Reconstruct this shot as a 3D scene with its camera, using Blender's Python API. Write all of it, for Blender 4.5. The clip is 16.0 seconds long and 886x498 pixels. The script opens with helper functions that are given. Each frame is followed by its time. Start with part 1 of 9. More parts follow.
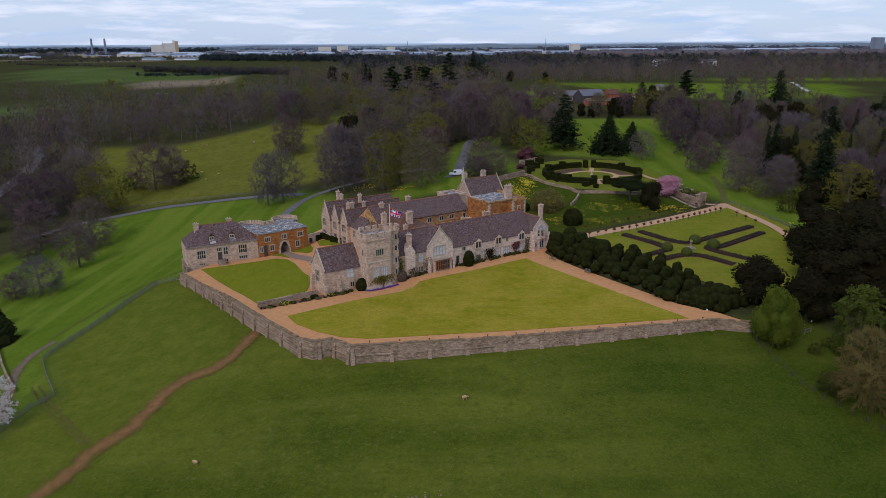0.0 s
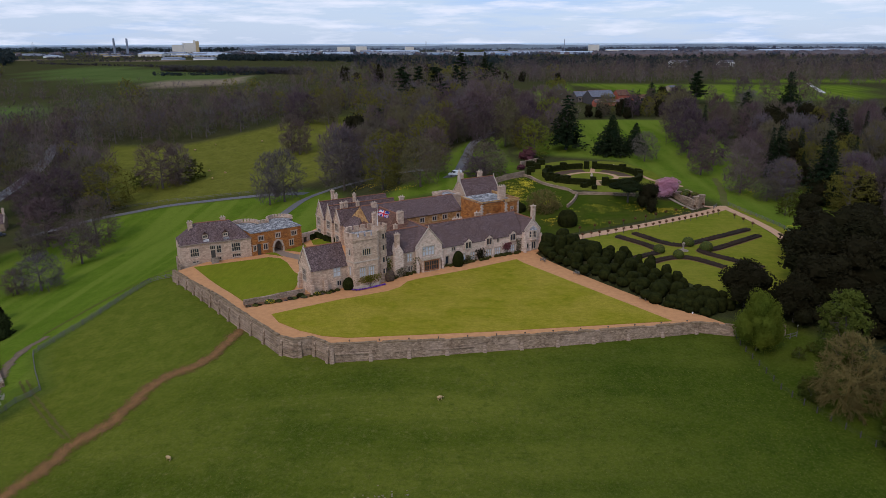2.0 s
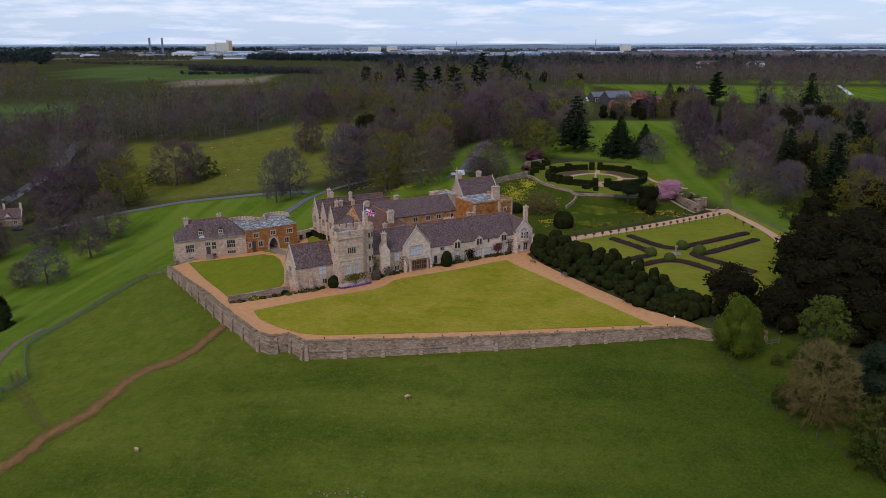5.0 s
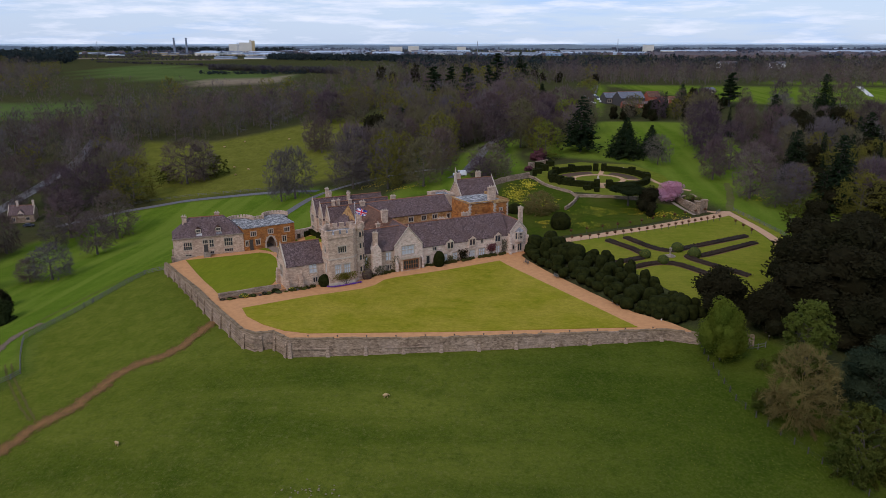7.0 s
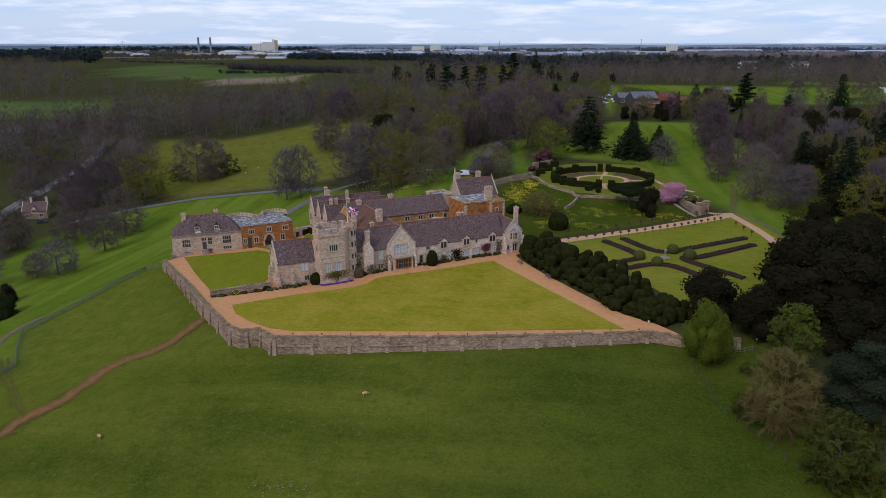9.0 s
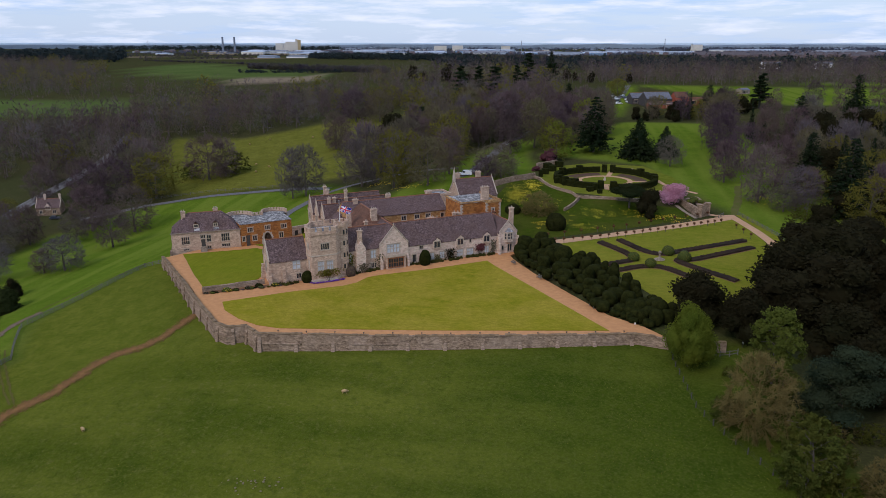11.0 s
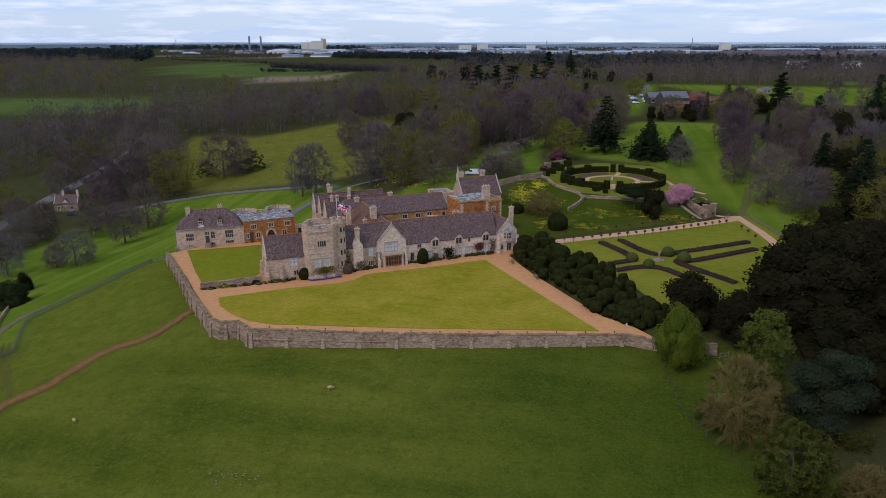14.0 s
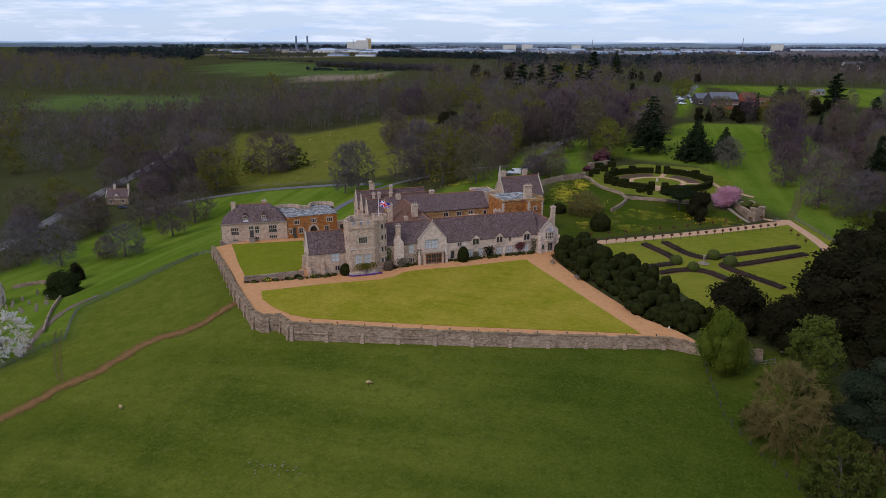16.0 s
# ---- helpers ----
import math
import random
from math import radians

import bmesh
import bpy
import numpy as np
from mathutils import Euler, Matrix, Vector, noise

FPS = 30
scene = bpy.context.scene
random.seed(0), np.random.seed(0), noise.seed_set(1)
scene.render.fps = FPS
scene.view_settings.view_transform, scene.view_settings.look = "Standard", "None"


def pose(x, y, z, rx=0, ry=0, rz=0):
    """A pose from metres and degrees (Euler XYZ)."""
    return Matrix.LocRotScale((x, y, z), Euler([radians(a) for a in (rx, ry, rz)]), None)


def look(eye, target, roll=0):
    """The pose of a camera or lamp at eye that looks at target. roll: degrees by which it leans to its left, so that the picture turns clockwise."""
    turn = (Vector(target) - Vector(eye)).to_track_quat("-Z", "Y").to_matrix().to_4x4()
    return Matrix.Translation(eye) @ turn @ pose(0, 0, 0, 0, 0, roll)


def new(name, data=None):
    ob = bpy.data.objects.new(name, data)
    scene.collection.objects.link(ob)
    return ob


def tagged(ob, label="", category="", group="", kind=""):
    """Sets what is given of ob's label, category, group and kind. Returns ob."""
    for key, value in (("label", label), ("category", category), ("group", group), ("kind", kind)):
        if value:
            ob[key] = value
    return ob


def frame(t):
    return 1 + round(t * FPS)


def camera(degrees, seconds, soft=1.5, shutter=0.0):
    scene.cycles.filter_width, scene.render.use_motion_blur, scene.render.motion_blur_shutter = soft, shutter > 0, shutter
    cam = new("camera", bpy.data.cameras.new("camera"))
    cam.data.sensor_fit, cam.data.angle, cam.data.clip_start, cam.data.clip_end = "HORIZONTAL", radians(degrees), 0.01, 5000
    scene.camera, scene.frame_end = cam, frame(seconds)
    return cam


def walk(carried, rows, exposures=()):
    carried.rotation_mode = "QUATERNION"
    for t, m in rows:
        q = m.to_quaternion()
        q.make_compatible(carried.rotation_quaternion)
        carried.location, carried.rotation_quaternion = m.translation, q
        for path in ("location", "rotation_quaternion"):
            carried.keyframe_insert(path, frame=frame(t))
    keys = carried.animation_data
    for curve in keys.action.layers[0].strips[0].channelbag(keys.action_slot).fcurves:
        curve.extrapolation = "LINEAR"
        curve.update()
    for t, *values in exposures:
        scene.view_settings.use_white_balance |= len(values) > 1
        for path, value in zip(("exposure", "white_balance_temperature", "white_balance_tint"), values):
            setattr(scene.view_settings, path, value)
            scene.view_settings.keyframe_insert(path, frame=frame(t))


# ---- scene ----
cam = camera(64.6, 16.0, 0.45)
METRES, EYE, TILT, LEAN, TURN = 46.0, 53.6, -16.3, 0.3, 0.0
ROWS = [
    (0.0, 0.0, 0.0, 0.0, 0.0, 0.0, -0.0),
    (0.5, 0.0391, -0.0003, -0.0001, 0.33, 0.01, -0.12),
    (1.0, 0.0782, -0.0002, -0.0002, 0.7, 0.02, -0.24),
    (1.5, 0.1162, -0.0001, 0.0, 1.09, 0.01, -0.4),
    (2.0, 0.1547, 0.0002, 0.0001, 1.48, 0.02, -0.53),
    (2.5, 0.1926, 0.0004, 0.0005, 1.87, 0.01, -0.68),
    (3.0, 0.2307, 0.001, 0.0006, 2.27, 0.0, -0.81),
    (3.5, 0.2685, 0.002, 0.001, 2.67, -0.01, -0.95),
    (4.0, 0.3036, 0.0036, 0.0014, 3.07, -0.01, -1.08),
    (6.5, 0.4933, 0.0102, 0.0061, 5.2, -0.07, -1.77),
    (7.0, 0.5316, 0.0124, 0.0069, 5.62, -0.07, -1.9),
    (7.5, 0.5697, 0.0152, 0.0084, 6.05, -0.1, -2.03),
    (8.0, 0.608, 0.0182, 0.0096, 6.49, -0.12, -2.16),
    (8.5, 0.6467, 0.0216, 0.0109, 6.94, -0.15, -2.3),
    (9.0, 0.6852, 0.0252, 0.0122, 7.38, -0.17, -2.43),
    (11.5, 0.8802, 0.0459, 0.0211, 9.63, -0.3, -3.1),
    (12.0, 0.9196, 0.0512, 0.0233, 10.05, -0.32, -3.21),
    (12.5, 0.9567, 0.0566, 0.0251, 10.23, -0.34, -3.29),
    (13.0, 0.9766, 0.0596, 0.0264, 10.29, -0.37, -3.29),
    (13.5, 0.9833, 0.0604, 0.0263, 10.61, -0.41, -3.32),
    (14.0, 0.9839, 0.0605, 0.0245, 11.16, -0.46, -3.51),
    (14.5, 0.9831, 0.0609, 0.0208, 11.7, -0.5, -3.71),
    (15.0, 0.9822, 0.0619, 0.0174, 12.4, -0.55, -3.94),
    (15.5, 0.9821, 0.063, 0.0158, 13.5, -0.62, -4.3),
    (16.0, 0.9839, 0.0635, 0.0157, 14.48, -0.7, -4.6),
]
walk(cam, [(t, pose(0, 0, EYE, TILT, LEAN, TURN) @ pose(METRES * x, METRES * y, METRES * z, 90 + pitch, roll, yaw)) for t, x, y, z, yaw, pitch, roll in ROWS], [(0.0, -0.1, 6180, 14), (4.0, -0.08, 6180, 14), (9.0, -0.02, 6180, 14), (16.0, 0.0, 6180, 14)])

# ---- light: a bright, mostly overcast spring sky ----
SUN_AZ, SUN_EL = -28.0, 42.0          # degrees from the line of sight (left is minus), above the horizon
sun_from = Vector((math.sin(radians(SUN_AZ)) * math.cos(radians(SUN_EL)), -math.cos(radians(SUN_AZ)) * math.cos(radians(SUN_EL)), math.sin(radians(SUN_EL)))).normalized()
sun = new("sun", bpy.data.lights.new("sun", "SUN"))
sun.data.energy, sun.data.angle, sun.data.color = 1.4, radians(12), (1.0, 0.87, 0.77)
sun.matrix_world = look(sun_from * 300, (0, 0, 0))

world = bpy.data.worlds.new("sky")
scene.world = world
world.use_nodes = True
wn, wl = world.node_tree.nodes, world.node_tree.links
wn.clear()
w_out, w_bg = wn.new("ShaderNodeOutputWorld"), wn.new("ShaderNodeBackground")
w_sky, w_haze, w_cloud, w_gap = wn.new("ShaderNodeTexSky"), wn.new("ShaderNodeMixRGB"), wn.new("ShaderNodeMixRGB"), wn.new("ShaderNodeMixRGB")
w_co = wn.new("ShaderNodeTexCoord")
w_sky.sky_type, w_sky.sun_disc = "NISHITA", False
w_sky.sun_elevation, w_sky.sun_rotation = radians(SUN_EL), math.atan2(sun_from.x, sun_from.y)
w_sky.air_density, w_sky.dust_density, w_sky.ozone_density = 1.0, 0.6, 2.5


def sky_noise(size, scale, lo, hi, top, detail=6.0):
    """Flattened cloud banks in the sky's own direction space."""
    m_, n_, k_ = wn.new("ShaderNodeMapping"), wn.new("ShaderNodeTexNoise"), wn.new("ShaderNodeMapRange")
    m_.inputs["Scale"].default_value = size
    n_.inputs["Scale"].default_value, n_.inputs["Detail"].default_value, n_.inputs["Roughness"].default_value = scale, detail, 0.6
    for key, v in zip(("From Min", "From Max", "To Min", "To Max"), (lo, hi, 0.0, top)):
        k_.inputs[key].default_value = v
    wl.new(w_co.outputs["Generated"], m_.inputs["Vector"])
    wl.new(m_.outputs["Vector"], n_.inputs["Vector"])
    wl.new(n_.outputs["Fac"], k_.inputs["Value"])
    return k_.outputs["Result"]


# thin high haze, blue gaps, and bright ragged cloud banks
w_haze.inputs[0].default_value, w_haze.inputs[2].default_value = 0.72, (6.2, 7.6, 9.9, 1)
w_gap.inputs[2].default_value = (3.9, 6.1, 9.7, 1)
w_cloud.inputs[2].default_value = (8.6, 9.1, 10.2, 1)
wl.new(w_sky.outputs["Color"], w_haze.inputs[1])
wl.new(sky_noise((3.0, 3.0, 26.0), 1.5, 0.50, 0.70, 0.55), w_gap.inputs[0])
wl.new(w_haze.outputs["Color"], w_gap.inputs[1])
wl.new(sky_noise((4.6, 4.6, 34.0), 1.7, 0.50, 0.66, 0.9, 9.0), w_cloud.inputs[0])
wl.new(w_gap.outputs["Color"], w_cloud.inputs[1])
wl.new(w_cloud.outputs["Color"], w_bg.inputs["Color"])
w_bg.inputs["Strength"].default_value = 0.10
wl.new(w_bg.outputs["Background"], w_out.inputs["Surface"])
scene.view_settings.exposure = 0.0

# ---- materials ----
class Nodes:
    """A small shorthand for node materials."""
    def __init__(self, name):
        self.m = bpy.data.materials.new(name)
        self.m.use_nodes = True
        self.n, self.l = self.m.node_tree.nodes, self.m.node_tree.links
        self.b = self.n["Principled BSDF"]
        self.co = self.n.new("ShaderNodeTexCoord")
        self.info = self.n.new("ShaderNodeObjectInfo")

    def noise(self, scale, detail=4, rough=0.6, vec=None, stretch=None):
        t = self.n.new("ShaderNodeTexNoise")
        t.inputs["Scale"].default_value, t.inputs["Detail"].default_value, t.inputs["Roughness"].default_value = scale, detail, rough
        v = vec or self.co.outputs["Object"]
        if stretch:
            mp = self.n.new("ShaderNodeMapping")
            mp.inputs["Scale"].default_value = stretch[:3]
            mp.inputs["Rotation"].default_value = (0, 0, radians(stretch[3]) if len(stretch) > 3 else 0)
            self.l.new(v, mp.inputs["Vector"])
            v = mp.outputs["Vector"]
        self.l.new(v, t.inputs["Vector"])
        return t.outputs["Fac"]

    def ramp(self, fac, a, b, lo=0.35, hi=0.65):
        r = self.n.new("ShaderNodeValToRGB")
        e = r.color_ramp.elements
        e[0].position, e[1].position, e[0].color, e[1].color = lo, hi, (*a, 1), (*b, 1)
        self.l.new(fac, r.inputs["Fac"])
        return r.outputs["Color"]

    def mix(self, fac, a, b, blend="MIX"):
        x = self.n.new("ShaderNodeMixRGB")
        x.blend_type = blend
        for i, v in enumerate((fac, a, b)):
            if isinstance(v, (int, float)):
                x.inputs[i].default_value = v
            elif isinstance(v, tuple):
                x.inputs[i].default_value = (*v, 1)
            else:
                self.l.new(v, x.inputs[i])
        return x.outputs["Color"]

    def val(self, fac, lo, hi, a=0.0, b=1.0):
        r = self.n.new("ShaderNodeMapRange")
        for k, v in zip(("From Min", "From Max", "To Min", "To Max"), (lo, hi, a, b)):
            r.inputs[k].default_value = v
        self.l.new(fac, r.inputs["Value"])
        return r.outputs["Result"]

    def math(self, op, a, b=0.0):
        x = self.n.new("ShaderNodeMath")
        x.operation = op
        for i, v in enumerate((a, b)):
            if isinstance(v, (int, float)):
                x.inputs[i].default_value = v
            else:
                self.l.new(v, x.inputs[i])
        return x.outputs[0]

    def attr(self, name):
        a = self.n.new("ShaderNodeAttribute")
        a.attribute_name = name
        return a.outputs["Fac"]

    def done(self, color, rough=0.9, bump=None, strength=0.3, dist=0.05, metal=0.0, spec=0.1):
        if isinstance(color, tuple):
            self.b.inputs["Base Color"].default_value = (*color, 1)
        else:
            self.l.new(color, self.b.inputs["Base Color"])
        self.b.inputs["Roughness"].default_value, self.b.inputs["Metallic"].default_value = rough, metal
        self.b.inputs["Specular IOR Level"].default_value = spec
        if bump is not None:
            bn = self.n.new("ShaderNodeBump")
            bn.inputs["Strength"].default_value, bn.inputs["Distance"].default_value = strength, dist
            self.l.new(bump, bn.inputs["Height"])
            self.l.new(bn.outputs["Normal"], self.b.inputs["Normal"])
        return self.m


def plain(name, a, b, scale=2.0, rough=0.8, strength=0.2, metal=0.0, spec=0.12, vary=0.0):
    k = Nodes(name)
    f, g = k.noise(scale), k.noise(scale * 9, 3)
    c = k.mix(0.35, k.ramp(f, a, b), k.ramp(g, a, b))
    if vary:
        c = k.mix(k.val(k.info.outputs["Random"], 0, 1, 0, vary), c, tuple(v * 0.5 for v in a))
    return k.done(c, rough, g, strength, 0.03, metal, spec)


def masonry(name, a, b, mortar, stain, w=0.5, h=0.22, patch=None):
    """Coursed stone: x + y runs along any wall, z up."""
    k = Nodes(name)
    sep, com = k.n.new("ShaderNodeSeparateXYZ"), k.n.new("ShaderNodeCombineXYZ")
    k.l.new(k.co.outputs["Object"], sep.inputs[0])
    k.l.new(k.math("ADD", sep.outputs[0], sep.outputs[1]), com.inputs[0])
    k.l.new(sep.outputs[2], com.inputs[1])
    br = k.n.new("ShaderNodeTexBrick")
    for key, v in (("Scale", 1.0), ("Brick Width", w), ("Row Height", h), ("Mortar Size", 0.018), ("Mortar Smooth", 0.4), ("Bias", 0.0)):
        br.inputs[key].default_value = v
    for key, v in (("Color1", a), ("Color2", b), ("Mortar", mortar)):
        br.inputs[key].default_value = (*v, 1)
    k.l.new(com.outputs[0], br.inputs["Vector"])
    fine, big = k.noise(5.0, 6, 0.75), k.noise(0.28, 5, 0.65, stretch=(1, 1, 0.5))
    vor = k.n.new("ShaderNodeTexVoronoi")
    vor.inputs["Scale"].default_value = 1.0 / (0.9 * w)
    stretch_ = k.n.new("ShaderNodeMapping")
    stretch_.inputs["Scale"].default_value = (1.0, w / h * 0.8, 1.0)
    k.l.new(com.outputs[0], stretch_.inputs["Vector"])
    k.l.new(stretch_.outputs["Vector"], vor.inputs["Vector"])
    hue = k.n.new("ShaderNodeSeparateColor")
    k.l.new(vor.outputs["Color"], hue.inputs[0])
    c = k.mix(k.val(hue.outputs[0], 0.55, 0.95, 0, 0.6), br.outputs["Color"], tuple(v * 0.62 for v in b))
    c = k.mix(k.val(hue.outputs[1], 0.65, 0.95, 0, 0.55), c, tuple(min(0.8, v * 1.3) for v in a))
    c = k.mix(k.val(fine, 0.35, 0.75, 0, 0.5), c, stain, "MIX")
    c = k.mix(k.val(big, 0.45, 0.72, 0, 0.45), c, patch or stain)
    c = k.mix(k.val(k.noise(1.0, 5, 0.7, stretch=(0.25, 0.25, 2.6)), 0.50, 0.66, 0, 0.5), c, stain)
    c = k.mix(k.val(k.noise(1.1, 4), 0.5, 0.75, 0, 0.45), c, tuple(v * 1.25 for v in a))
    return k.done(c, 0.92, k.mix(0.5, br.outputs["Fac"], fine), 0.45, 0.04)


def roofing(name, a, b, moss, w=0.34, h=0.26):
    """Overlapping stone slates or tiles in rows, by the roof's own unrolled metres."""
    k = Nodes(name)
    br = k.n.new("ShaderNodeTexBrick")
    for key, v in (("Scale", 1.0), ("Brick Width", w), ("Row Height", h), ("Mortar Size", 0.02), ("Mortar Smooth", 0.6)):
        br.inputs[key].default_value = v
    br.inputs["Color1"].default_value, br.inputs["Color2"].default_value = (*a, 1), (*b, 1)
    br.inputs["Mortar"].default_value = (*[v * 0.35 for v in a], 1)
    k.l.new(k.co.outputs["UV"], br.inputs["Vector"])
    big, fine = k.noise(0.35, 5, 0.65), k.noise(7.0, 5, 0.75)
    vor = k.n.new("ShaderNodeTexVoronoi")
    vor.inputs["Scale"].default_value = 3.6
    k.l.new(k.co.outputs["UV"], vor.inputs["Vector"])
    hue = k.n.new("ShaderNodeSeparateColor")
    k.l.new(vor.outputs["Color"], hue.inputs[0])
    c = k.mix(k.val(hue.outputs[0], 0.5, 1.0, 0, 0.8), br.outputs["Color"], tuple(v * 0.45 for v in a))
    c = k.mix(k.val(hue.outputs[1], 0.72, 1.0, 0, 0.5), c, tuple(v * 1.7 for v in b))
    c = k.mix(k.val(k.noise(2.6, 3, 0.7), 0.52, 0.62, 0, 0.75), c, tuple(v * 1.75 for v in b))
    c = k.mix(k.val(fine, 0.45, 0.75, 0, 0.5), c, tuple(v * 1.5 for v in b))
    c = k.mix(k.val(big, 0.42, 0.7, 0, 0.6), c, moss)
    c = k.mix(k.val(k.noise(1.6, 6, 0.7), 0.55, 0.72, 0, 0.6), c, tuple(v * 0.5 for v in a))
    return k.done(c, 0.9, k.mix(0.4, br.outputs["Fac"], fine), 0.6, 0.05)


def turf(name, a, b, c, stripes=None, tuft=0.35):
    k = Nodes(name)
    big, mid, fine = k.noise(0.09, 5, 0.65), k.noise(0.45, 5, 0.7), k.noise(3.2, 6, 0.8)
    col = k.mix(k.val(mid, 0.36, 0.66), a, b)
    col = k.mix(k.val(big, 0.4, 0.62, 0, 0.7), col, c)
    if stripes:
        st = k.noise(1.0, 2, 0.5, stretch=(stripes[0], stripes[1], 0.01, stripes[2]))
        col = k.mix(k.val(st, 0.4, 0.6, 0, 0.22), col, tuple(v * 1.35 for v in b))
        st2 = k.noise(1.0, 1, 0.4, stretch=(stripes[0] * 5, stripes[1] * 3, 0.01, stripes[2]))
        col = k.mix(k.val(st2, 0.42, 0.6, 0, 0.22), col, tuple(v * 0.7 for v in a))
    col = k.mix(k.val(fine, 0.3, 0.75, 0, tuft), col, tuple(v * 0.45 for v in a))
    return k.done(col, 1.0, k.mix(0.4, fine, mid), 0.5, 0.15, spec=0.0)


def foliage(name, a, b, vary=0.5, spec=0.02, alt=None):
    k = Nodes(name)
    g = k.n.new("ShaderNodeNewGeometry")
    c = k.mix(g.outputs["Random Per Island"], a, b)
    c = k.mix(k.val(k.noise(0.35, 3), 0.35, 0.7, 0, 0.5), c, tuple(v * 0.55 for v in a))
    alt = alt or tuple(0.5 * (v + w) * s for v, w, s in zip(a, b, (1.2, 0.95, 0.8)))
    c = k.mix(k.val(k.info.outputs["Random"], 0, 1, 0, vary), c, alt)
    c = k.mix(k.val(k.noise(0.075, 2, 0.5), 0.40, 0.60, 0, 0.85), c, alt)
    c = k.mix(k.val(k.noise(0.11, 2, 0.5, stretch=(1, 1.3, 0.6)), 0.52, 0.62, 0, 0.3), c, tuple(v * 0.6 for v in a))
    m = k.done(c, 0.85, spec=spec)
    # thin leaves and twigs let light through
    through_, mix_ = k.n.new("ShaderNodeBsdfTranslucent"), k.n.new("ShaderNodeMixShader")
    mix_.inputs[0].default_value = 0.45
    k.l.new(c, through_.inputs["Color"])
    k.l.new(k.b.outputs[0], mix_.inputs[1])
    k.l.new(through_.outputs[0], mix_.inputs[2])
    k.l.new(mix_.outputs[0], k.n["Material Output"].inputs["Surface"])
    return m


def bare_twigs(name, tones):
    """Bare crowns: every tree takes its own tone, by its object or, in a joined wood, by the tone stored with it."""
    k = Nodes(name)
    t = k.math("FRACT", k.math("ADD", k.info.outputs["Random"], k.attr("tone")))
    ramp = k.n.new("ShaderNodeValToRGB")
    e = ramp.color_ramp.elements
    while len(e) < len(tones):
        e.new(0.5)
    for i, c in enumerate(tones):
        e[i].position, e[i].color = i / (len(tones) - 1), (*c, 1)
    k.l.new(t, ramp.inputs["Fac"])
    g = k.n.new("ShaderNodeNewGeometry")
    c = k.mix(k.val(g.outputs["Random Per Island"], 0, 1, 0, 0.35), ramp.outputs["Color"], (0.05, 0.036, 0.036))
    c = k.mix(k.val(k.noise(0.4, 3), 0.5, 0.75, 0, 0.4), c, (0.15, 0.125, 0.07))
    m = k.done(c, 0.9, spec=0.02)
    thin_, mix_ = k.n.new("ShaderNodeBsdfTranslucent"), k.n.new("ShaderNodeMixShader")
    mix_.inputs[0].default_value = 0.15
    k.l.new(c, thin_.inputs["Color"])
    k.l.new(k.b.outputs[0], mix_.inputs[1])
    k.l.new(thin_.outputs[0], mix_.inputs[2])
    k.l.new(mix_.outputs[0], k.n["Material Output"].inputs["Surface"])
    return m


LIMESTONE = masonry("limestone_walling", (0.62, 0.465, 0.345), (0.45, 0.315, 0.225), (0.50, 0.375, 0.28), (0.30, 0.20, 0.145), 0.55, 0.24)
PALE_STONE = masonry("pale_limestone", (0.74, 0.585, 0.475), (0.58, 0.44, 0.35), (0.62, 0.48, 0.395), (0.42, 0.30, 0.235), 0.55, 0.24)
IRONSTONE = masonry("ironstone", (0.46, 0.185, 0.048), (0.24, 0.086, 0.026), (0.36, 0.19, 0.085), (0.14, 0.055, 0.024), 0.8, 0.36, (0.38, 0.19, 0.07))
MIXED_STONE = masonry("banded_ironstone", (0.56, 0.35, 0.15), (0.29, 0.135, 0.045), (0.42, 0.29, 0.17), (0.19, 0.10, 0.048), 0.85, 0.38)
WALL_STONE = masonry("weathered_terrace_wall", (0.385, 0.278, 0.190), (0.205, 0.140, 0.092), (0.225, 0.158, 0.108), (0.050, 0.034, 0.026), 0.6, 0.2, (0.50, 0.385, 0.300))
BUTTRESS_STONE = masonry("stained_buttress_stone", (0.44, 0.325, 0.235), (0.27, 0.19, 0.132), (0.28, 0.20, 0.142), (0.10, 0.07, 0.05), 0.55, 0.24)
DRESSED = plain("dressed_stone", (0.52, 0.43, 0.34), (0.36, 0.29, 0.225), 1.2)
GREY_STONE = plain("grey_coping_stone", (0.34, 0.275, 0.21), (0.18, 0.142, 0.108), 1.5)
COPING = plain("mossy_coping_stone", (0.30, 0.205, 0.12), (0.095, 0.068, 0.042), 1.4)
SLATE = roofing("stone_slate_roof", (0.082, 0.054, 0.053), (0.142, 0.098, 0.094), (0.102, 0.062, 0.050))
TILE = roofing("plain_tile_roof", (0.110, 0.052, 0.036), (0.155, 0.082, 0.056), (0.078, 0.047, 0.033))
RIDGE = plain("red_ridge_tile", (0.30, 0.12, 0.06), (0.22, 0.11, 0.07), 3.0)
k = Nodes("weathered_lead")
c = k.mix(k.val(k.noise(0.5, 6, 0.7), 0.38, 0.62), (0.085, 0.085, 0.085), (0.17, 0.165, 0.17))
c = k.mix(k.val(k.noise(0.9, 6, 0.75), 0.47, 0.60, 0, 0.85), c, (0.50, 0.48, 0.46))
LEAD = k.done(c, 0.85, k.noise(3.0), 0.2, 0.03, 0.0, 0.1)
GLASS = Nodes("window_glass").done((0.03, 0.035, 0.045), 0.08, spec=0.8)
BLIND = plain("pale_blind", (0.60, 0.62, 0.64), (0.46, 0.49, 0.52), 3.0)
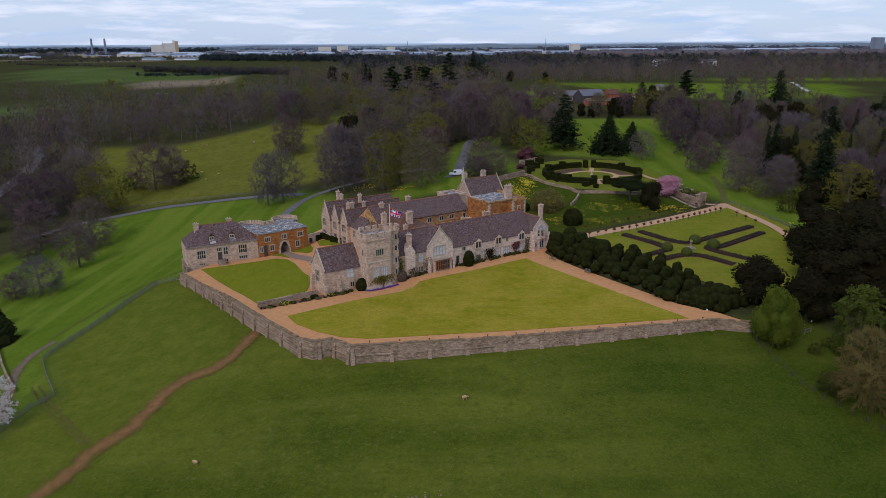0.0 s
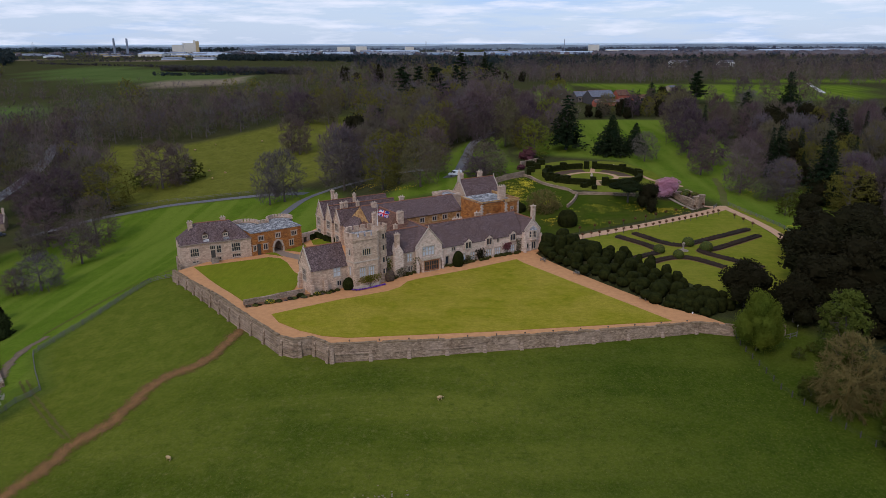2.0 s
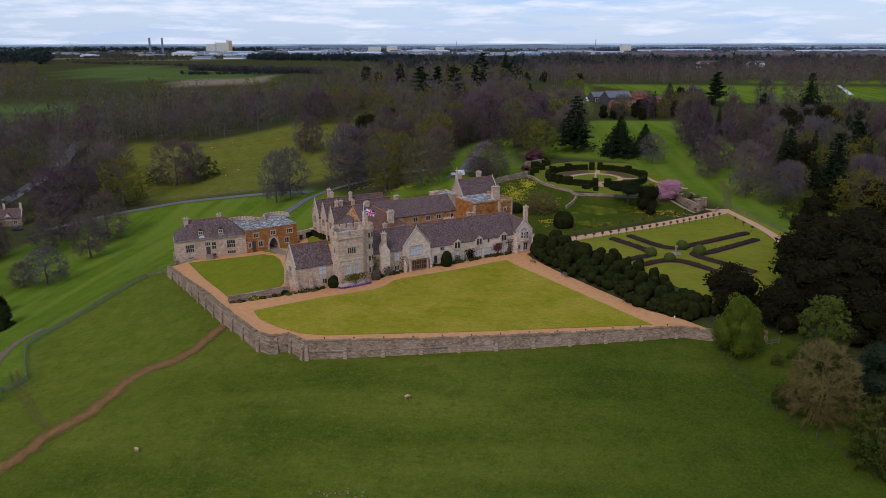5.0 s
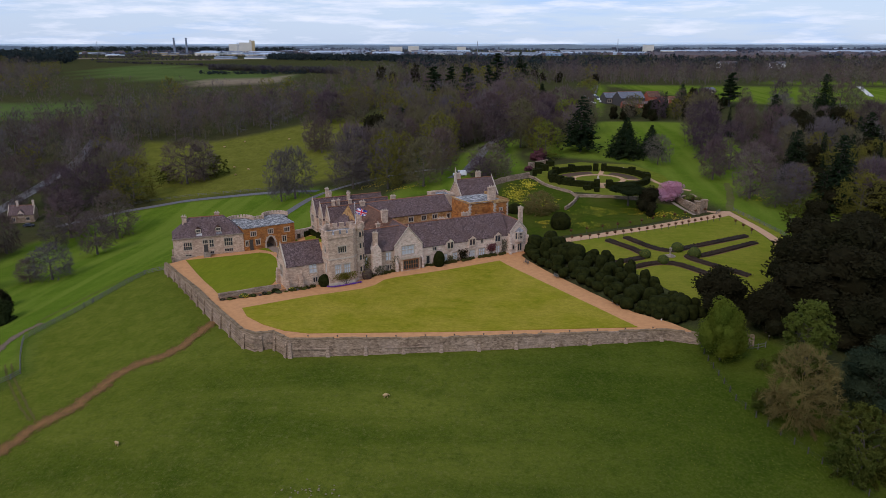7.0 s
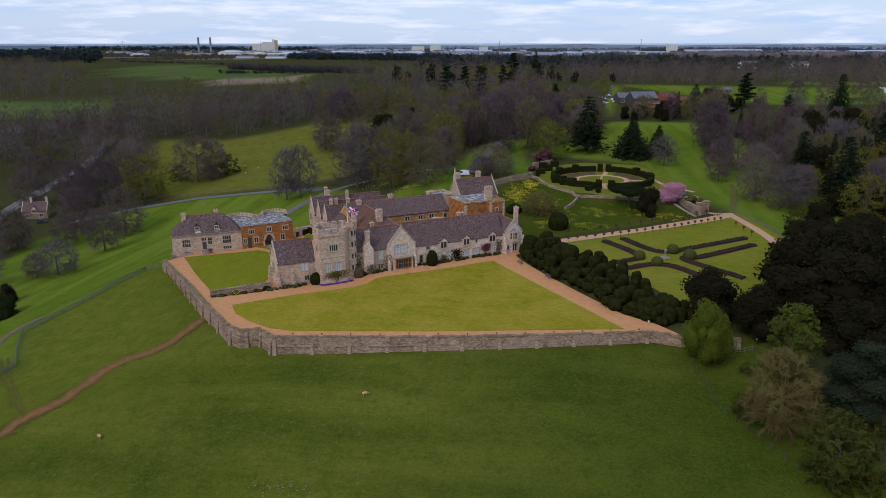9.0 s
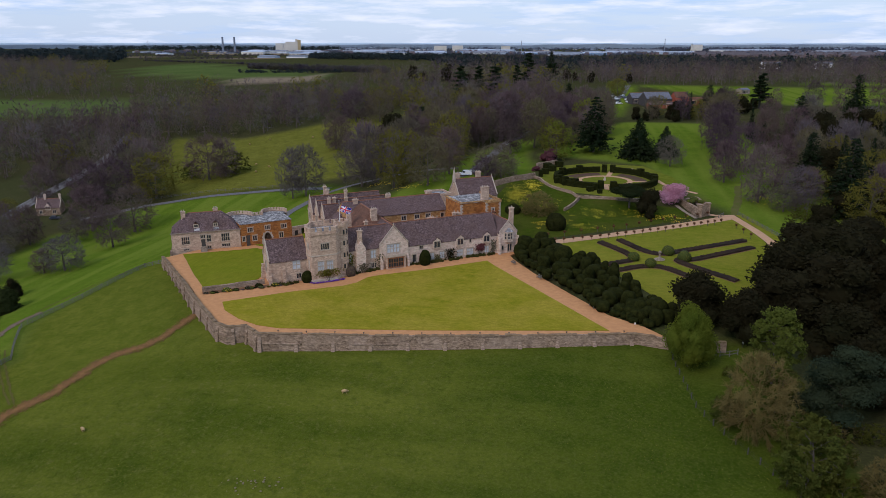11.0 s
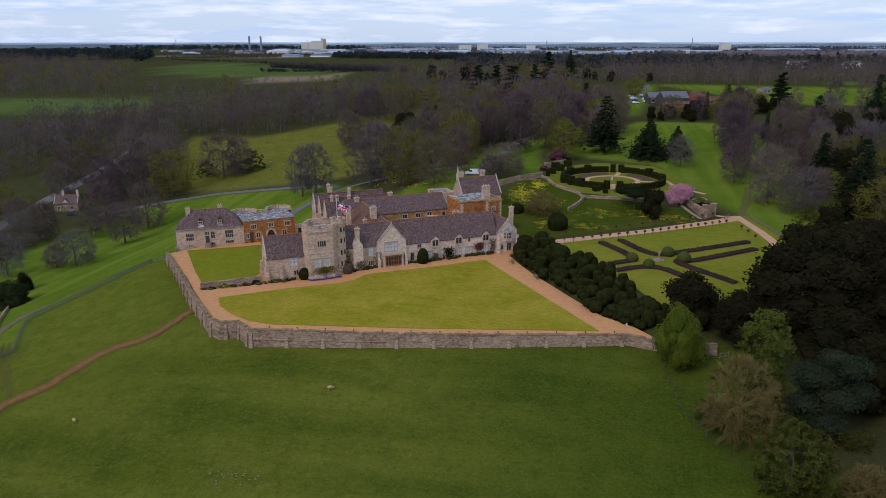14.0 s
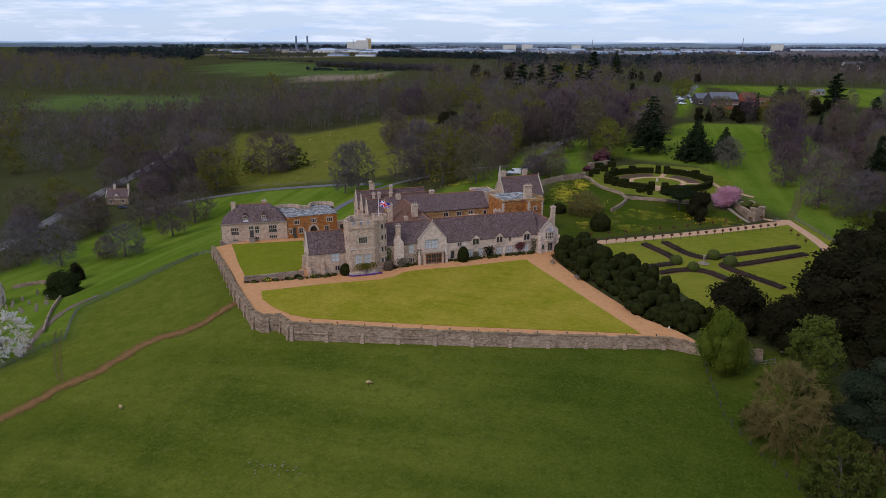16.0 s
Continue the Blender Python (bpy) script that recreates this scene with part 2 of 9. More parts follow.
WHITE_PAINT = plain("white_paint", (0.78, 0.78, 0.76), (0.66, 0.66, 0.64), 4.0, 0.5)
BROWN_WOOD = plain("brown_joinery", (0.26, 0.12, 0.06), (0.18, 0.08, 0.04), 4.0, 0.6)
DARK_WOOD = plain("dark_oak", (0.05, 0.045, 0.04), (0.09, 0.08, 0.07), 4.0, 0.7)
FENCE_WOOD = plain("grey_weathered_fence_wood", (0.17, 0.16, 0.145), (0.10, 0.095, 0.085), 5.0, 0.9)
GRAVEL = plain("ochre_gravel", (0.55, 0.275, 0.118), (0.42, 0.205, 0.088), 0.8, 0.95, 0.4)
GARDEN_GRAVEL = plain("pale_garden_gravel", (0.50, 0.305, 0.18), (0.40, 0.24, 0.14), 0.8, 0.95, 0.4)
ASPHALT = plain("grey_drive_asphalt", (0.150, 0.140, 0.138), (0.105, 0.098, 0.098), 1.0, 0.9)
EARTH = plain("bare_trodden_earth", (0.20, 0.10, 0.055), (0.13, 0.075, 0.04), 0.7, 0.95, 0.6)
LAWN = turf("terrace_lawn_turf", (0.190, 0.192, 0.012), (0.315, 0.260, 0.026), (0.410, 0.305, 0.048), (0.16, 0.6, 1, 20), 0.7)
COURT_LAWN = turf("court_lawn_turf", (0.135, 0.160, 0.012), (0.192, 0.202, 0.016), (0.200, 0.196, 0.020), (0.9, 0.12, 1, 34), 0.45)
ROSE_LAWN = turf("garden_lawn_turf", (0.128, 0.152, 0.014), (0.195, 0.196, 0.022), (0.225, 0.202, 0.030), (0.12, 0.8, 1, 5), 0.45)
BANK_TURF = turf("rough_bank_turf", (0.036, 0.062, 0.006), (0.066, 0.088, 0.010), (0.090, 0.088, 0.018), None, 0.75)
YEW = foliage("clipped_yew", (0.014, 0.019, 0.006), (0.036, 0.042, 0.013), 0.4)
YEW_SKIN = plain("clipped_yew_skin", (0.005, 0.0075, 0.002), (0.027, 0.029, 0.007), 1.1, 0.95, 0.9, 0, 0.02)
BOX_SKIN = plain("clipped_box_skin", (0.035, 0.048, 0.010), (0.062, 0.074, 0.016), 3.0, 0.95, 0.9, 0, 0.1)
DARK_EVERGREEN = foliage("dark_evergreen_leaves", (0.014, 0.017, 0.007), (0.031, 0.034, 0.013), 0.6, alt=(0.032, 0.026, 0.013))
CEDAR_GREEN = foliage("cedar_needles", (0.014, 0.027, 0.013), (0.030, 0.050, 0.022), 0.3)
BLUE_PINE = foliage("pine_needles", (0.026, 0.044, 0.026), (0.052, 0.074, 0.042), 0.4)
SPRING_GREEN = foliage("fresh_spring_leaves", (0.130, 0.165, 0.026), (0.200, 0.225, 0.042), 0.3)
OLIVE_GREEN = foliage("opening_olive_leaves", (0.150, 0.138, 0.020), (0.220, 0.192, 0.034), 0.6, alt=(0.140, 0.125, 0.030))
BUD_BROWN = bare_twigs("bare_budding_twigs", ((0.074, 0.048, 0.064), (0.130, 0.088, 0.100), (0.150, 0.136, 0.062), (0.112, 0.068, 0.078), (0.182, 0.136, 0.128), (0.078, 0.054, 0.056), (0.144, 0.098, 0.088)))
BUD_GREY = bare_twigs("bare_grey_twigs", ((0.112, 0.094, 0.102), (0.160, 0.138, 0.140), (0.136, 0.124, 0.074), (0.092, 0.070, 0.082), (0.178, 0.152, 0.160)))
TAN_TWIG = foliage("tan_lichened_twigs", (0.185, 0.142, 0.050), (0.275, 0.210, 0.080), 0.2, alt=(0.220, 0.172, 0.062))
NEAR_LEAF = foliage("dense_green_leaves", (0.085, 0.128, 0.014), (0.150, 0.190, 0.028), 0.2)
NEAR_OLIVE = foliage("thin_olive_leaves", (0.090, 0.122, 0.020), (0.150, 0.172, 0.036), 0.2, alt=(0.120, 0.140, 0.024))
BUSH_LEAF = foliage("dark_bush_leaves", (0.064, 0.084, 0.016), (0.112, 0.128, 0.028), 0.3)
BLOSSOM_PINK = foliage("pink_cherry_blossom", (0.48, 0.25, 0.36), (0.62, 0.38, 0.48), 0.2)
BLOSSOM_WHITE = foliage("white_blossom", (0.62, 0.60, 0.58), (0.78, 0.76, 0.72), 0.2)
RED_LEAF = foliage("dark_red_spring_leaves", (0.13, 0.055, 0.075), (0.18, 0.085, 0.10), 0.3)
BARK = plain("grey_brown_bark", (0.085, 0.070, 0.058), (0.13, 0.11, 0.09), 3.0, 0.95, 0.6)
DAFFODIL = foliage("daffodil_flowers", (0.75, 0.60, 0.04), (0.85, 0.72, 0.10), 0.1)
LAVENDER = foliage("dormant_lavender", (0.040, 0.034, 0.030), (0.085, 0.070, 0.058), 0.3)
PURPLE = foliage("purple_spring_flowers", (0.17, 0.06, 0.45), (0.25, 0.11, 0.55), 0.1)
CAR_WHITE = plain("white_car_paint", (0.75, 0.77, 0.80), (0.70, 0.72, 0.75), 1.0, 0.3, 0.0, 0, 0.5)
CAR_DARK = plain("dark_car_paint", (0.03, 0.04, 0.06), (0.04, 0.05, 0.07), 1.0, 0.3, 0.0, 0, 0.5)
RUBBER = plain("black_rubber", (0.02, 0.02, 0.02), (0.035, 0.035, 0.035), 5.0, 0.9)
WOOL = plain("sheep_wool", (0.50, 0.35, 0.17), (0.38, 0.26, 0.12), 6.0, 0.95, 0.8)

k = Nodes("park_ground")
big, mid, fine = k.noise(0.022, 4, 0.6), k.noise(0.16, 5, 0.65), k.noise(1.6, 6, 0.75)
past = k.mix(k.val(mid, 0.36, 0.66), (0.040, 0.062, 0.005), (0.063, 0.084, 0.008))
past = k.mix(k.val(big, 0.42, 0.62, 0, 0.8), past, (0.086, 0.104, 0.010))
past = k.mix(k.val(k.noise(1.0, 4, 0.6, stretch=(0.018, 0.075, 0.02, 24)), 0.40, 0.62, 0, 0.85), past, (0.122, 0.135, 0.018))
past = k.mix(k.val(k.noise(1.0, 4, 0.6, stretch=(0.05, 0.016, 0.02, -32)), 0.50, 0.66, 0, 0.4), past, (0.032, 0.055, 0.005))
past = k.mix(k.val(k.noise(0.5, 5, 0.7), 0.56, 0.72, 0, 0.6), past, (0.088, 0.092, 0.018))
past = k.mix(k.val(k.noise(0.9, 6, 0.75), 0.54, 0.70, 0, 0.65), past, (0.145, 0.142, 0.036))
past = k.mix(k.val(k.noise(0.28, 6, 0.8), 0.50, 0.66, 0, 0.55), past, (0.034, 0.056, 0.005))
past = k.mix(k.attr("dry"), past, k.mix(k.val(k.noise(0.3, 5, 0.7), 0.36, 0.66), (0.080, 0.104, 0.010), (0.125, 0.138, 0.018)))
# darker green: lush grass plus the right side's dimmer light, painted in
past = k.mix(k.attr("dim_lush"), past, k.mix(k.val(mid, 0.36, 0.66), (0.026, 0.048, 0.004), (0.046, 0.068, 0.006)))
mown = k.mix(k.val(mid, 0.36, 0.66), (0.078, 0.130, 0.010), (0.104, 0.156, 0.014))
mown = k.mix(k.val(k.noise(1.0, 1, 0.4, stretch=(0.16, 0.012, 0.01, -14)), 0.42, 0.58, 0, 0.75), mown, (0.140, 0.186, 0.022))
mead = k.mix(k.val(mid, 0.34, 0.66), (0.110, 0.114, 0.016), (0.155, 0.150, 0.026))
mead = k.mix(k.val(k.noise(0.45, 5, 0.7), 0.5, 0.7, 0, 0.6), mead, (0.060, 0.066, 0.016))
wood = k.mix(k.val(mid, 0.36, 0.66), (0.036, 0.036, 0.016), (0.056, 0.050, 0.024))
wood = k.mix(k.val(big, 0.4, 0.62, 0, 0.6), wood, (0.042, 0.052, 0.020))
tilled = k.mix(k.val(mid, 0.4, 0.6), (0.20, 0.15, 0.11), (0.25, 0.19, 0.14))
col = k.mix(k.attr("pasture"), wood, past)
col = k.mix(k.attr("mown"), col, mown)
col = k.mix(k.attr("crop"), col, k.mix(k.val(k.noise(0.02, 5, 0.65), 0.38, 0.64), (0.062, 0.096, 0.026), (0.088, 0.122, 0.036)))
col = k.mix(k.attr("meadow"), col, mead)
col = k.mix(k.attr("tilled"), col, tilled)
col = k.mix(k.val(fine, 0.38, 0.72, 0, 0.42), col, k.mix(0.7, col, (0.01, 0.015, 0.003)))
col = k.mix(k.val(k.noise(2.2, 6, 0.85), 0.46, 0.70, 0, 0.6), col, k.mix(0.5, col, (0.17, 0.165, 0.045)))
col = k.mix(k.val(k.noise(1.0, 6, 0.8, stretch=(0.5, 1.4, 1, 24)), 0.50, 0.70, 0, 0.5), col, k.mix(0.6, col, (0.02, 0.030, 0.004)))
GROUND = k.done(col, 1.0, k.mix(0.4, fine, mid), 0.5, 0.2, spec=0.0)

# ---- small builders ----
def mesh_of(name, bm, material, smooth=False):
    me = bpy.data.meshes.new(name)
    bm.to_mesh(me)
    bm.free()
    me.materials.append(material)
    if smooth:
        me.polygons.foreach_set("use_smooth", [True] * len(me.polygons))
    return me


def part(name, bm, material, parent, label="", smooth=False, at=None):
    ob = new(name, bm if isinstance(bm, bpy.types.Mesh) else mesh_of(name, bm, material, smooth))
    ob.parent = parent
    if at is not None:
        ob.matrix_basis = at
    if label:
        ob["label"] = label
    return ob


def thing(name, m, label, category, group="", kind=""):
    ob = new(name)
    ob.empty_display_size = 0.3
    ob.matrix_basis = m
    return tagged(ob, label, category, group, kind)


def solid(name, bm, material, label, category, m=None, kind="", group="", smooth=False):
    ob = new(name, mesh_of(name, bm, material, smooth))
    if m is not None:
        ob.matrix_basis = m
    return tagged(ob, label, category, group, kind)


def box(bm, x0, x1, y0, y1, z0, z1, m=None):
    v = [bm.verts.new((x, y, z)) for z in (z0, z1) for x, y in ((x0, y0), (x1, y0), (x1, y1), (x0, y1))]
    for f in ((3, 2, 1, 0), (4, 5, 6, 7), (0, 1, 5, 4), (1, 2, 6, 5), (2, 3, 7, 6), (3, 0, 4, 7)):
        bm.faces.new([v[i] for i in f])
    if m is not None:
        bmesh.ops.transform(bm, matrix=m, verts=v)
    return v


def frustum(bm, x, y, z0, z1, r0, r1, seg=8, turn=0.0, m=None):
    a = [bm.verts.new((x + r0 * math.cos(turn + 2 * math.pi * i / seg), y + r0 * math.sin(turn + 2 * math.pi * i / seg), z0)) for i in range(seg)]
    b = [bm.verts.new((x + r1 * math.cos(turn + 2 * math.pi * i / seg), y + r1 * math.sin(turn + 2 * math.pi * i / seg), z1)) for i in range(seg)]
    for i in range(seg):
        j = (i + 1) % seg
        bm.faces.new((a[i], a[j], b[j], b[i]))
    bm.faces.new(a[::-1])
    bm.faces.new(b)
    if m is not None:
        bmesh.ops.transform(bm, matrix=m, verts=a + b)
    return a + b


def lathe(bm, x, y, z, profile, seg=12):
    rings = [[bm.verts.new((x + r * math.cos(2 * math.pi * i / seg), y + r * math.sin(2 * math.pi * i / seg), z + h)) for i in range(seg)] for r, h in profile]
    for a, b in zip(rings, rings[1:]):
        for i in range(seg):
            j = (i + 1) % seg
            bm.faces.new((a[i], a[j], b[j], b[i]))
    bm.faces.new(rings[0][::-1])
    bm.faces.new(rings[-1])


def face(bm, pts, uvs=None):
    f = bm.faces.new([bm.verts.new(p) for p in pts])
    if uvs:
        lay = bm.loops.layers.uv.verify()
        for lp, uv in zip(f.loops, uvs):
            lp[lay].uv = uv
    return f


def slab(bm, pts, t=0.16):
    """A roof plane of thickness t. pts run along the eave, then up; the first edge gives the rows' direction."""
    p = [Vector(q) for q in pts]
    along = (p[1] - p[0]).normalized()
    n = along.cross(p[-1] - p[0]).normalized()
    up = n.cross(along)
    face(bm, p, [((q - p[0]).dot(along), (q - p[0]).dot(up)) for q in p])
    low = [q - n * t for q in p]
    face(bm, low[::-1])
    for i in range(len(p)):
        j = (i + 1) % len(p)
        face(bm, (p[i], low[i], low[j], p[j]))


def panel(bm, p0, p1, z0, z1, holes=(), deep=0.35):
    """A wall face from p0 to p1 (outside is to the right of that way), with openings (s0, s1, za, zb) and their reveals."""
    d = Vector((p1[0] - p0[0], p1[1] - p0[1], 0))
    length = d.length
    d.normalize()
    inw = Vector((-d.y, d.x, 0)) * deep
    at = lambda s, z, k=0: Vector((p0[0], p0[1], z)) + d * s + inw * k
    ss = sorted({0, length, *[h[0] for h in holes], *[h[1] for h in holes]})
    zs = sorted({z0, z1, *[h[2] for h in holes], *[h[3] for h in holes]})
    for a, b in zip(ss, ss[1:]):
        for c, e in zip(zs, zs[1:]):
            if not any(h[0] <= (a + b) / 2 <= h[1] and h[2] <= (c + e) / 2 <= h[3] for h in holes):
                face(bm, (at(a, c), at(b, c), at(b, e), at(a, e)))
    for a, b, c, e in holes:
        face(bm, (at(a, c), at(a, c, 1), at(b, c, 1), at(b, c)))
        face(bm, (at(a, e), at(b, e), at(b, e, 1), at(a, e, 1)))
        face(bm, (at(a, c), at(a, e), at(a, e, 1), at(a, c, 1)))
        face(bm, (at(b, c), at(b, c, 1), at(b, e, 1), at(b, e)))


def window(parent, p0, p1, hole, lights=2, rows=1, pale=False, wood=None, name="window", head=True):
    """A stone-framed window with mullions, set into an opening of the wall face p0-p1; its panes are parts."""
    a, b, c, e = hole
    way = math.atan2(p1[1] - p0[1], p1[0] - p0[0])
    m = Matrix.Translation((p0[0], p0[1], 0)) @ Matrix.Rotation(way, 4, "Z")
    bm = bmesh.new()
    t, q = 0.16, 0.10
    box(bm, a - t, a + 0.05, -0.05, 0.22, c - t, e + t)
    box(bm, b - 0.05, b + t, -0.05, 0.22, c - t, e + t)
    box(bm, a + 0.05, b - 0.05, -0.05, 0.22, e - 0.05, e + t)
    box(bm, a + 0.05, b - 0.05, -0.09, 0.22, c - t, c + 0.05)
    if head:
        box(bm, a - t - 0.1, b + t + 0.1, -0.13, 0, e + t, e + t + 0.1)
    for i in range(1, lights):
        s = a + (b - a) * i / lights
        box(bm, s - q / 2, s + q / 2, 0.0, 0.18, c + 0.05, e - 0.05)
    for i in range(1, rows):
        z = c + (e - c) * i / rows
        box(bm, a + 0.05, b - 0.05, 0.01, 0.17, z - q / 2, z + q / 2)
    w = part(name, bm, wood or DRESSED, parent, at=m)
    for i in range(lights):
        s0, s1 = a + (b - a) * i / lights, a + (b - a) * (i + 1) / lights
        bm = bmesh.new()
        box(bm, s0, s1, 0.13, 0.15, c, e)
        part("pane", bm, BLIND if pale else GLASS, w)
    return w


def inset(poly, d):
    """A convex-ish outline moved inward by d (outline anticlockwise)."""
    out = []
    n = len(poly)
    for i in range(n):
        a, b, c = Vector(poly[i - 1]), Vector(poly[i]), Vector(poly[(i + 1) % n])
        e, f = (b - a).normalized(), (c - b).normalized()
        bis = Vector((-e.y - f.y, e.x + f.x))
        bis = bis.normalized() * d / max(0.4, bis.normalized().dot(Vector((-e.y, e.x))))
        out.append((b.x + bis.x, b.y + bis.y))
    return out


def smooth_line(pts, step=1.5):
    """A Catmull-Rom line through the points, in equal-ish steps."""
    p = [Vector(q) for q in pts]
    p = [2 * p[0] - p[1], *p, 2 * p[-1] - p[-2]]
    out = []
    for a, b, c, d in zip(p, p[1:], p[2:], p[3:]):
        n = max(1, int((c - b).length / step))
        for i in range(n):
            t = i / n
            out.append(0.5 * (2 * b + (c - a) * t + (2 * a - 5 * b + 4 * c - d) * t * t + (3 * b - a - 3 * c + d) * t ** 3))
    return out + [p[-2]]


def ribbon(pts, width, zf, lift, step=1.5, ragged=0.0, cross=2, seed=0):
    """A path of that width laid on the ground along a smooth line."""
    rng = random.Random(seed)
    line = smooth_line(pts, step)
    bm = bmesh.new()
    rows = []
    for i, q in enumerate(line):
        d = (line[min(i + 1, len(line) - 1)] - line[max(i - 1, 0)]).normalized()
        n = Vector((-d.y, d.x))
        w0, w1 = (width / 2 * (1 + ragged * (1.4 * noise.noise(Vector((i * step * 0.5, side, seed))) + rng.uniform(-0.3, 0.3))) for side in (3.3, 8.7))
        row = []
        for j in range(cross + 1):
            s = -w0 + (w0 + w1) * j / cross
            x, y = q.x + n.x * s, q.y + n.y * s
            row.append(bm.verts.new((x, y, float(zf(x, y)) + lift)))
        rows.append(row)
    for a, b in zip(rows, rows[1:]):
        for j in range(cross):
            bm.faces.new((a[j + 1], a[j], b[j], b[j + 1]))
    bmesh.ops.recalc_face_normals(bm, faces=bm.faces)
    return bm


def drape(poly, zf, lift, cell=4.0, skirt=0.0):
    """An outline laid on the ground, cut into cells so that it follows it; skirt: the depth of its edge."""
    bm = bmesh.new()
    bm.faces.new([bm.verts.new((x, y, 0)) for x, y in poly])
    for axis in (0, 1):
        lo, hi = min(p[axis] for p in poly), max(p[axis] for p in poly)
        for i in range(1, int((hi - lo) / cell) + 1):
            co, no = Vector(), Vector()
            co[axis], no[axis] = lo + i * cell, 1
            bmesh.ops.bisect_plane(bm, geom=bm.verts[:] + bm.edges[:] + bm.faces[:], plane_co=co, plane_no=no)
    for v in bm.verts:
        v.co.z = float(zf(v.co.x, v.co.y)) + lift
    if skirt:
        rim = [e for e in bm.edges if e.is_boundary]
        new_edges = bmesh.ops.extrude_edge_only(bm, edges=rim)["geom"]
        for v in new_edges:
            if isinstance(v, bmesh.types.BMVert):
                v.co.z -= skirt
    bmesh.ops.recalc_face_normals(bm, faces=bm.faces)
    up = [f for f in bm.faces if abs(f.normal.z) > 0.5]
    if up and up[0].normal.z < 0:
        bmesh.ops.reverse_faces(bm, faces=bm.faces)
    return bm


# ---- the land: spot heights of slope, valley and plateau, joined by one smooth surface ----
NEAR = [(-17, 118, -3.4), (19, 122, -2.5), (52, 130, -1.8), (3, 108, -4.6), (49, 105, -5.2), (21, 95, -7.6), (-18, 86, -9.4),
        (-39, 96, -9.2), (0, 50, -17), (70, 55, -15), (-70, 60, -20), (-47, 144, -3.5), (-66, 170, -4.3), (-47, 122, -7.0),
        (-33, 128, -2.9), (52, 146, 0.7), (37, 170, 0.8), (-51, 113, -8.5), (-86, 138, -11.6), (-110, 167, -16.4), (-129, 214, -19.4), (0, -150, -35), (90, 105, -4.5),
        (-120, 60, -24), (140, 80, -8)]
PARK = [(-138, 254, -22.5), (-160, 324, -15), (-124, 373, -8.2), (-66, 282, -6.0), (-72, 360, -0.6), (-48, 200, -3.5), (5, 247, 7.6),
        (46, 260, 7.0), (40, 205, 2.6), (50, 234, 6.6), (75, 233, 5.6), (55, 216, 3.7), (28, 226, 4.5), (64, 175, 2.6), (91, 220, 3.4), (112, 307, 9.3), (94, 352, 12.6), (51, 322, 11.0), (123, 471, 18),
        (115, 180, 1.0), (150, 260, 3.0), (0, 165, -1.0), (-185, 280, -20), (-240, 200, -24), (20, 330, 9), (200, 150, 0)]
FAR = [(-90, 455, 6.5), (-280, 500, 3), (-164, 600, 20), (105, 778, 20), (179, 641, 19), (300, 450, 12), (-350, 350, -6), (-400, 900, 25),
       (0, 1000, 25), (500, 900, 24), (-900, 1000, 25), (1000, 900, 24), (0, 2000, 22), (-1500, 2200, 24), (1500, 2200, 22), (-2600, 1200, 28),
       (2600, 1200, 26), (0, 2900, 15), (0, 4400, 24), (-2600, 4400, 28), (2600, 4400, 26), (-600, -400, -40), (800, -400, -30)]
SPOTS = np.array(NEAR + PARK + FAR, float)
swell = lambda r: np.sqrt(r * r + 25.0)
count = len(SPOTS)
system = np.zeros((count + 3, count + 3))
system[:count, :count] = swell(np.hypot(SPOTS[:, None, 0] - SPOTS[None, :, 0], SPOTS[:, None, 1] - SPOTS[None, :, 1]))
system[:count, count] = system[count, :count] = 1
system[:count, count + 1] = system[count + 1, :count] = SPOTS[:, 0]
system[:count, count + 2] = system[count + 2, :count] = SPOTS[:, 1]
weights = np.linalg.solve(system, np.r_[SPOTS[:, 2], 0, 0, 0])


def land(x, y):
    """Height of the natural ground."""
    x, y = np.asarray(x, float), np.asarray(y, float)
    out = weights[count] + weights[count + 1] * x + weights[count + 2] * y
    for i in range(count):
        out = out + weights[i] * swell(np.hypot(x - SPOTS[i, 0], y - SPOTS[i, 1]))
    return out


def ramp01(v, lo, hi):
    t = np.clip((v - lo) / (hi - lo), 0, 1)
    return t * t * (3 - 2 * t)


TURN_UV = radians(34)                  # the castle's front runs at 34 degrees
CU, SU = math.cos(TURN_UV), math.sin(TURN_UV)
ORIGIN = (2.0, 166.0)


def uv(x, y):
    """Metres along the castle's front, and behind it."""
    dx, dy = x - ORIGIN[0], y - ORIGIN[1]
    return dx * CU + dy * SU, -dx * SU + dy * CU


def xy(u, v):
    return ORIGIN[0] + u * CU - v * SU, ORIGIN[1] + u * SU + v * CU


def terrace(x, y):
    """Height of the terrace: level before the front, falling to the west court."""
    u, v = uv(x, y)
    return 0.5 * ramp01(v, -8, -1) * ramp01(u, -22, -8) * ramp01(u, -40, -10) - 1.9 * ramp01(v, 4, 36) * ramp01(u, -6, -26)


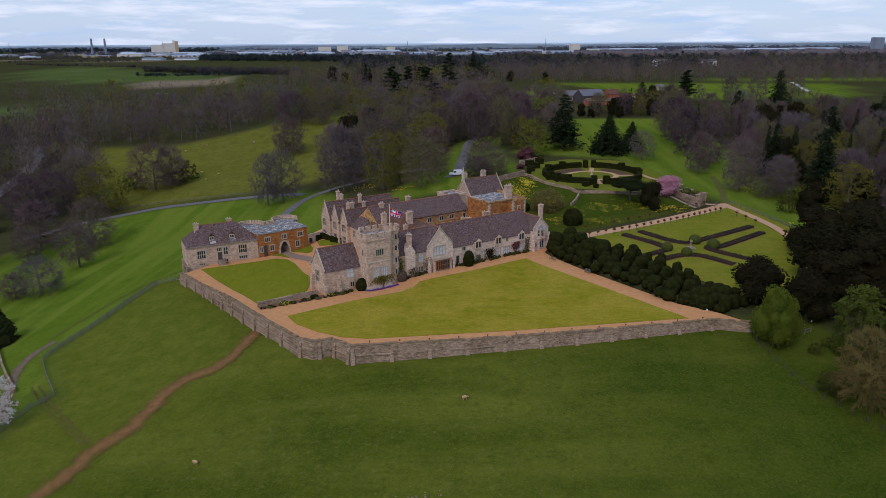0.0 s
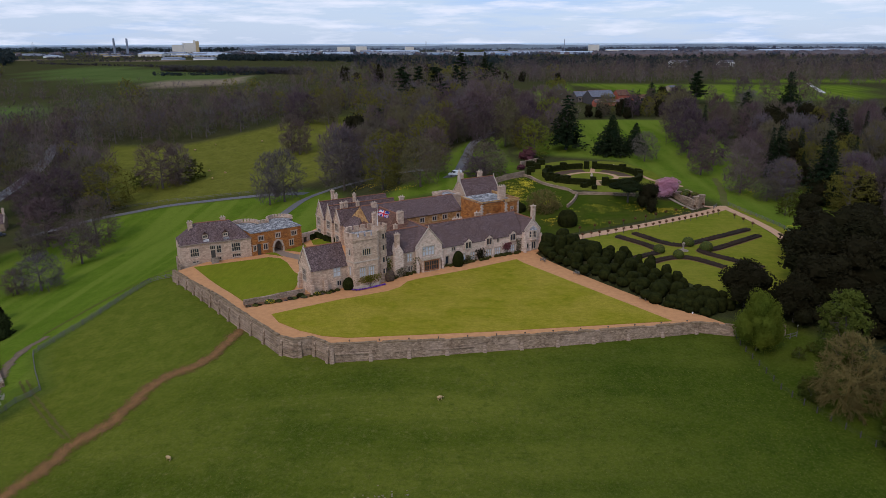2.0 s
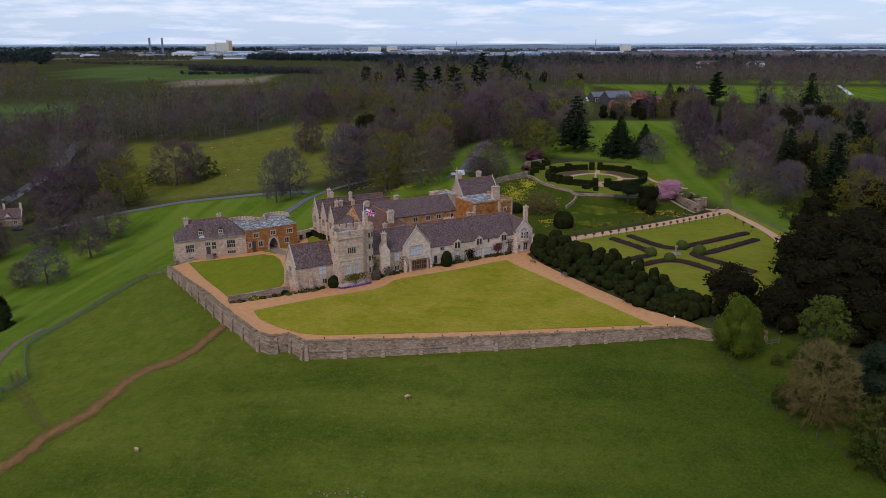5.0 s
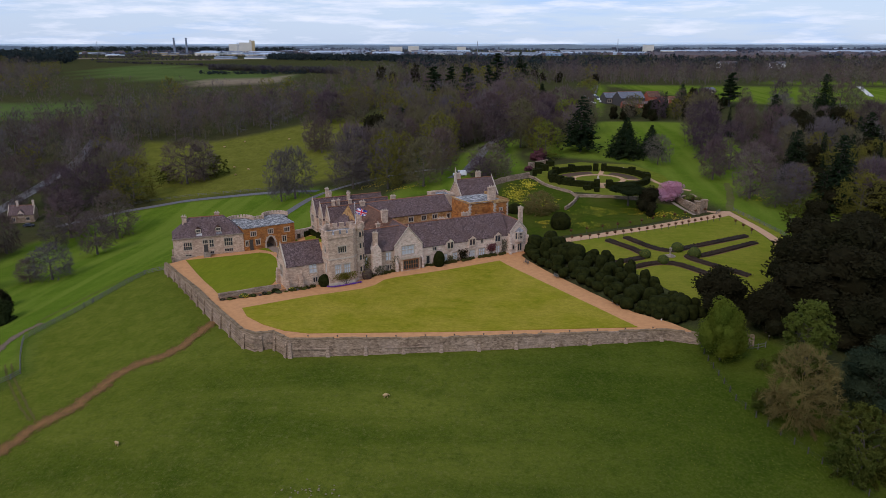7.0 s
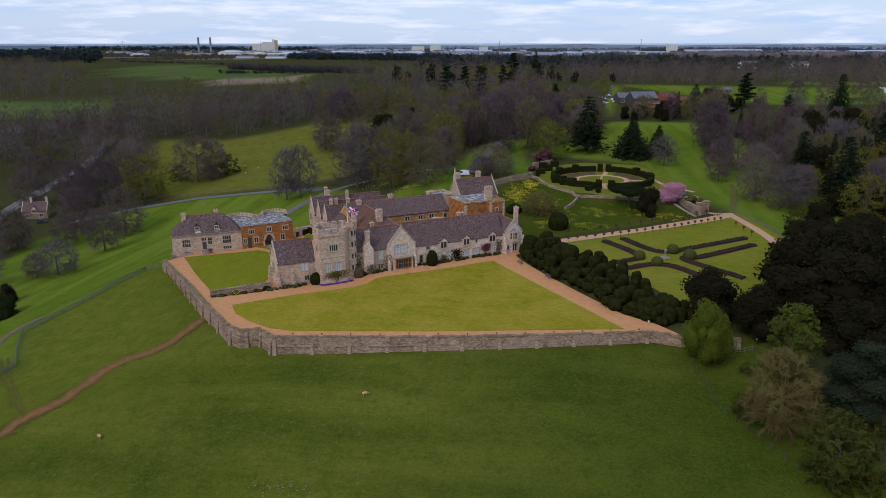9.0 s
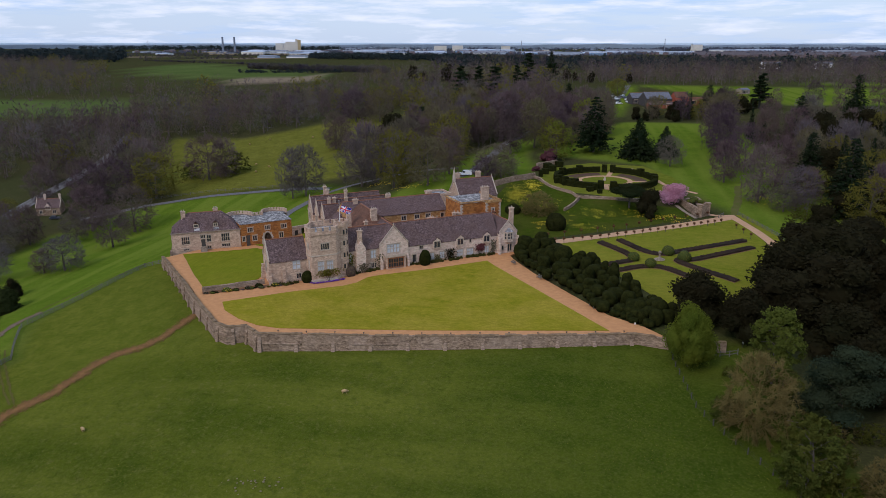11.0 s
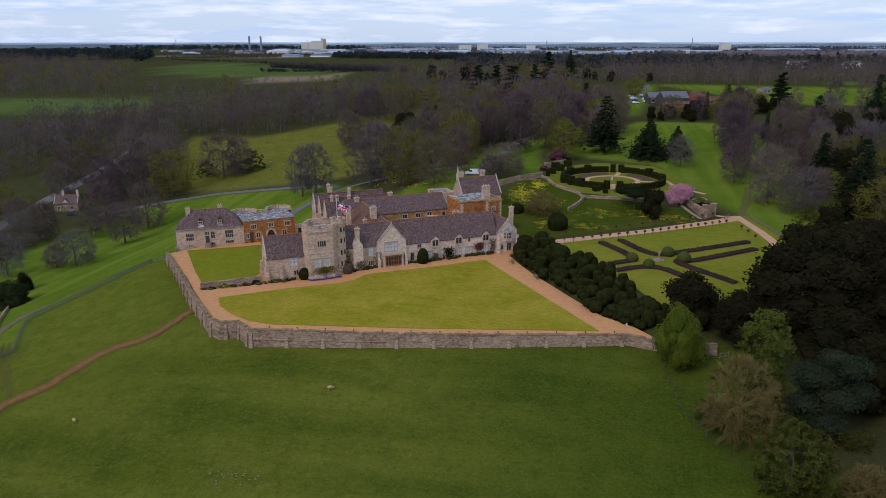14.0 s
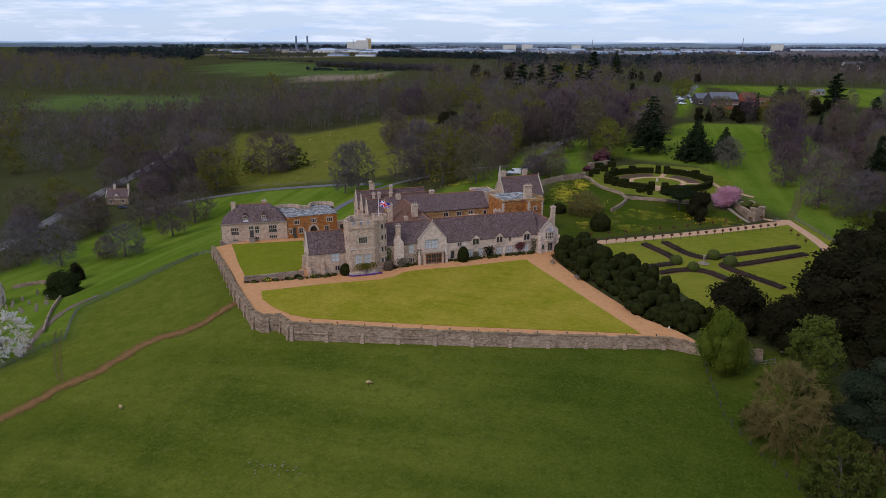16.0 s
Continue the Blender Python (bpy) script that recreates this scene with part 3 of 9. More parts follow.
def zone(xs, ys, poly, soft):
    """1 inside the outline, 0 outside, with a soft edge."""
    inside = np.zeros(xs.shape, bool)
    dist = np.full(xs.shape, 1e9)
    for (ax, ay), (bx, by) in zip(poly, poly[1:] + poly[:1]):
        inside ^= ((ay > ys) != (by > ys)) & (xs < (bx - ax) * (ys - ay) / (by - ay + 1e-9) + ax)
        t = np.clip(((xs - ax) * (bx - ax) + (ys - ay) * (by - ay)) / ((bx - ax) ** 2 + (by - ay) ** 2), 0, 1)
        dist = np.minimum(dist, np.hypot(xs - ax - t * (bx - ax), ys - ay - t * (by - ay)))
    return np.clip(0.5 + np.where(inside, dist, -dist) / soft, 0, 1)


PASTURE = [(-79, 111), (-74, 121), (-86, 140), (-79, 165), (-75, 182), (-62, 175), (62, 134), (76, 133), (80, 124), (80, 108), (84, 96), (88, 84), (92, 60), (92, -400), (-200, -400), (-150, 60)]
MOWN = [
    [(-153, 289), (-138, 296), (-122, 300), (-99, 296), (-79, 290), (-60, 286), (-40, 260), (-30, 215), (-60, 178), (-76, 176), (-80, 160), (-86, 140), (-75, 122), (-79, 114), (-92, 100), (-150, 105), (-160, 200), (-168, 250)],
    [(30, 300), (45, 330), (60, 372), (70, 390), (121, 386), (124, 320), (128, 240), (126, 205), (112, 190), (98, 190), (95, 206), (92, 222), (86, 232), (70, 282), (45, 292)],
    [(-24, 230), (-12, 258), (-2, 300), (10, 342), (30, 352), (24, 300), (29, 272), (26, 255), (14, 236)],
    [(98, 640), (211, 652), (352, 632), (305, 528), (182, 480), (145, 505)],
    [(40, 414), (58, 540), (81, 598), (99, 636), (88, 520), (70, 412)],
    [(-530, 890), (-500, 1010), (-208, 735), (-193, 655), (-300, 690), (-444, 760)],
    [(-470, 548), (-388, 552), (-330, 556), (-298, 530), (-300, 486), (-350, 472), (-386, 464), (-450, 470)],
    [(250, 700), (420, 720), (430, 680), (260, 665)],
]
DRY = [(-90, 150), (-80, 184), (-60, 178), (-36, 136), (-40, 118), (-62, 96), (-100, 96)]
# lush grass, with the dimmer light over the right pasture painted in
DIM_LUSH = [(26, 40), (34, 118), (62, 134), (80, 130), (92, 99), (100, 40)]
MEADOW = [(-196, 385), (-204, 416), (-159, 415), (-133, 433), (-96, 462), (-60, 462), (-36, 400), (-50, 300), (-72, 296), (-100, 304), (-140, 304), (-165, 330)]
TILLED = [[(-300, 690), (-215, 735), (-196, 655), (-280, 655)], [(-1150, 1500), (-500, 1300), (-500, 1250), (-1150, 1420)]]


def graded(lo, hi, fine_lo, fine_hi, step, grow=1.13):
    out = list(np.arange(fine_lo, fine_hi + step / 2, step))
    s, v = step, out[-1]
    while v < hi:
        s = min(s * grow, 140)
        v += s
        out.append(min(v, hi))
    s, v, low = step, fine_lo, []
    while v > lo:
        s = min(s * grow, 140)
        v -= s
        low.append(max(v, lo))
    return np.array(low[::-1] + out)


gx, gy = graded(-4200, 4200, -230, 150, 2.6), graded(-700, 4750, 56, 420, 2.6)
X, Y = np.meshgrid(gx, gy)
Z = land(X, Y)
Z += 0.07 * zone(X, Y, PASTURE, 30) * np.sin(X * 0.21 + 1.3 * np.sin(Y * 0.13)) * np.sin(Y * 0.17 + np.sin(X * 0.09))     # the pasture's soft undulation
TERRACE_EDGE = [(-66.0, 168.6), (-61.6, 164.0), (-49.0, 148.6), (-39.7, 137.2), (-27.6, 123.4), (-24.6, 121.8), (-21.2, 122.9), (-17.3, 119.7), (19.2, 124.6), (54.5, 131.6), (60.0, 131.0),
                (56.5, 135.5), (49.8, 140.8), (42, 152.6), (33.4, 166), (26.6, 178.6), (31, 186), (30, 200), (-20, 212), (-36, 206), (-44, 196), (-54, 188)]
in_terrace = zone(X, Y, TERRACE_EDGE, 6.0)
Z = np.where(in_terrace > 0.12, np.minimum(Z, terrace(X, Y) - 0.35), Z)
nx, ny = len(gx), len(gy)
idx = np.arange(nx * ny).reshape(ny, nx)
quads = np.stack([idx[:-1, :-1], idx[:-1, 1:], idx[1:, 1:], idx[1:, :-1]], -1).reshape(-1, 4)
me = bpy.data.meshes.new("ground")
me.from_pydata(np.stack([X, Y, Z], -1).reshape(-1, 3).tolist(), [], quads.tolist())
me.polygons.foreach_set("use_smooth", [True] * len(me.polygons))
me.materials.append(GROUND)
for key, val in (("pasture", zone(X, Y, PASTURE, 4)), ("mown", np.max([zone(X, Y, p, 3 + 0.01 * abs(p[0][1])) for p in MOWN[:5] + MOWN[7:]], 0)), ("crop", np.max([zone(X, Y, p, 3 + 0.01 * abs(p[0][1])) for p in MOWN[5:7]], 0)),
                 ("meadow", zone(X, Y, MEADOW, 9)), ("dry", 0.95 * zone(X, Y, DRY, 36)), ("dim_lush", 0.85 * zone(X, Y, DIM_LUSH, 50)), ("tilled", np.max([zone(X, Y, p, 8) for p in TILLED], 0))):
    me.attributes.new(key, "FLOAT", "POINT").data.foreach_set("value", val.reshape(-1).astype(np.float32))
tagged(new("ground", me), "rolling grass parkland with pasture, meadow and woodland floor", "ground", kind="structure")

# rises at the end of the view, the blue haze painted into their colour
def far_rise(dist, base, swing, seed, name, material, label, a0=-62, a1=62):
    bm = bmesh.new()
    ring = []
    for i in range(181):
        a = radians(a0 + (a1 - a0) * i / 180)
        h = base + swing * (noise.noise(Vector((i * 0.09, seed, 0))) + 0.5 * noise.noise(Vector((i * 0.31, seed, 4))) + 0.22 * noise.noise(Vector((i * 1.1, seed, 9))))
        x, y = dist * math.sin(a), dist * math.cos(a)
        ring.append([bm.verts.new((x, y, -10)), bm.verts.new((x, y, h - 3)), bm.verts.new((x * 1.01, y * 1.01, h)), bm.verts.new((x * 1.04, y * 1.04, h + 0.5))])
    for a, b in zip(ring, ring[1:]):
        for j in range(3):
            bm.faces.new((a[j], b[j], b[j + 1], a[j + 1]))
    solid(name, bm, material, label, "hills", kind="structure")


far_rise(4700, 60, 3.0, 2.0, "backdrop", plain("haze_tinted_hills", (0.52, 0.66, 0.80), (0.60, 0.72, 0.82), 0.004), "skyline hills coloured pale blue for haze")
far_rise(4450, 50, 7.0, 7.0, "backdrop", plain("haze_tinted_rise", (0.17, 0.22, 0.29), (0.26, 0.32, 0.38), 0.006), "low wooded rise before the skyline, coloured blue-grey for haze")

# ---- the terrace: gravel walk, lawns, retaining wall ----
solid("terrace_walk", drape(TERRACE_EDGE, terrace, 0.0, 2.0, 0.5), GRAVEL, "ochre gravel walk round the terrace lawns", "path", kind="structure")
LAWN_EDGE = [(-32.3, 134.6), (-29.6, 130.2), (-24.6, 126.2), (-19.5, 123.6), (-14.5, 122.8), (13.1, 126.4), (49.4, 132.4), (21.2, 173.4), (8, 164.2), (-3.0, 157.4),
             (-5.7, 155.3), (-7.2, 151.8), (-9.6, 149.2), (-14.8, 146.2), (-20, 143.3)]
solid("terrace_lawn", drape(LAWN_EDGE, terrace, 0.09, 2.0, 0.12), LAWN, "striped yellow-green lawn filling the main terrace", "lawn", kind="structure")
COURT_EDGE = [(-62.7, 172.1), (-58.5, 166.6), (-48.5, 152.4), (-40.2, 141.6), (-36.2, 144.3), (-32.4, 147.8), (-31.2, 150.2), (-31.4, 156.6), (-33.0, 162.6), (-35.0, 166.0), (-39.3, 176.3), (-42.1, 180.2), (-45.6, 181.2), (-48.7, 179.2)]
solid("court_lawn", drape(COURT_EDGE, terrace, 0.09, 2.0, 0.12), COURT_LAWN, "green lawn of the lower west court", "lawn", kind="structure")

for edge, what in (([(-43.4, 188.0), (-40.0, 186.8), (-37.6, 185.5), (-36.6, 186.6), (-37.0, 189.9), (-38.9, 193.6)], "small lawn beside the gatehouse arch"),
                   ([(-36.6, 194.4), (-35.2, 190.6), (-31.0, 189.2), (-28.8, 187.0), (-26.8, 187.4), (-29.0, 192.0), (-34.6, 194.8)], "small lawn below the west gables"),
                   ([(-50.8, 186.2), (-47.4, 184.4), (-44.4, 183.4), (-41.8, 181.8), (-44.6, 185.4), (-47.2, 186.6)], "small lawn beside the gatehouse arch")):
    solid("yard_lawn", drape(edge, terrace, 0.08, 2.0, 0.1), COURT_LAWN, what, "lawn", kind="structure")
solid("gate_drive", ribbon([(-47.0, 190.0), (-44.4, 186.6), (-41.0, 183.6), (-37.0, 181.0), (-33.6, 177.0), (-31.6, 170.0)], 3.2, terrace, 0.05, 1.0), plain("worn_gate_drive", (0.26, 0.19, 0.14), (0.20, 0.15, 0.12), 0.8), "worn brown drive through the gate arch", "road", kind="structure")

WALL_LINE = [(-66.6, 168.6), (-62.0, 163.7), (-49.4, 148.2), (-40.1, 136.8), (-27.8, 123.0), (-24.6, 121.3), (-21.2, 122.4), (-17.3, 119.3), (0.8, 121.4), (19.2, 124.1), (37, 127.6), (54.6, 131.1), (60.2, 129.8), (64.6, 129.4), (70.6, 129.6)]
wall_root = thing("retaining_wall", Matrix(), "long weathered grey stone terrace retaining wall with buttresses", "wall", kind="structure")
walls, cope, ledge = bmesh.new(), bmesh.new(), bmesh.new()
wall_rng = random.Random(61)
ways = [Vector((b[1] - a[1], a[0] - b[0], 0)).normalized() for a, b in zip(WALL_LINE, WALL_LINE[1:])]
MITRE = [(p + q) / max(0.5, 1 + p.dot(q)) for p, q in zip(ways[:1] + ways, ways + ways[-1:])]      # the outward way at each corner
P = lambda q, z: (q.x, q.y, z)
for n_seg, ((ax, ay), (bx, by)) in enumerate(zip(WALL_LINE, WALL_LINE[1:])):
    d = Vector((bx - ax, by - ay, 0))
    steps = max(1, int(d.length / 1.05))
    for i in range(steps):
        a, b = Vector((ax, ay, 0)) + d * (i / steps), Vector((ax, ay, 0)) + d * ((i + 1) / steps)
        za, zb = (float(terrace(p.x, p.y)) for p in (a, b))
        ga, gb = (min(float(land(p.x, p.y)), z) - 1.2 for p, z in ((a, za), (b, zb)))
        up = 0.28
        n, m = (MITRE[n_seg].lerp(MITRE[n_seg + 1], q / steps) for q in (i, i + 1))
        out_a, out_b = a + n * 0.35, b + m * 0.35
        low_a, low_b = a + n * 0.75, b + m * 0.75
        in_a, in_b = a - n * 0.22, b - m * 0.22
        face(walls, (P(low_a, ga), P(low_b, gb), P(out_b, zb + up), P(out_a, za + up)))
        face(walls, (P(in_b, zb - 0.5), P(in_a, za - 0.5), P(in_a, za + up), P(in_b, zb + up)))
        face(walls, (P(out_a, za + up), P(out_b, zb + up), P(in_b, zb + up), P(in_a, za + up)))
        # one rough coping stone, uneven in height and reach; some have fallen
        if wall_rng.random() > 0.06:
            e0, e1, hh = wall_rng.uniform(0.38, 0.52), wall_rng.uniform(0.24, 0.36), wall_rng.uniform(0.10, 0.26)
            a2, b2 = a + d * (0.012 / steps), b - d * (0.03 / steps)
            c = [P(q, z) for q, z in ((a2 + n * e0, za + up + 0.01), (b2 + m * e0, zb + up + 0.01), (b2 - m * e1, zb + up + 0.01), (a2 - n * e1, za + up + 0.01))]
            t = [(x + (q.x - x) * 0.1, y + (q.y - y) * 0.1, z + hh) for (x, y, z), q in zip(c, (a2, b2, b2, a2))]
            face(cope, t)
            for k in range(4):
                face(cope, (c[k], c[(k + 1) % 4], t[(k + 1) % 4], t[k]))
        # a weathered offset course runs along part of the wall
        if (n_seg < 7 or i < 0.45 * steps) and n_seg < 9 and wall_rng.random() > 0.12:
            za2, zb2 = ga + 1.2 + 0.52 * (za - ga - 1.2), gb + 1.2 + 0.52 * (zb - gb - 1.2)
            c = [P(a + n * 0.5, za2), P(a + n * 0.76, za2 - 0.05), P(a + n * 0.72, za2 - 0.3), P(b + m * 0.5, zb2), P(b + m * 0.76, zb2 - 0.05), P(b + m * 0.72, zb2 - 0.3)]
            face(ledge, (c[1], c[4], c[3], c[0]))
            face(ledge, (c[2], c[5], c[4], c[1]))
            face(ledge, (P(a + n * 0.4, za2 - 0.3), P(b + m * 0.4, zb2 - 0.3), c[5], c[2]))
part("wall_face", walls, WALL_STONE, wall_root)
part("coping", cope, COPING, wall_root, "rough mossy brown coping stones")
part("offset_course", ledge, WALL_STONE, wall_root, "weathered projecting stone course")


def buttress(x, y, nx_, ny_, top, foot, mat=None):
    """A stepped, weathered buttress leaning on the wall."""
    bm = bmesh.new()
    h = top - foot
    for w, d0, d1, z0, z1 in ((0.38, -0.1, 0.80, 0, 0.45 * h), (0.33, -0.1, 0.58, 0.45 * h, 0.8 * h)):
        v = box(bm, -w, w, d0, d1, z0, z1)
        for q in v[4:]:
            if q.co.y > 0:
                q.co.y -= 0.3
    v = box(bm, -0.28, 0.28, -0.1, 0.46, 0.8 * h, 0.96 * h)
    for q in v[4:]:
        if q.co.y > 0:
            q.co.y -= 0.48
    a = math.atan2(ny_, nx_) - math.pi / 2
    return part("buttress", bm, mat or WALL_STONE, wall_root, at=Matrix.Translation((x, y, foot)) @ Matrix.Rotation(a, 4, "Z"))


def along(line, spacing, start=0.0):
    """Points along a line at even spacing, with the way to its right."""
    run, nxt = 0.0, start
    for (ax, ay), (bx, by) in zip(line, line[1:]):
        length = math.hypot(bx - ax, by - ay)
        while nxt <= run + length:
            t = (nxt - run) / length
            yield ax + (bx - ax) * t, ay + (by - ay) * t, (by - ay) / length, -(bx - ax) / length
            nxt += spacing
        run += length


for x, y, ax, ay in list(along(WALL_LINE[:5], 5.6, 4.0)) + list(along(WALL_LINE[4:8], 3.7, 0.9)):
    buttress(x + ax * 0.3, y + ay * 0.3, ax, ay, float(terrace(x, y)) + 0.1, float(land(x, y)) - 0.5)
for i, (x, y, ax, ay) in enumerate(along(WALL_LINE[7:12], 7.15, 0.3)):     # the front's are lower, of paler dressed stone
    g = float(land(x, y)) - 0.5
    buttress(x + ax * 0.3, y + ay * 0.3, ax, ay, g + (0.98 if i < 1 else 0.72) * (float(terrace(x, y)) - g), g, BUTTRESS_STONE)

# ---- the castle ----
FRONT = pose(ORIGIN[0], ORIGIN[1], 0, 0, 0, 34)


def chimney(parent, x, y, z0, z1, w=0.8, d=0.8, pots=2, mat=None, turn=0):
    """A stone stack with a moulded cap and its pots."""
    bm = bmesh.new()
    box(bm, -w / 2, w / 2, -d / 2, d / 2, z0, z1 - 0.45)
    box(bm, -w / 2 - 0.08, w / 2 + 0.08, -d / 2 - 0.08, d / 2 + 0.08, z1 - 0.45, z1 - 0.3)
    box(bm, -w / 2 - 0.02, w / 2 + 0.02, -d / 2 - 0.02, d / 2 + 0.02, z1 - 0.3, z1 - 0.12)
    box(bm, -w / 2 - 0.14, w / 2 + 0.14, -d / 2 - 0.14, d / 2 + 0.14, z1 - 0.12, z1)
    c = part("chimney", bm, mat or LIMESTONE, parent, "tall pale stone chimney stack", at=pose(x, y, 0, 0, 0, turn))
    for i in range(pots):
        bm = bmesh.new()
        px = (i - (pots - 1) / 2) * w / max(1, pots)
        lathe(bm, px, 0, z1, ((0.15, 0), (0.13, 0.32), (0.16, 0.36), (0.16, 0.42)), 8)
        part("chimney_pot", bm, DRESSED, c)
    return c


def gable_roof(parent, x0, x1, y0, y1, ze, zr, ridge="x", mat=None, over=0.25, hips=(0, 0)):
    """Two slopes (and hips) over a rectangle; hips: how far the ridge stops short of each end."""
    bm = bmesh.new()
    if ridge == "x":
        a0, a1, b0, b1 = x0, x1, y0, y1
        f = lambda a, b, z: (a, b, z)
    else:
        a0, a1, b0, b1 = y0, y1, x0, x1
        f = lambda a, b, z: (b, a, z)
    mid, run = (b0 + b1) / 2, (b1 - b0) / 2
    drop = over * (zr - ze) / run
    e = ze - drop + 0.12
    zr += 0.12
    flip = ridge != "x"
    def put(pts):
        slab(bm, [f(*p) for p in (pts if not flip else [pts[1], pts[0], *pts[2:][::-1]])], 0.18)
    put([(a0, b0 - over, e), (a1, b0 - over, e), (a1 - hips[1], mid, zr), (a0 + hips[0], mid, zr)])
    put([(a1, b1 + over, e), (a0, b1 + over, e), (a0 + hips[0], mid, zr), (a1 - hips[1], mid, zr)])
    if hips[0]:
        put([(a0 - 0.02, b1 + over, e), (a0 - 0.02, b0 - over, e), (a0 + hips[0], mid, zr)])
    if hips[1]:
        put([(a1 + 0.02, b0 - over, e), (a1 + 0.02, b1 + over, e), (a1 - hips[1], mid, zr)])
    r = part("roof", bm, mat or SLATE, parent, "mottled brown stone-slate roof")
    bm = bmesh.new()
    n = max(1, int((a1 - a0 - hips[0] - hips[1]) / 0.6))
    for i in range(n):
        s0 = a0 + hips[0] + (a1 - a0 - hips[0] - hips[1]) * i / n
        s1 = a0 + hips[0] + (a1 - a0 - hips[0] - hips[1]) * (i + 0.96) / n
        p, q = f(s0, mid - 0.14, zr - 0.10), f(s1, mid + 0.14, zr + 0.07 + 0.02 * (i % 2))
        box(bm, min(p[0], q[0]), max(p[0], q[0]), min(p[1], q[1]), max(p[1], q[1]), p[2], q[2])
    part("ridge_tiles", bm, RIDGE, parent, "reddish ridge tiles")
    return r


def coping(parent, p0, p1, ze, zr, up=0.3, wide=0.3, mat=None):
    """Raised stone coping along a gable's two slopes, with a finial block."""
    bm = bmesh.new()
    a, b = Vector((*p0, ze)), Vector((*p1, ze))
    mid = (a + b) / 2
    mid.z = zr
    n = (b - a).cross(Vector((0, 0, 1))).normalized() * wide / 2
    for s, t in ((a, mid), (mid, b)):
        lo = [s - n, s + n, t + n, t - n]
        hi = [q + Vector((0, 0, up)) for q in lo]
        face(bm, hi)
        face(bm, lo[::-1])
        for k in range(4):
            face(bm, (lo[k], lo[(k + 1) % 4], hi[(k + 1) % 4], hi[k]))
    frustum(bm, mid.x, mid.y, zr + up * 0.7, zr + up + 0.55, 0.16, 0.05, 6)
    part("gable_coping", bm, mat or DRESSED, parent, "pale gable coping with a finial")


def ranges(parent, x0, x1, y0, y1, zb, ze, zr, ridge="x", mat=None, roof=None, wins=(), gables=(True, True), hips=(0, 0), copings=True):
    """A gabled range. wins: (side, s0, s1, za, zb, lights, rows, pale); sides f(ront) b(ack) l(eft) r(ight)."""
    sides = {"f": ((x0, y0), (x1, y0)), "r": ((x1, y0), (x1, y1)), "b": ((x1, y1), (x0, y1)), "l": ((x0, y1), (x0, y0))}
    bm = bmesh.new()
    for key, (p, q) in sides.items():
        panel(bm, p, q, zb, ze, [w[1:5] for w in wins if w[0] == key and w[4] <= ze])
    ends = ("l", "r") if ridge == "x" else ("f", "b")
    for i, key in enumerate(ends):
        if not hips[i]:
            p, q = sides[key]
            mx, my = (p[0] + q[0]) / 2, (p[1] + q[1]) / 2
            face(bm, ((*p, ze), (*q, ze), (mx, my, zr)))
    part("wall", bm, mat or LIMESTONE, parent)
    gable_roof(parent, x0, x1, y0, y1, ze, zr, ridge, roof, hips=hips)
    for i, key in enumerate(ends):
        if not hips[i] and gables[i] and copings:
            coping(parent, *sides[key], ze, zr)
    for w in wins:
        p, q = sides[w[0]]
        window(parent, p, q, w[1:5], *w[5:8])


def dormer(parent, s0, s1, y, z0, z1, zp, lights=2, pale=False, back=2.2, mat=None):
    """A small gabled stone dormer standing on the front wall."""
    bm = bmesh.new()
    t = 0.22
    panel(bm, (s0 - t, y), (s1 + t, y), z0 - 0.3, z1 + 0.15, [(t, s1 - s0 + t, z0, z1)], 0.25)
    mid = (s0 + s1) / 2
    face(bm, ((s0 - t, y, z1 + 0.15), (s1 + t, y, z1 + 0.15), (mid, y, zp)))
    for s in (s0 - t, s1 + t):
        face(bm, ((s, y, z0 - 0.3), (s, y + back, z0 - 0.3), (s, y + back, z1 + 0.15), (s, y, z1 + 0.15)))
    d = part("dormer", bm, mat or PALE_STONE, parent, "small gabled dormer")
    bm = bmesh.new()
    slab(bm, [(s0 - t - 0.1, y + back, z1 + 0.1), (s0 - t - 0.1, y - 0.1, z1 + 0.1), (mid, y - 0.1, zp + 0.1), (mid, y + back, zp + 0.1)], 0.1)
    slab(bm, [(s1 + t + 0.1, y - 0.1, z1 + 0.1), (s1 + t + 0.1, y + back, z1 + 0.1), (mid, y + back, zp + 0.1), (mid, y - 0.1, zp + 0.1)], 0.1)
    part("dormer_roof", bm, SLATE, d)
    window(parent, (s0 - t, y), (s1 + t, y), (t, s1 - s0 + t, z0, z1), lights, 1, pale, head=False)


def battlements(bm, p0, p1, z, thick=0.4, merlon=1.0, gap=0.6, h=0.75, base=0.5):
    """A parapet with merlons between two corners."""
    d = Vector((p1[0] - p0[0], p1[1] - p0[1], 0))
    length = d.length
    way = math.atan2(d.y, d.x)
    m = Matrix.Translation((p0[0], p0[1], z)) @ Matrix.Rotation(way, 4, "Z")
    box(bm, 0, length, -0.1, thick - 0.1, 0, base, m)
    n = max(1, round((length + gap) / (merlon + gap)))
    unit = (length + gap) / n
    for i in range(n):
        s = i * unit
        box(bm, s, s + unit - gap, -0.1, thick - 0.1, base, base + h, m)
        box(bm, s - 0.05, s + unit - gap + 0.05, -0.17, thick - 0.03, base + h, base + h + 0.12, m)
    box(bm, -0.05, length + 0.05, -0.2, 0.1, -0.25, 0.0, m)


# west wing beside the tower
wing = thing("chapel_wing", FRONT, "low gabled limestone wing with a stone-slate roof", "wing")
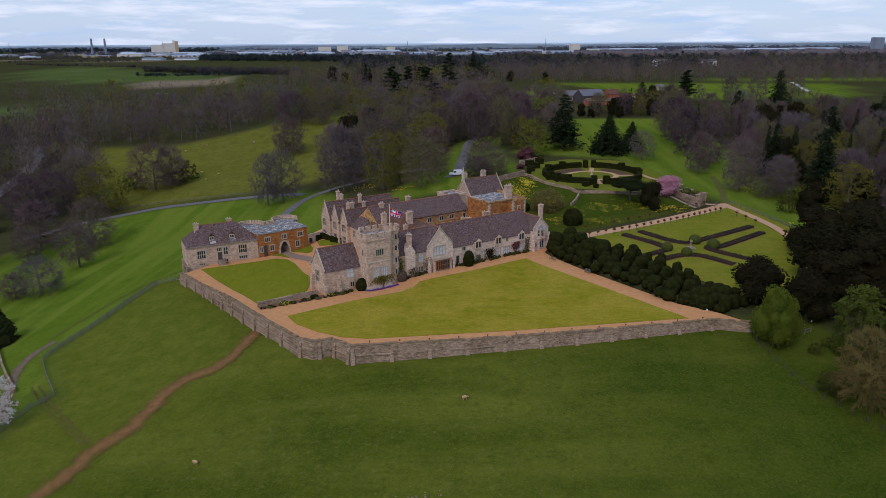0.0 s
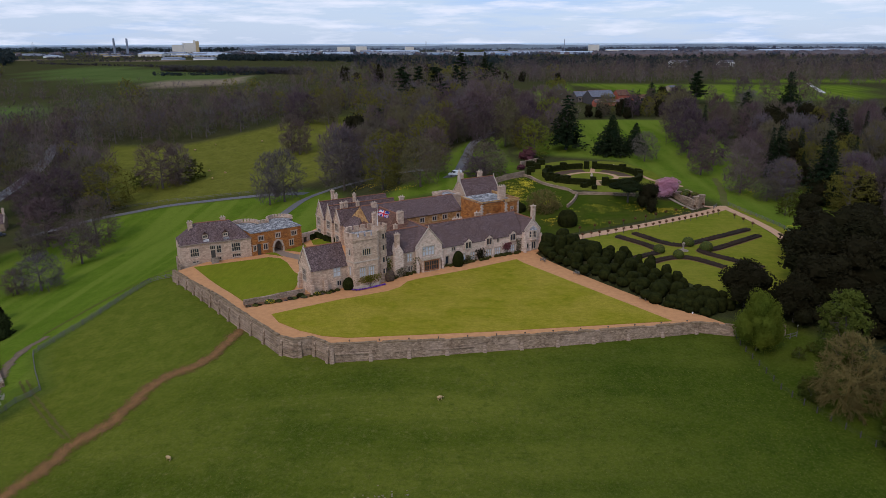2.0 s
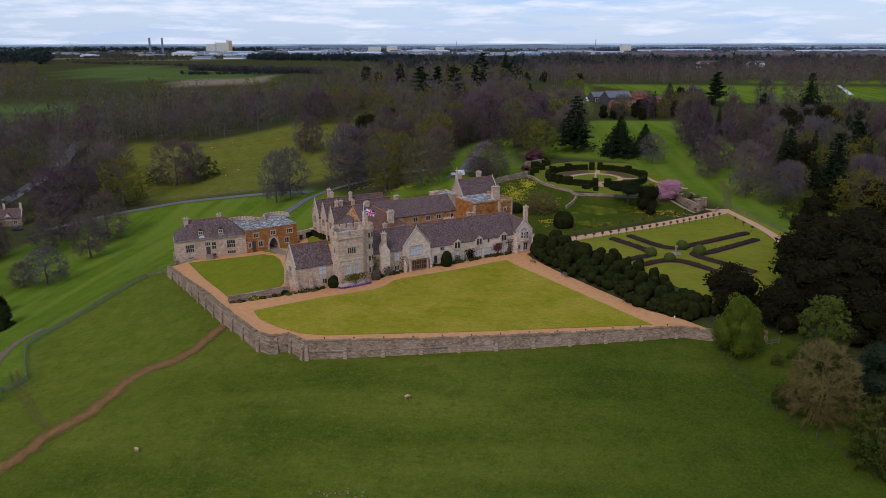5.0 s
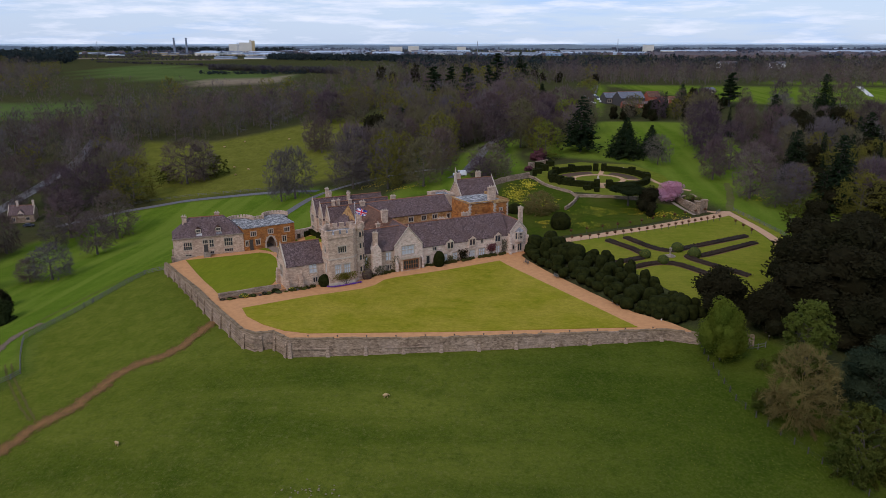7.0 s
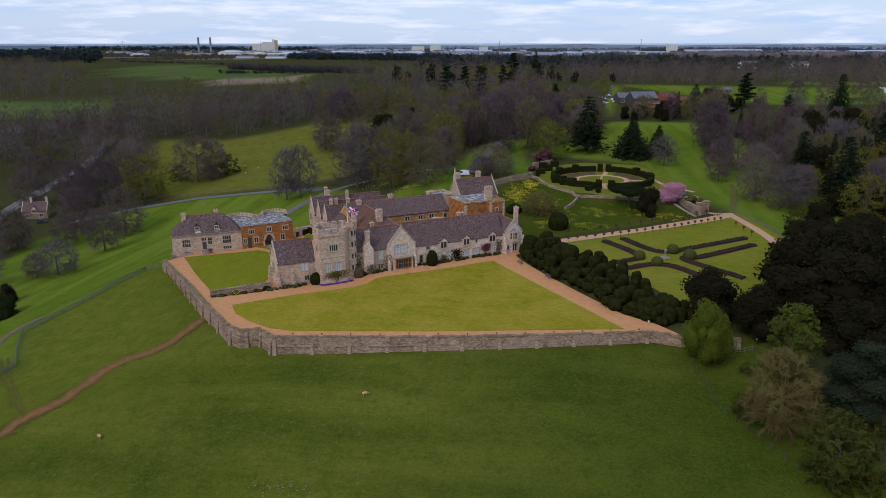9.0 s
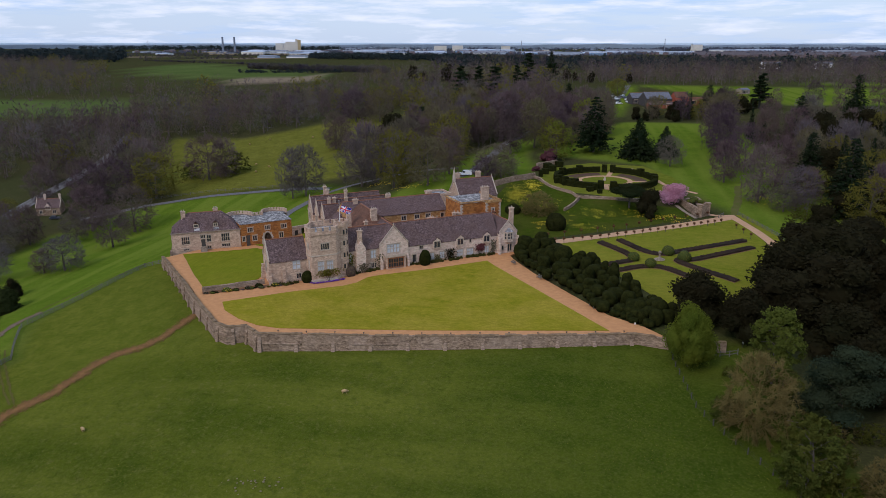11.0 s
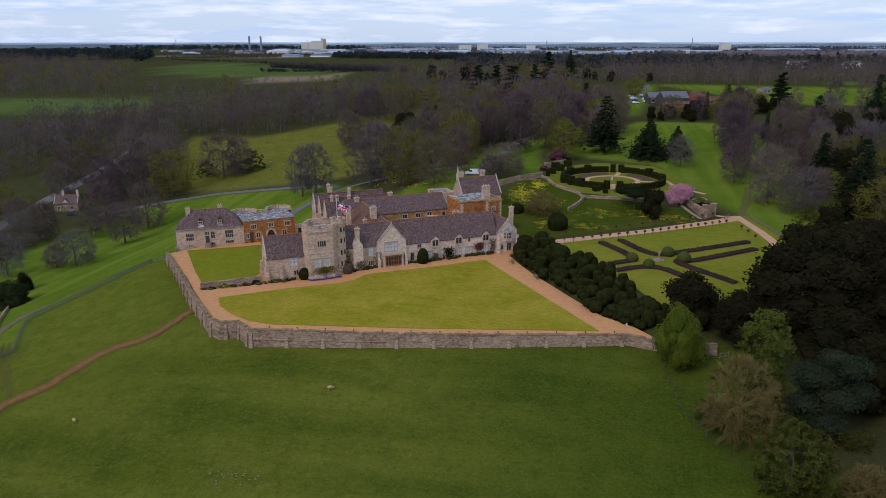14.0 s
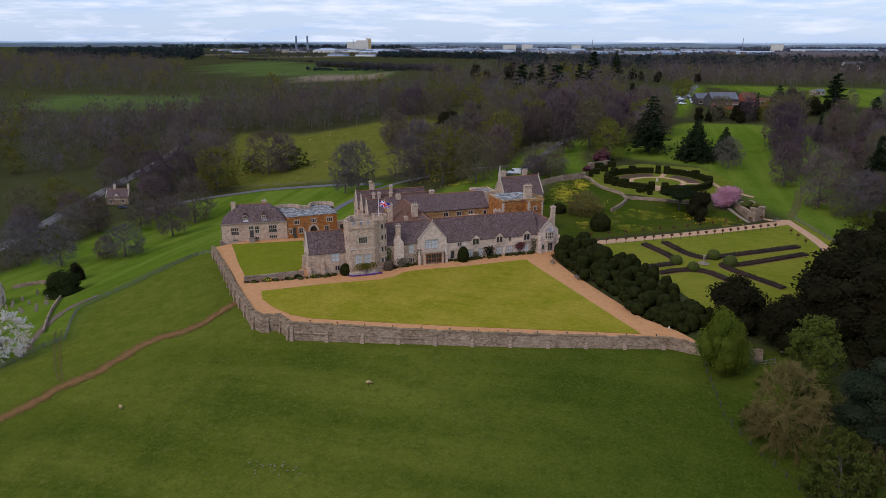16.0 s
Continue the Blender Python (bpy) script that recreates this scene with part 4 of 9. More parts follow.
ranges(wing, -34.3, -25.2, 0, 7.2, -1.5, 5.5, 9.9, "x", LIMESTONE, None,
       [("f", 5.4, 7.2, 3.1, 5.2, 2, 2, True), ("f", 6.2, 7.3, 0.8, 2.0, 2, 1, False), ("l", 2.3, 4.3, 2.2, 5.0, 3, 2, False)], (True, False))
for way in ("front", "end"):
    bm = bmesh.new()
    for z0, z1, d in ((-0.5, 1.2, 1.0), (1.2, 2.8, 0.7), (2.8, 3.6, 0.35)):
        if way == "front":
            box(bm, -31.5, -30.7, -d, 0.0, z0, z1)
        else:
            box(bm, -35.2 + (1 - d) * 0.4, -34.3, 5.4, 6.4, z0, z1)
    part("buttress", bm, LIMESTONE, wing)
bm = bmesh.new()
box(bm, -34.6, -33.9, -0.75, 0.0, -0.5, 2.2)
box(bm, -34.55, -33.95, -0.4, 0.0, 2.2, 3.4)
part("corner_buttress", bm, LIMESTONE, wing)

# the tower
tower = thing("castle_tower", FRONT, "square-cut limestone tower with a battlemented parapet", "tower")
OUT = [(-25.5, 0.4), (-25.0, -2.7), (-19.0, -2.7), (-16.9, -0.4), (-16.9, 4.2), (-23.2, 4.2)]
bm = bmesh.new()
tower_wins = {0: [(1.3, 1.9, 7.9, 9.3, 1, 1, False), (1.3, 1.9, 3.2, 5.2, 1, 2, True)],
              1: [(2.3, 4.3, 7.8, 9.3, 4, 1, False), (1.4, 2.9, 2.8, 5.0, 3, 2, True), (3.6, 5.1, 2.8, 5.0, 3, 2, True)]}
for i in range(len(OUT)):
    panel(bm, OUT[i], OUT[(i + 1) % len(OUT)], -1.0, 11.8, [w[:4] for w in tower_wins.get(i, ())])
part("wall", bm, LIMESTONE, tower)
for what, z0, z1, g in (("plinth", -0.8, 0.7, 1.0), ("string_course", 6.3, 6.5, 0.5)):
    bm = bmesh.new()
    ring_o = [(x + (x + 21.2) * 0.03 * g, y + (y - 1.5) * 0.035 * g) for x, y in OUT]
    for i in range(len(OUT)):
        a, b = ring_o[i], ring_o[(i + 1) % len(OUT)]
        c, d = OUT[i], OUT[(i + 1) % len(OUT)]
        face(bm, ((*a, z0), (*b, z0), (*b, z1), (*a, z1)))
        face(bm, ((*a, z1), (*b, z1), (*d, z1 + 0.08), (*c, z1 + 0.08)))
    part(what, bm, DRESSED, tower)
bm = bmesh.new()
face(bm, [(x, y, 11.7) for x, y in OUT])
part("flat_roof", bm, LEAD, tower, "grey lead flat roof")
bm = bmesh.new()
for i in range(len(OUT)):
    battlements(bm, OUT[i], OUT[(i + 1) % len(OUT)], 11.7, 0.4, 1.0, 0.6, 0.85, 0.45)
part("battlement", bm, LIMESTONE, tower)
for i, ws in tower_wins.items():
    for w in ws:
        window(tower, OUT[i], OUT[(i + 1) % len(OUT)], w[:4], *w[4:])
bm = bmesh.new()
frustum(bm, -16.9, 0.2, -1.0, 13.0, 1.65, 1.6, 8, math.pi / 8)
turret = part("stair_turret", bm, LIMESTONE, tower, "taller octagonal stair turret")
bm = bmesh.new()
oct8 = [(-16.9 + 1.7 * math.cos(math.pi / 8 + i * math.pi / 4), 0.2 + 1.7 * math.sin(math.pi / 8 + i * math.pi / 4)) for i in range(8)]
for i in range(8):
    battlements(bm, oct8[i], oct8[(i + 1) % 8], 12.8, 0.3, 0.7, 0.45, 0.5, 0.3)
part("battlement", bm, LIMESTONE, turret)
for z in (2.2, 5.0, 7.9, 10.6):
    bm = bmesh.new()
    box(bm, -16.9 - 1.60, -16.9 - 1.40, 0.0, 0.4, z, z + 1.1, Matrix.Translation((-16.9, 0.2, 0)) @ Matrix.Rotation(math.pi / 4 * 3.0, 4, "Z") @ Matrix.Translation((16.9, -0.2, 0)))
    box(bm, -16.9 + 0.0, -16.9 + 0.4, 0.2 - 1.58, 0.2 - 1.4, z, z + 1.1)
    part("window_slit", bm, GLASS, turret)
flagpole = thing("flagpole", FRONT @ pose(-16.9, 0.9, 12.7), "white flagpole on the stair turret", "flagpole")
bm = bmesh.new()
frustum(bm, 0, 0, 0, 5.6, 0.07, 0.045, 8)
part("pole", bm, WHITE_PAINT, flagpole)
bm = bmesh.new()
lathe(bm, 0, 0, 5.6, ((0.03, 0), (0.1, 0.06), (0.03, 0.16)), 8)
part("finial", bm, WHITE_PAINT, flagpole)

# union flag at half mast: blue field, white and red crosses, with a soft wave
FLAG_W, FLAG_H = 2.5, 1.5
flag = thing("flag", FRONT @ pose(-16.8, 0.9, 15.7, 0, 16, -22), "red, white and blue union flag flying at half mast", "flag")


def wave(x):
    return 0.16 * math.sin(x * 3.2) * (0.3 + x / FLAG_W)


def flag_piece(name, strips, material, lift):
    bm = bmesh.new()
    n = 18
    for quad in strips:
        (ax, az), (bx, bz), (cx, cz), (dx, dz) = quad
        for i in range(n):
            rows = []
            for t in (i / n, (i + 1) / n):
                x0, z0 = ax + (bx - ax) * t, az + (bz - az) * t
                x1, z1 = dx + (cx - dx) * t, dz + (cz - dz) * t
                rows += [(x0, z0), (x1, z1)]
            pts = [rows[0], rows[2], rows[3], rows[1]]
            for s in (-1, 1):
                face(bm, [(x, wave(x) + s * lift, z - 0.05 * x) for x, z in (pts if s < 0 else pts[::-1])])
    part(name, bm, material, flag)


W, Hh = FLAG_W, FLAG_H
flag_piece("field", [((0, 0), (W, 0), (W, Hh), (0, Hh))], plain("flag_blue", (0.02, 0.04, 0.30), (0.03, 0.05, 0.35), 2, 0.8), 0.004)
WHITE_CLOTH = plain("flag_white", (0.80, 0.80, 0.82), (0.72, 0.72, 0.75), 2, 0.8)
RED_CLOTH = plain("flag_red", (0.60, 0.02, 0.06), (0.52, 0.02, 0.05), 2, 0.8)
flag_piece("white_saltire", [((0, 0.22), (0.36, 0), (W, Hh - 0.22), (W - 0.36, Hh)), ((0, Hh - 0.22), (W - 0.36, 0), (W, 0.22), (0.36, Hh))], WHITE_CLOTH, 0.010)
flag_piece("red_saltire", [((0, 0.07), (0.12, 0), (W, Hh - 0.07), (W - 0.12, Hh)), ((0, Hh - 0.07), (W - 0.12, 0), (W, 0.07), (0.12, Hh))], RED_CLOTH, 0.016)
flag_piece("white_cross", [((0, 0.5), (W, 0.5), (W, 1.0), (0, 1.0)), ((0.98, 0), (1.52, 0), (1.52, Hh), (0.98, Hh))], WHITE_CLOTH, 0.022)
flag_piece("red_cross", [((0, 0.6), (W, 0.6), (W, 0.9), (0, 0.9)), ((1.09, 0), (1.41, 0), (1.41, Hh), (1.09, Hh))], RED_CLOTH, 0.028)

# the great hall, its buttress chimney and gabled bay
hall = thing("great_hall", FRONT, "limestone great hall with slate roof and large gabled bay", "hall")
ranges(hall, -16.5, -3.8, 0, 8.6, -1.0, 6.0, 10.5, "x", LIMESTONE, None,
       [("f", 0.8, 2.0, 3.2, 5.2, 2, 2, True), ("f", 6.8, 8.1, 3.4, 5.4, 2, 2, True), ("f", 6.8, 8.1, 0.9, 2.2, 3, 1, False), ("f", 0.9, 2.0, 0.9, 2.2, 2, 1, False)], (False, False), copings=False)
bm = bmesh.new()
box(bm, -13.6, -11.3, -1.0, 0.0, -1.0, 6.6)
face(bm, ((-13.6, -1.0, 6.6), (-11.3, -1.0, 6.6), (-12.45, -1.0, 8.3)))
face(bm, ((-13.6, -1.0, 6.6), (-12.45, -1.0, 8.3), (-12.45, 1.6, 8.3), (-13.6, 1.6, 6.6)))
face(bm, ((-11.3, -1.0, 6.6), (-11.3, 1.6, 6.6), (-12.45, 1.6, 8.3), (-12.45, -1.0, 8.3)))
breast = part("chimney_breast", bm, PALE_STONE, hall, "pale gabled chimney breast")
chimney(hall, -12.45, -0.1, 7.4, 10.8, 1.05, 0.8, 2, LIMESTONE)
bay = thing("gabled_bay", FRONT, "tall pale stone gabled bay with mullioned windows", "bay")
ranges(bay, -7.6, 0.0, -0.35, 8.6, -1.0, 6.5, 11.0, "y", PALE_STONE, None, [("f", 2.0, 5.3, 4.3, 6.45, 4, 2, True)], (True, False))
bm = bmesh.new()
panel(bm, (-6.3, -1.5), (-1.2, -1.5), -0.5, 3.5, [(0.6, 4.5, 0.9, 3.1)])
panel(bm, (-6.3, -0.35), (-6.3, -1.5), -0.5, 3.5)
panel(bm, (-1.2, -1.5), (-1.2, -0.35), -0.5, 3.5)
part("bay_wall", bm, LIMESTONE, bay)
bm = bmesh.new()
box(bm, -6.5, -1.0, -1.65, -0.2, 3.5, 3.75)
for i in range(7):
    box(bm, -6.4 + i * 0.78, -6.05 + i * 0.78, -1.6, -1.35, 3.75, 4.15)
part("bay_parapet", bm, DRESSED, bay, "low pierced parapet over the bay window")
window(bay, (-6.3, -1.5), (-1.2, -1.5), (0.6, 4.5, 0.9, 3.1), 6, 2, False, BROWN_WOOD)
for u0, u1 in ((-7.6, -7.0), (-0.6, 0.0)):
    bm = bmesh.new()
    box(bm, u0, u1, -1.3, -0.35, -0.5, 2.6)
    v = box(bm, u0 + 0.05, u1 - 0.05, -1.0, -0.35, 2.6, 3.6)
    for q in v[4:]:
        if q.co.y < -0.5:
            q.co.y = -0.45
    part("buttress", bm, PALE_STONE, bay)

# the long two-storey front range and its end bay
long_range = thing("front_range", FRONT, "long two-storey pale stone range with small dormers", "range")
wins = [("f", 6.9, 7.9, 4.1, 5.0, 2, 1, False), ("f", 5.0, 6.0, 1.0, 3.0, 1, 1, False), ("f", 20.9, 21.5, 4.2, 5.2, 1, 1, False)]
wins += [("f", a + 3.8, b + 3.8, 1.0, 2.8, 3 if b - a > 1.5 else 2, 2, True) for a, b in ((5.9, 7.2), (8.7, 10.1), (11.2, 12.4), (13.6, 15.3), (16.4, 18.3), (21.6, 22.9))]
ranges(long_range, -3.8, 25.6, 0, 8.4, -1.0, 5.5, 10.6, "x", PALE_STONE, None, wins, (False, False), copings=False)
for a, b in ((7.0, 8.7), (13.5, 15.2), (21.2, 22.9)):
    dormer(long_range, a, b, -0.34, 4.1, 5.75, 6.75, back=2.8)
for u, v, z, w_ in ((10.0, 9.4, 9.7, 0.8), (10.9, 9.4, 9.6, 0.7), (12.1, 9.4, 9.45, 0.7), (17.2, 9.5, 10.3, 0.8), (18.3, 9.5, 10.2, 0.8)):
    chimney(long_range, u, v, 4.0, z, w_, 0.8, 1, LIMESTONE)
end_bay = thing("end_bay", FRONT, "pale gabled end bay with an oriel window", "bay")
ranges(end_bay, 25.3, 30.7, -1.0, 8.0, -0.5, 6.2, 9.2, "y", PALE_STONE, None, [("f", 2.6, 3.9, 0.9, 2.9, 2, 1, False), ("f", 0.9, 1.5, 1.4, 2.6, 1, 1, False)], (True, False))
bm = bmesh.new()
ORIEL = [(26.9, -1.0), (27.3, -1.75), (29.0, -1.75), (29.4, -1.0)]
oriel_holes = [(0.12, 0.7, 4.3, 6.0), (0.15, 1.55, 4.3, 6.0), (0.12, 0.7, 4.3, 6.0)]
for i in range(3):
    panel(bm, ORIEL[i], ORIEL[i + 1], 3.7, 6.3, [oriel_holes[i]])
face(bm, [(x, y, 3.7) for x, y in ORIEL])
low = [(28.15 + (x - 28.15) * 0.3, -1.0 + (y + 1.0) * 0.2, 2.9) for x, y in ORIEL]
for i in range(3):
    face(bm, (low[i], low[i + 1], (*ORIEL[i + 1], 3.7), (*ORIEL[i], 3.7)))
part("oriel", bm, PALE_STONE, end_bay, "projecting oriel window")
bm = bmesh.new()
for i in range(3):
    a, b = ORIEL[i], ORIEL[i + 1]
    face(bm, ((a[0] + (a[0] - 28.15) * 0.1, a[1] - 0.12, 6.3), (b[0] + (b[0] - 28.15) * 0.1, b[1] - 0.12, 6.3), (28.15, -1.0, 7.4)))
part("oriel_roof", bm, LEAD, end_bay, "grey lead oriel roof")
for i in range(3):
    window(end_bay, ORIEL[i], ORIEL[i + 1], oriel_holes[i], 1 if i != 1 else 3, 2, False, head=False)
chimney(end_bay, 30.5, 2.0, 6.0, 12.0, 1.0, 0.9, 1, LIMESTONE)
for u in (25.1, 30.6):
    bm = bmesh.new()
    box(bm, u, u + 0.55, -1.75, -1.0, -0.5, 3.4)
    box(bm, u + 0.05, u + 0.5, -1.4, -1.0, 3.4, 5.0)
    part("buttress", bm, PALE_STONE, end_bay)

# courtyard ranges behind
north = thing("north_range", FRONT, "long ironstone courtyard range under a stone-slate roof", "range")
ranges(north, -9.0, 20.5, 21.4, 31.8, -3.0, 8.3, 11.9, "x", MIXED_STONE, None,
       [("f", 15.6, 17.0, 6.4, 7.6, 2, 1, False), ("f", 19.6, 21.0, 6.4, 7.6, 2, 1, False), ("f", 23.0, 24.4, 6.4, 7.6, 2, 1, False), ("f", 19.8, 21.0, 4.0, 5.4, 2, 1, False), ("f", 23.2, 24.2, 4.0, 5.4, 2, 1, False),
        ("f", 27.6, 28.6, 4.2, 7.4, 1, 1, False)], (False, False), copings=False)
for u, v, z in ((6.3, 31.2, 12.1), (19.2, 31.3, 11.9)):
    chimney(north, u, v, 8.0, z, 1.3, 0.8, 2, LIMESTONE)
hipped = thing("kitchen_range", FRONT, "courtyard range with a big brown tiled roof", "range")
ranges(hipped, -10.5, 2.0, 9.5, 24.5, -3.0, 7.2, 11.6, "y", LIMESTONE, TILE, (), (False, False), (5.5, 0), copings=False)
chimney(hipped, -10.3, 15.6, 6.0, 12.5, 1.1, 1.0, 2)
chimney(hipped, -4.4, 12.8, 6.0, 12.6, 1.6, 1.0, 3)
chimney(hipped, -5.2, 26.0, 6.0, 12.6, 1.3, 0.9, 2)
chimney(hipped, -7.7, 9.3, 6.0, 10.4, 0.8, 0.8, 1)
low_range = thing("scullery", FRONT, "low lean-to scullery with a tiled roof", "outbuilding")
ranges(low_range, 3.0, 12.5, 9.6, 15.0, -3.0, 5.0, 7.4, "x", LIMESTONE, TILE, (), (True, True))
west = thing("west_range", FRONT, "west range with three tall stone gables", "range")
for i, (v0, v1, z) in enumerate(((32.6, 36.9, 9.8), (36.9, 41.4, 10.1), (41.4, 47.0, 10.5))):
    u0 = -12.4 - i * 0.55
    ranges(west, u0, 8.0, v0, v1, -4.0, 6.2 - 0.1 * i, z, "x", LIMESTONE, None,
           [("l", 0.9, 3.2, 0.2, 2.4, 3, 2, False), ("l", 0.9, 3.2, 3.6, 5.8, 3, 2, False)], (True, False))
ranges(west, -11.5, -5.0, 24.0, 33.0, -4.0, 5.9, 9.3, "y", LIMESTONE, None, [("l", 2.0, 3.4, 3.0, 5.0, 2, 2, False), ("l", 6.0, 7.4, 3.0, 5.0, 2, 2, False)], (False, False), (3.2, 3.2), copings=False)
for u, v, z, n in ((-8.4, 46.0, 12.9, 2), (-8.0, 44.6, 12.1, 2), (-9.6, 37.2, 11.2, 1), (-7.7, 38.4, 10.9, 1), (-2.8, 43.2, 11.8, 2), (-4.2, 38.2, 10.7, 1)):
    chimney(west, u, v, 7.0, z, 0.8, 0.8, n, LIMESTONE)
keep = thing("ironstone_tower", FRONT, "square flat-roofed ironstone tower with lead roof", "tower")
bm = bmesh.new()
panel(bm, (20.2, 11.4), (26.8, 11.4), -3, 11.9, [(1.6, 3.0, 6.0, 8.6)])
panel(bm, (26.8, 11.4), (26.8, 9.2), -3, 11.9)
panel(bm, (26.8, 9.2), (31.2, 9.2), -3, 12.6, [(1.6, 2.5, 8.6, 10.4), (1.3, 2.8, 4.8, 7.0)])
panel(bm, (20.2, 21.4), (20.2, 11.4), -3, 11.9)
part("wall", bm, IRONSTONE, keep)
for hole, p, q in (((1.6, 3.0, 6.0, 8.6), (20.2, 11.4), (26.8, 11.4)), ((1.6, 2.5, 8.6, 10.4), (26.8, 9.2), (31.2, 9.2)), ((1.3, 2.8, 4.8, 7.0), (26.8, 9.2), (31.2, 9.2))):
    window(keep, p, q, hole, 2, 2, False)
bm = bmesh.new()
panel(bm, (31.2, 9.2), (31.2, 21.4), -3, 12.3)
panel(bm, (31.2, 21.4), (20.2, 21.4), -3, 11.9)
part("side_wall", bm, PALE_STONE, keep, "pale stone side wall")
bm = bmesh.new()
box(bm, 20.0, 31.4, 11.2, 21.6, 11.9, 12.0)
part("flat_roof", bm, LEAD, keep, "grey lead flat roof")
bm = bmesh.new()
for x0, x1, y0, y1 in ((20.0, 31.4, 11.2, 11.6), (20.0, 20.4, 11.6, 21.6), (31.0, 31.4, 9.0, 21.6), (26.6, 31.0, 9.0, 9.4)):
    box(bm, x0, x1, y0, y1, 12.0, 12.3 if y0 > 9.1 else 12.7)
part("parapet", bm, MIXED_STONE, keep)
for u, v, top in ((20.2, 11.4, 11.8), (26.8, 9.2, 12.5), (31.2, 9.2, 12.5)):
    for i in range(int((top - 3.5) / 0.45)):
        bm = bmesh.new()
        w_, d_ = (0.62, 0.34) if i % 2 else (0.34, 0.62)
        box(bm, u - 0.05, u + w_, v - 0.05, v + d_, 3.5 + i * 0.45, 3.5 + i * 0.45 + 0.42) if u < 31 else box(bm, u - w_, u + 0.05, v - 0.05, v + d_, 3.5 + i * 0.45, 3.5 + i * 0.45 + 0.42)
        part("quoin", bm, DRESSED, keep)
chimney(keep, 28.5, 13.5, 11.9, 15.6, 2.2, 0.9, 3, LIMESTONE)
lower_roof = thing("east_lean_to", FRONT, "small tiled range joining tower and front", "range")
ranges(lower_roof, 26.5, 31.0, 7.5, 13.5, -1, 6.2, 9.6, "y", MIXED_STONE, TILE, (), (False, False), copings=False)
stable = thing("north_gable_house", FRONT, "tall gabled stone house with a slate roof", "house")
ranges(stable, 30.8, 44.0, 34.4, 42.4, -1.0, 8.2, 13.2, "x", LIMESTONE, None, [("l", 3.0, 5.0, 4.0, 6.4, 2, 2, False)], (True, True))
for u, v in ((33.2, 41.0), (40.5, 41.0)):
    chimney(stable, u, v, 8.0, 14.6, 1.5, 0.9, 3, LIMESTONE)
bm = bmesh.new()
frustum(bm, 30.8, 38.4, 12.6, 14.4, 0.55, 0.5, 8)
frustum(bm, 30.8, 38.4, 14.4, 17.2, 0.45, 0.05, 8)
part("spirelet", bm, DRESSED, stable, "slender stone bellcote")
block = thing("parapet_block", FRONT, "small flat-roofed stone block behind the north range", "outbuilding")
bm = bmesh.new()
box(bm, 20.5, 26.4, 31.0, 37.5, -1, 10.2)
part("wall", bm, LIMESTONE, block)
bm = bmesh.new()
for x0, x1, y0, y1 in ((20.4, 26.5, 30.9, 31.3), (20.4, 20.8, 31.3, 37.6), (26.1, 26.5, 31.3, 37.6), (20.8, 26.1, 37.2, 37.6)):
    box(bm, x0, x1, y0, y1, 10.2, 10.75)
part("parapet", bm, LIMESTONE, block)
bm = bmesh.new()
box(bm, 20.8, 26.1, 31.3, 37.2, 10.2, 10.3)
part("lead_roof", bm, LEAD, block, "dark grey lead flat roof")

# ---- gate lodge and gatehouse ----
LODGE = pose(-66.6, 173.6, 0, 0, 0, 27.7)
lodge = thing("gate_lodge", LODGE, "pale stone lodge with hipped slate roof and dormers", "lodge")
lwins = [("f", 2.6, 4.7, 0.0, 2.1, 4, 2, False), ("f", 13.2, 15.4, 0.2, 2.4, 4, 2, False), ("f", 7.6, 8.9, 1.4, 2.4, 3, 1, False), ("f", 9.3, 10.4, 0.3, 2.3, 2, 2, False),
         ("f", 3.0, 4.4, -1.75, -1.3, 3, 1, False), ("f", 9.3, 10.3, -1.6, -0.9, 2, 1, False), ("f", 13.2, 15.4, -1.45, -0.6, 4, 1, False)]
ranges(lodge, 0, 18.4, 0, 8.6, -6.5, 3.5, 7.9, "x", LIMESTONE, None, lwins, (False, False), (4.6, 4.6))
bm = bmesh.new()
box(bm, -0.25, 18.65, -0.28, 0.0, 3.2, 3.45)
part("gutter", bm, GREY_STONE, lodge)
for s in (6.2, 11.4):
    dormer(lodge, s, s + 1.05, 0.75, 4.55, 5.3, 6.2, 2, False, 2.4, TILE)
    bm = bmesh.new()
    face(bm, ((s - 0.1, 0.0, 3.72), (s + 1.4, 0.0, 3.72), (s + 1.4, 0.5, 4.24), (s - 0.1, 0.5, 4.24)))
    part("lead_apron", bm, LEAD, lodge)
bm = bmesh.new()
box(bm, 7.75, 8.85, -0.06, 0.0, -0.9, 1.15)
part("door", bm, DARK_WOOD, lodge, "dark panelled front door")
bm = bmesh.new()
for i in range(6):
    box(bm, 7.5, 9.1, -0.4 - 0.3 * (i + 1), -0.1 if i == 0 else -0.4 - 0.3 * i, -3.0, -0.95 - 0.18 * i)
box(bm, 9.1, 9.25, -2.2, 0.0, -3.0, -0.5)
part("steps", bm, GREY_STONE, lodge, "stone steps with a side wall")
chimney(lodge, 3.5, 3.6, 5.5, 8.7, 1.2, 0.7, 2, LIMESTONE)
chimney(lodge, 12.2, 4.8, 6.0, 8.8, 1.2, 0.7, 2, LIMESTONE)
bm = bmesh.new()
box(bm, -0.45, 0.05, -0.6, 8.8, -7, -1.6)
box(bm, -0.8, -0.45, 1.0, 2.0, -7, -1.8)
part("plinth", bm, WALL_STONE, lodge)

GATE = pose(-50.2, 182.2, 0, 0, 0, 38)
gatehouse = thing("gatehouse", GATE, "ironstone gatehouse with arched gateway and lead roof", "gatehouse")
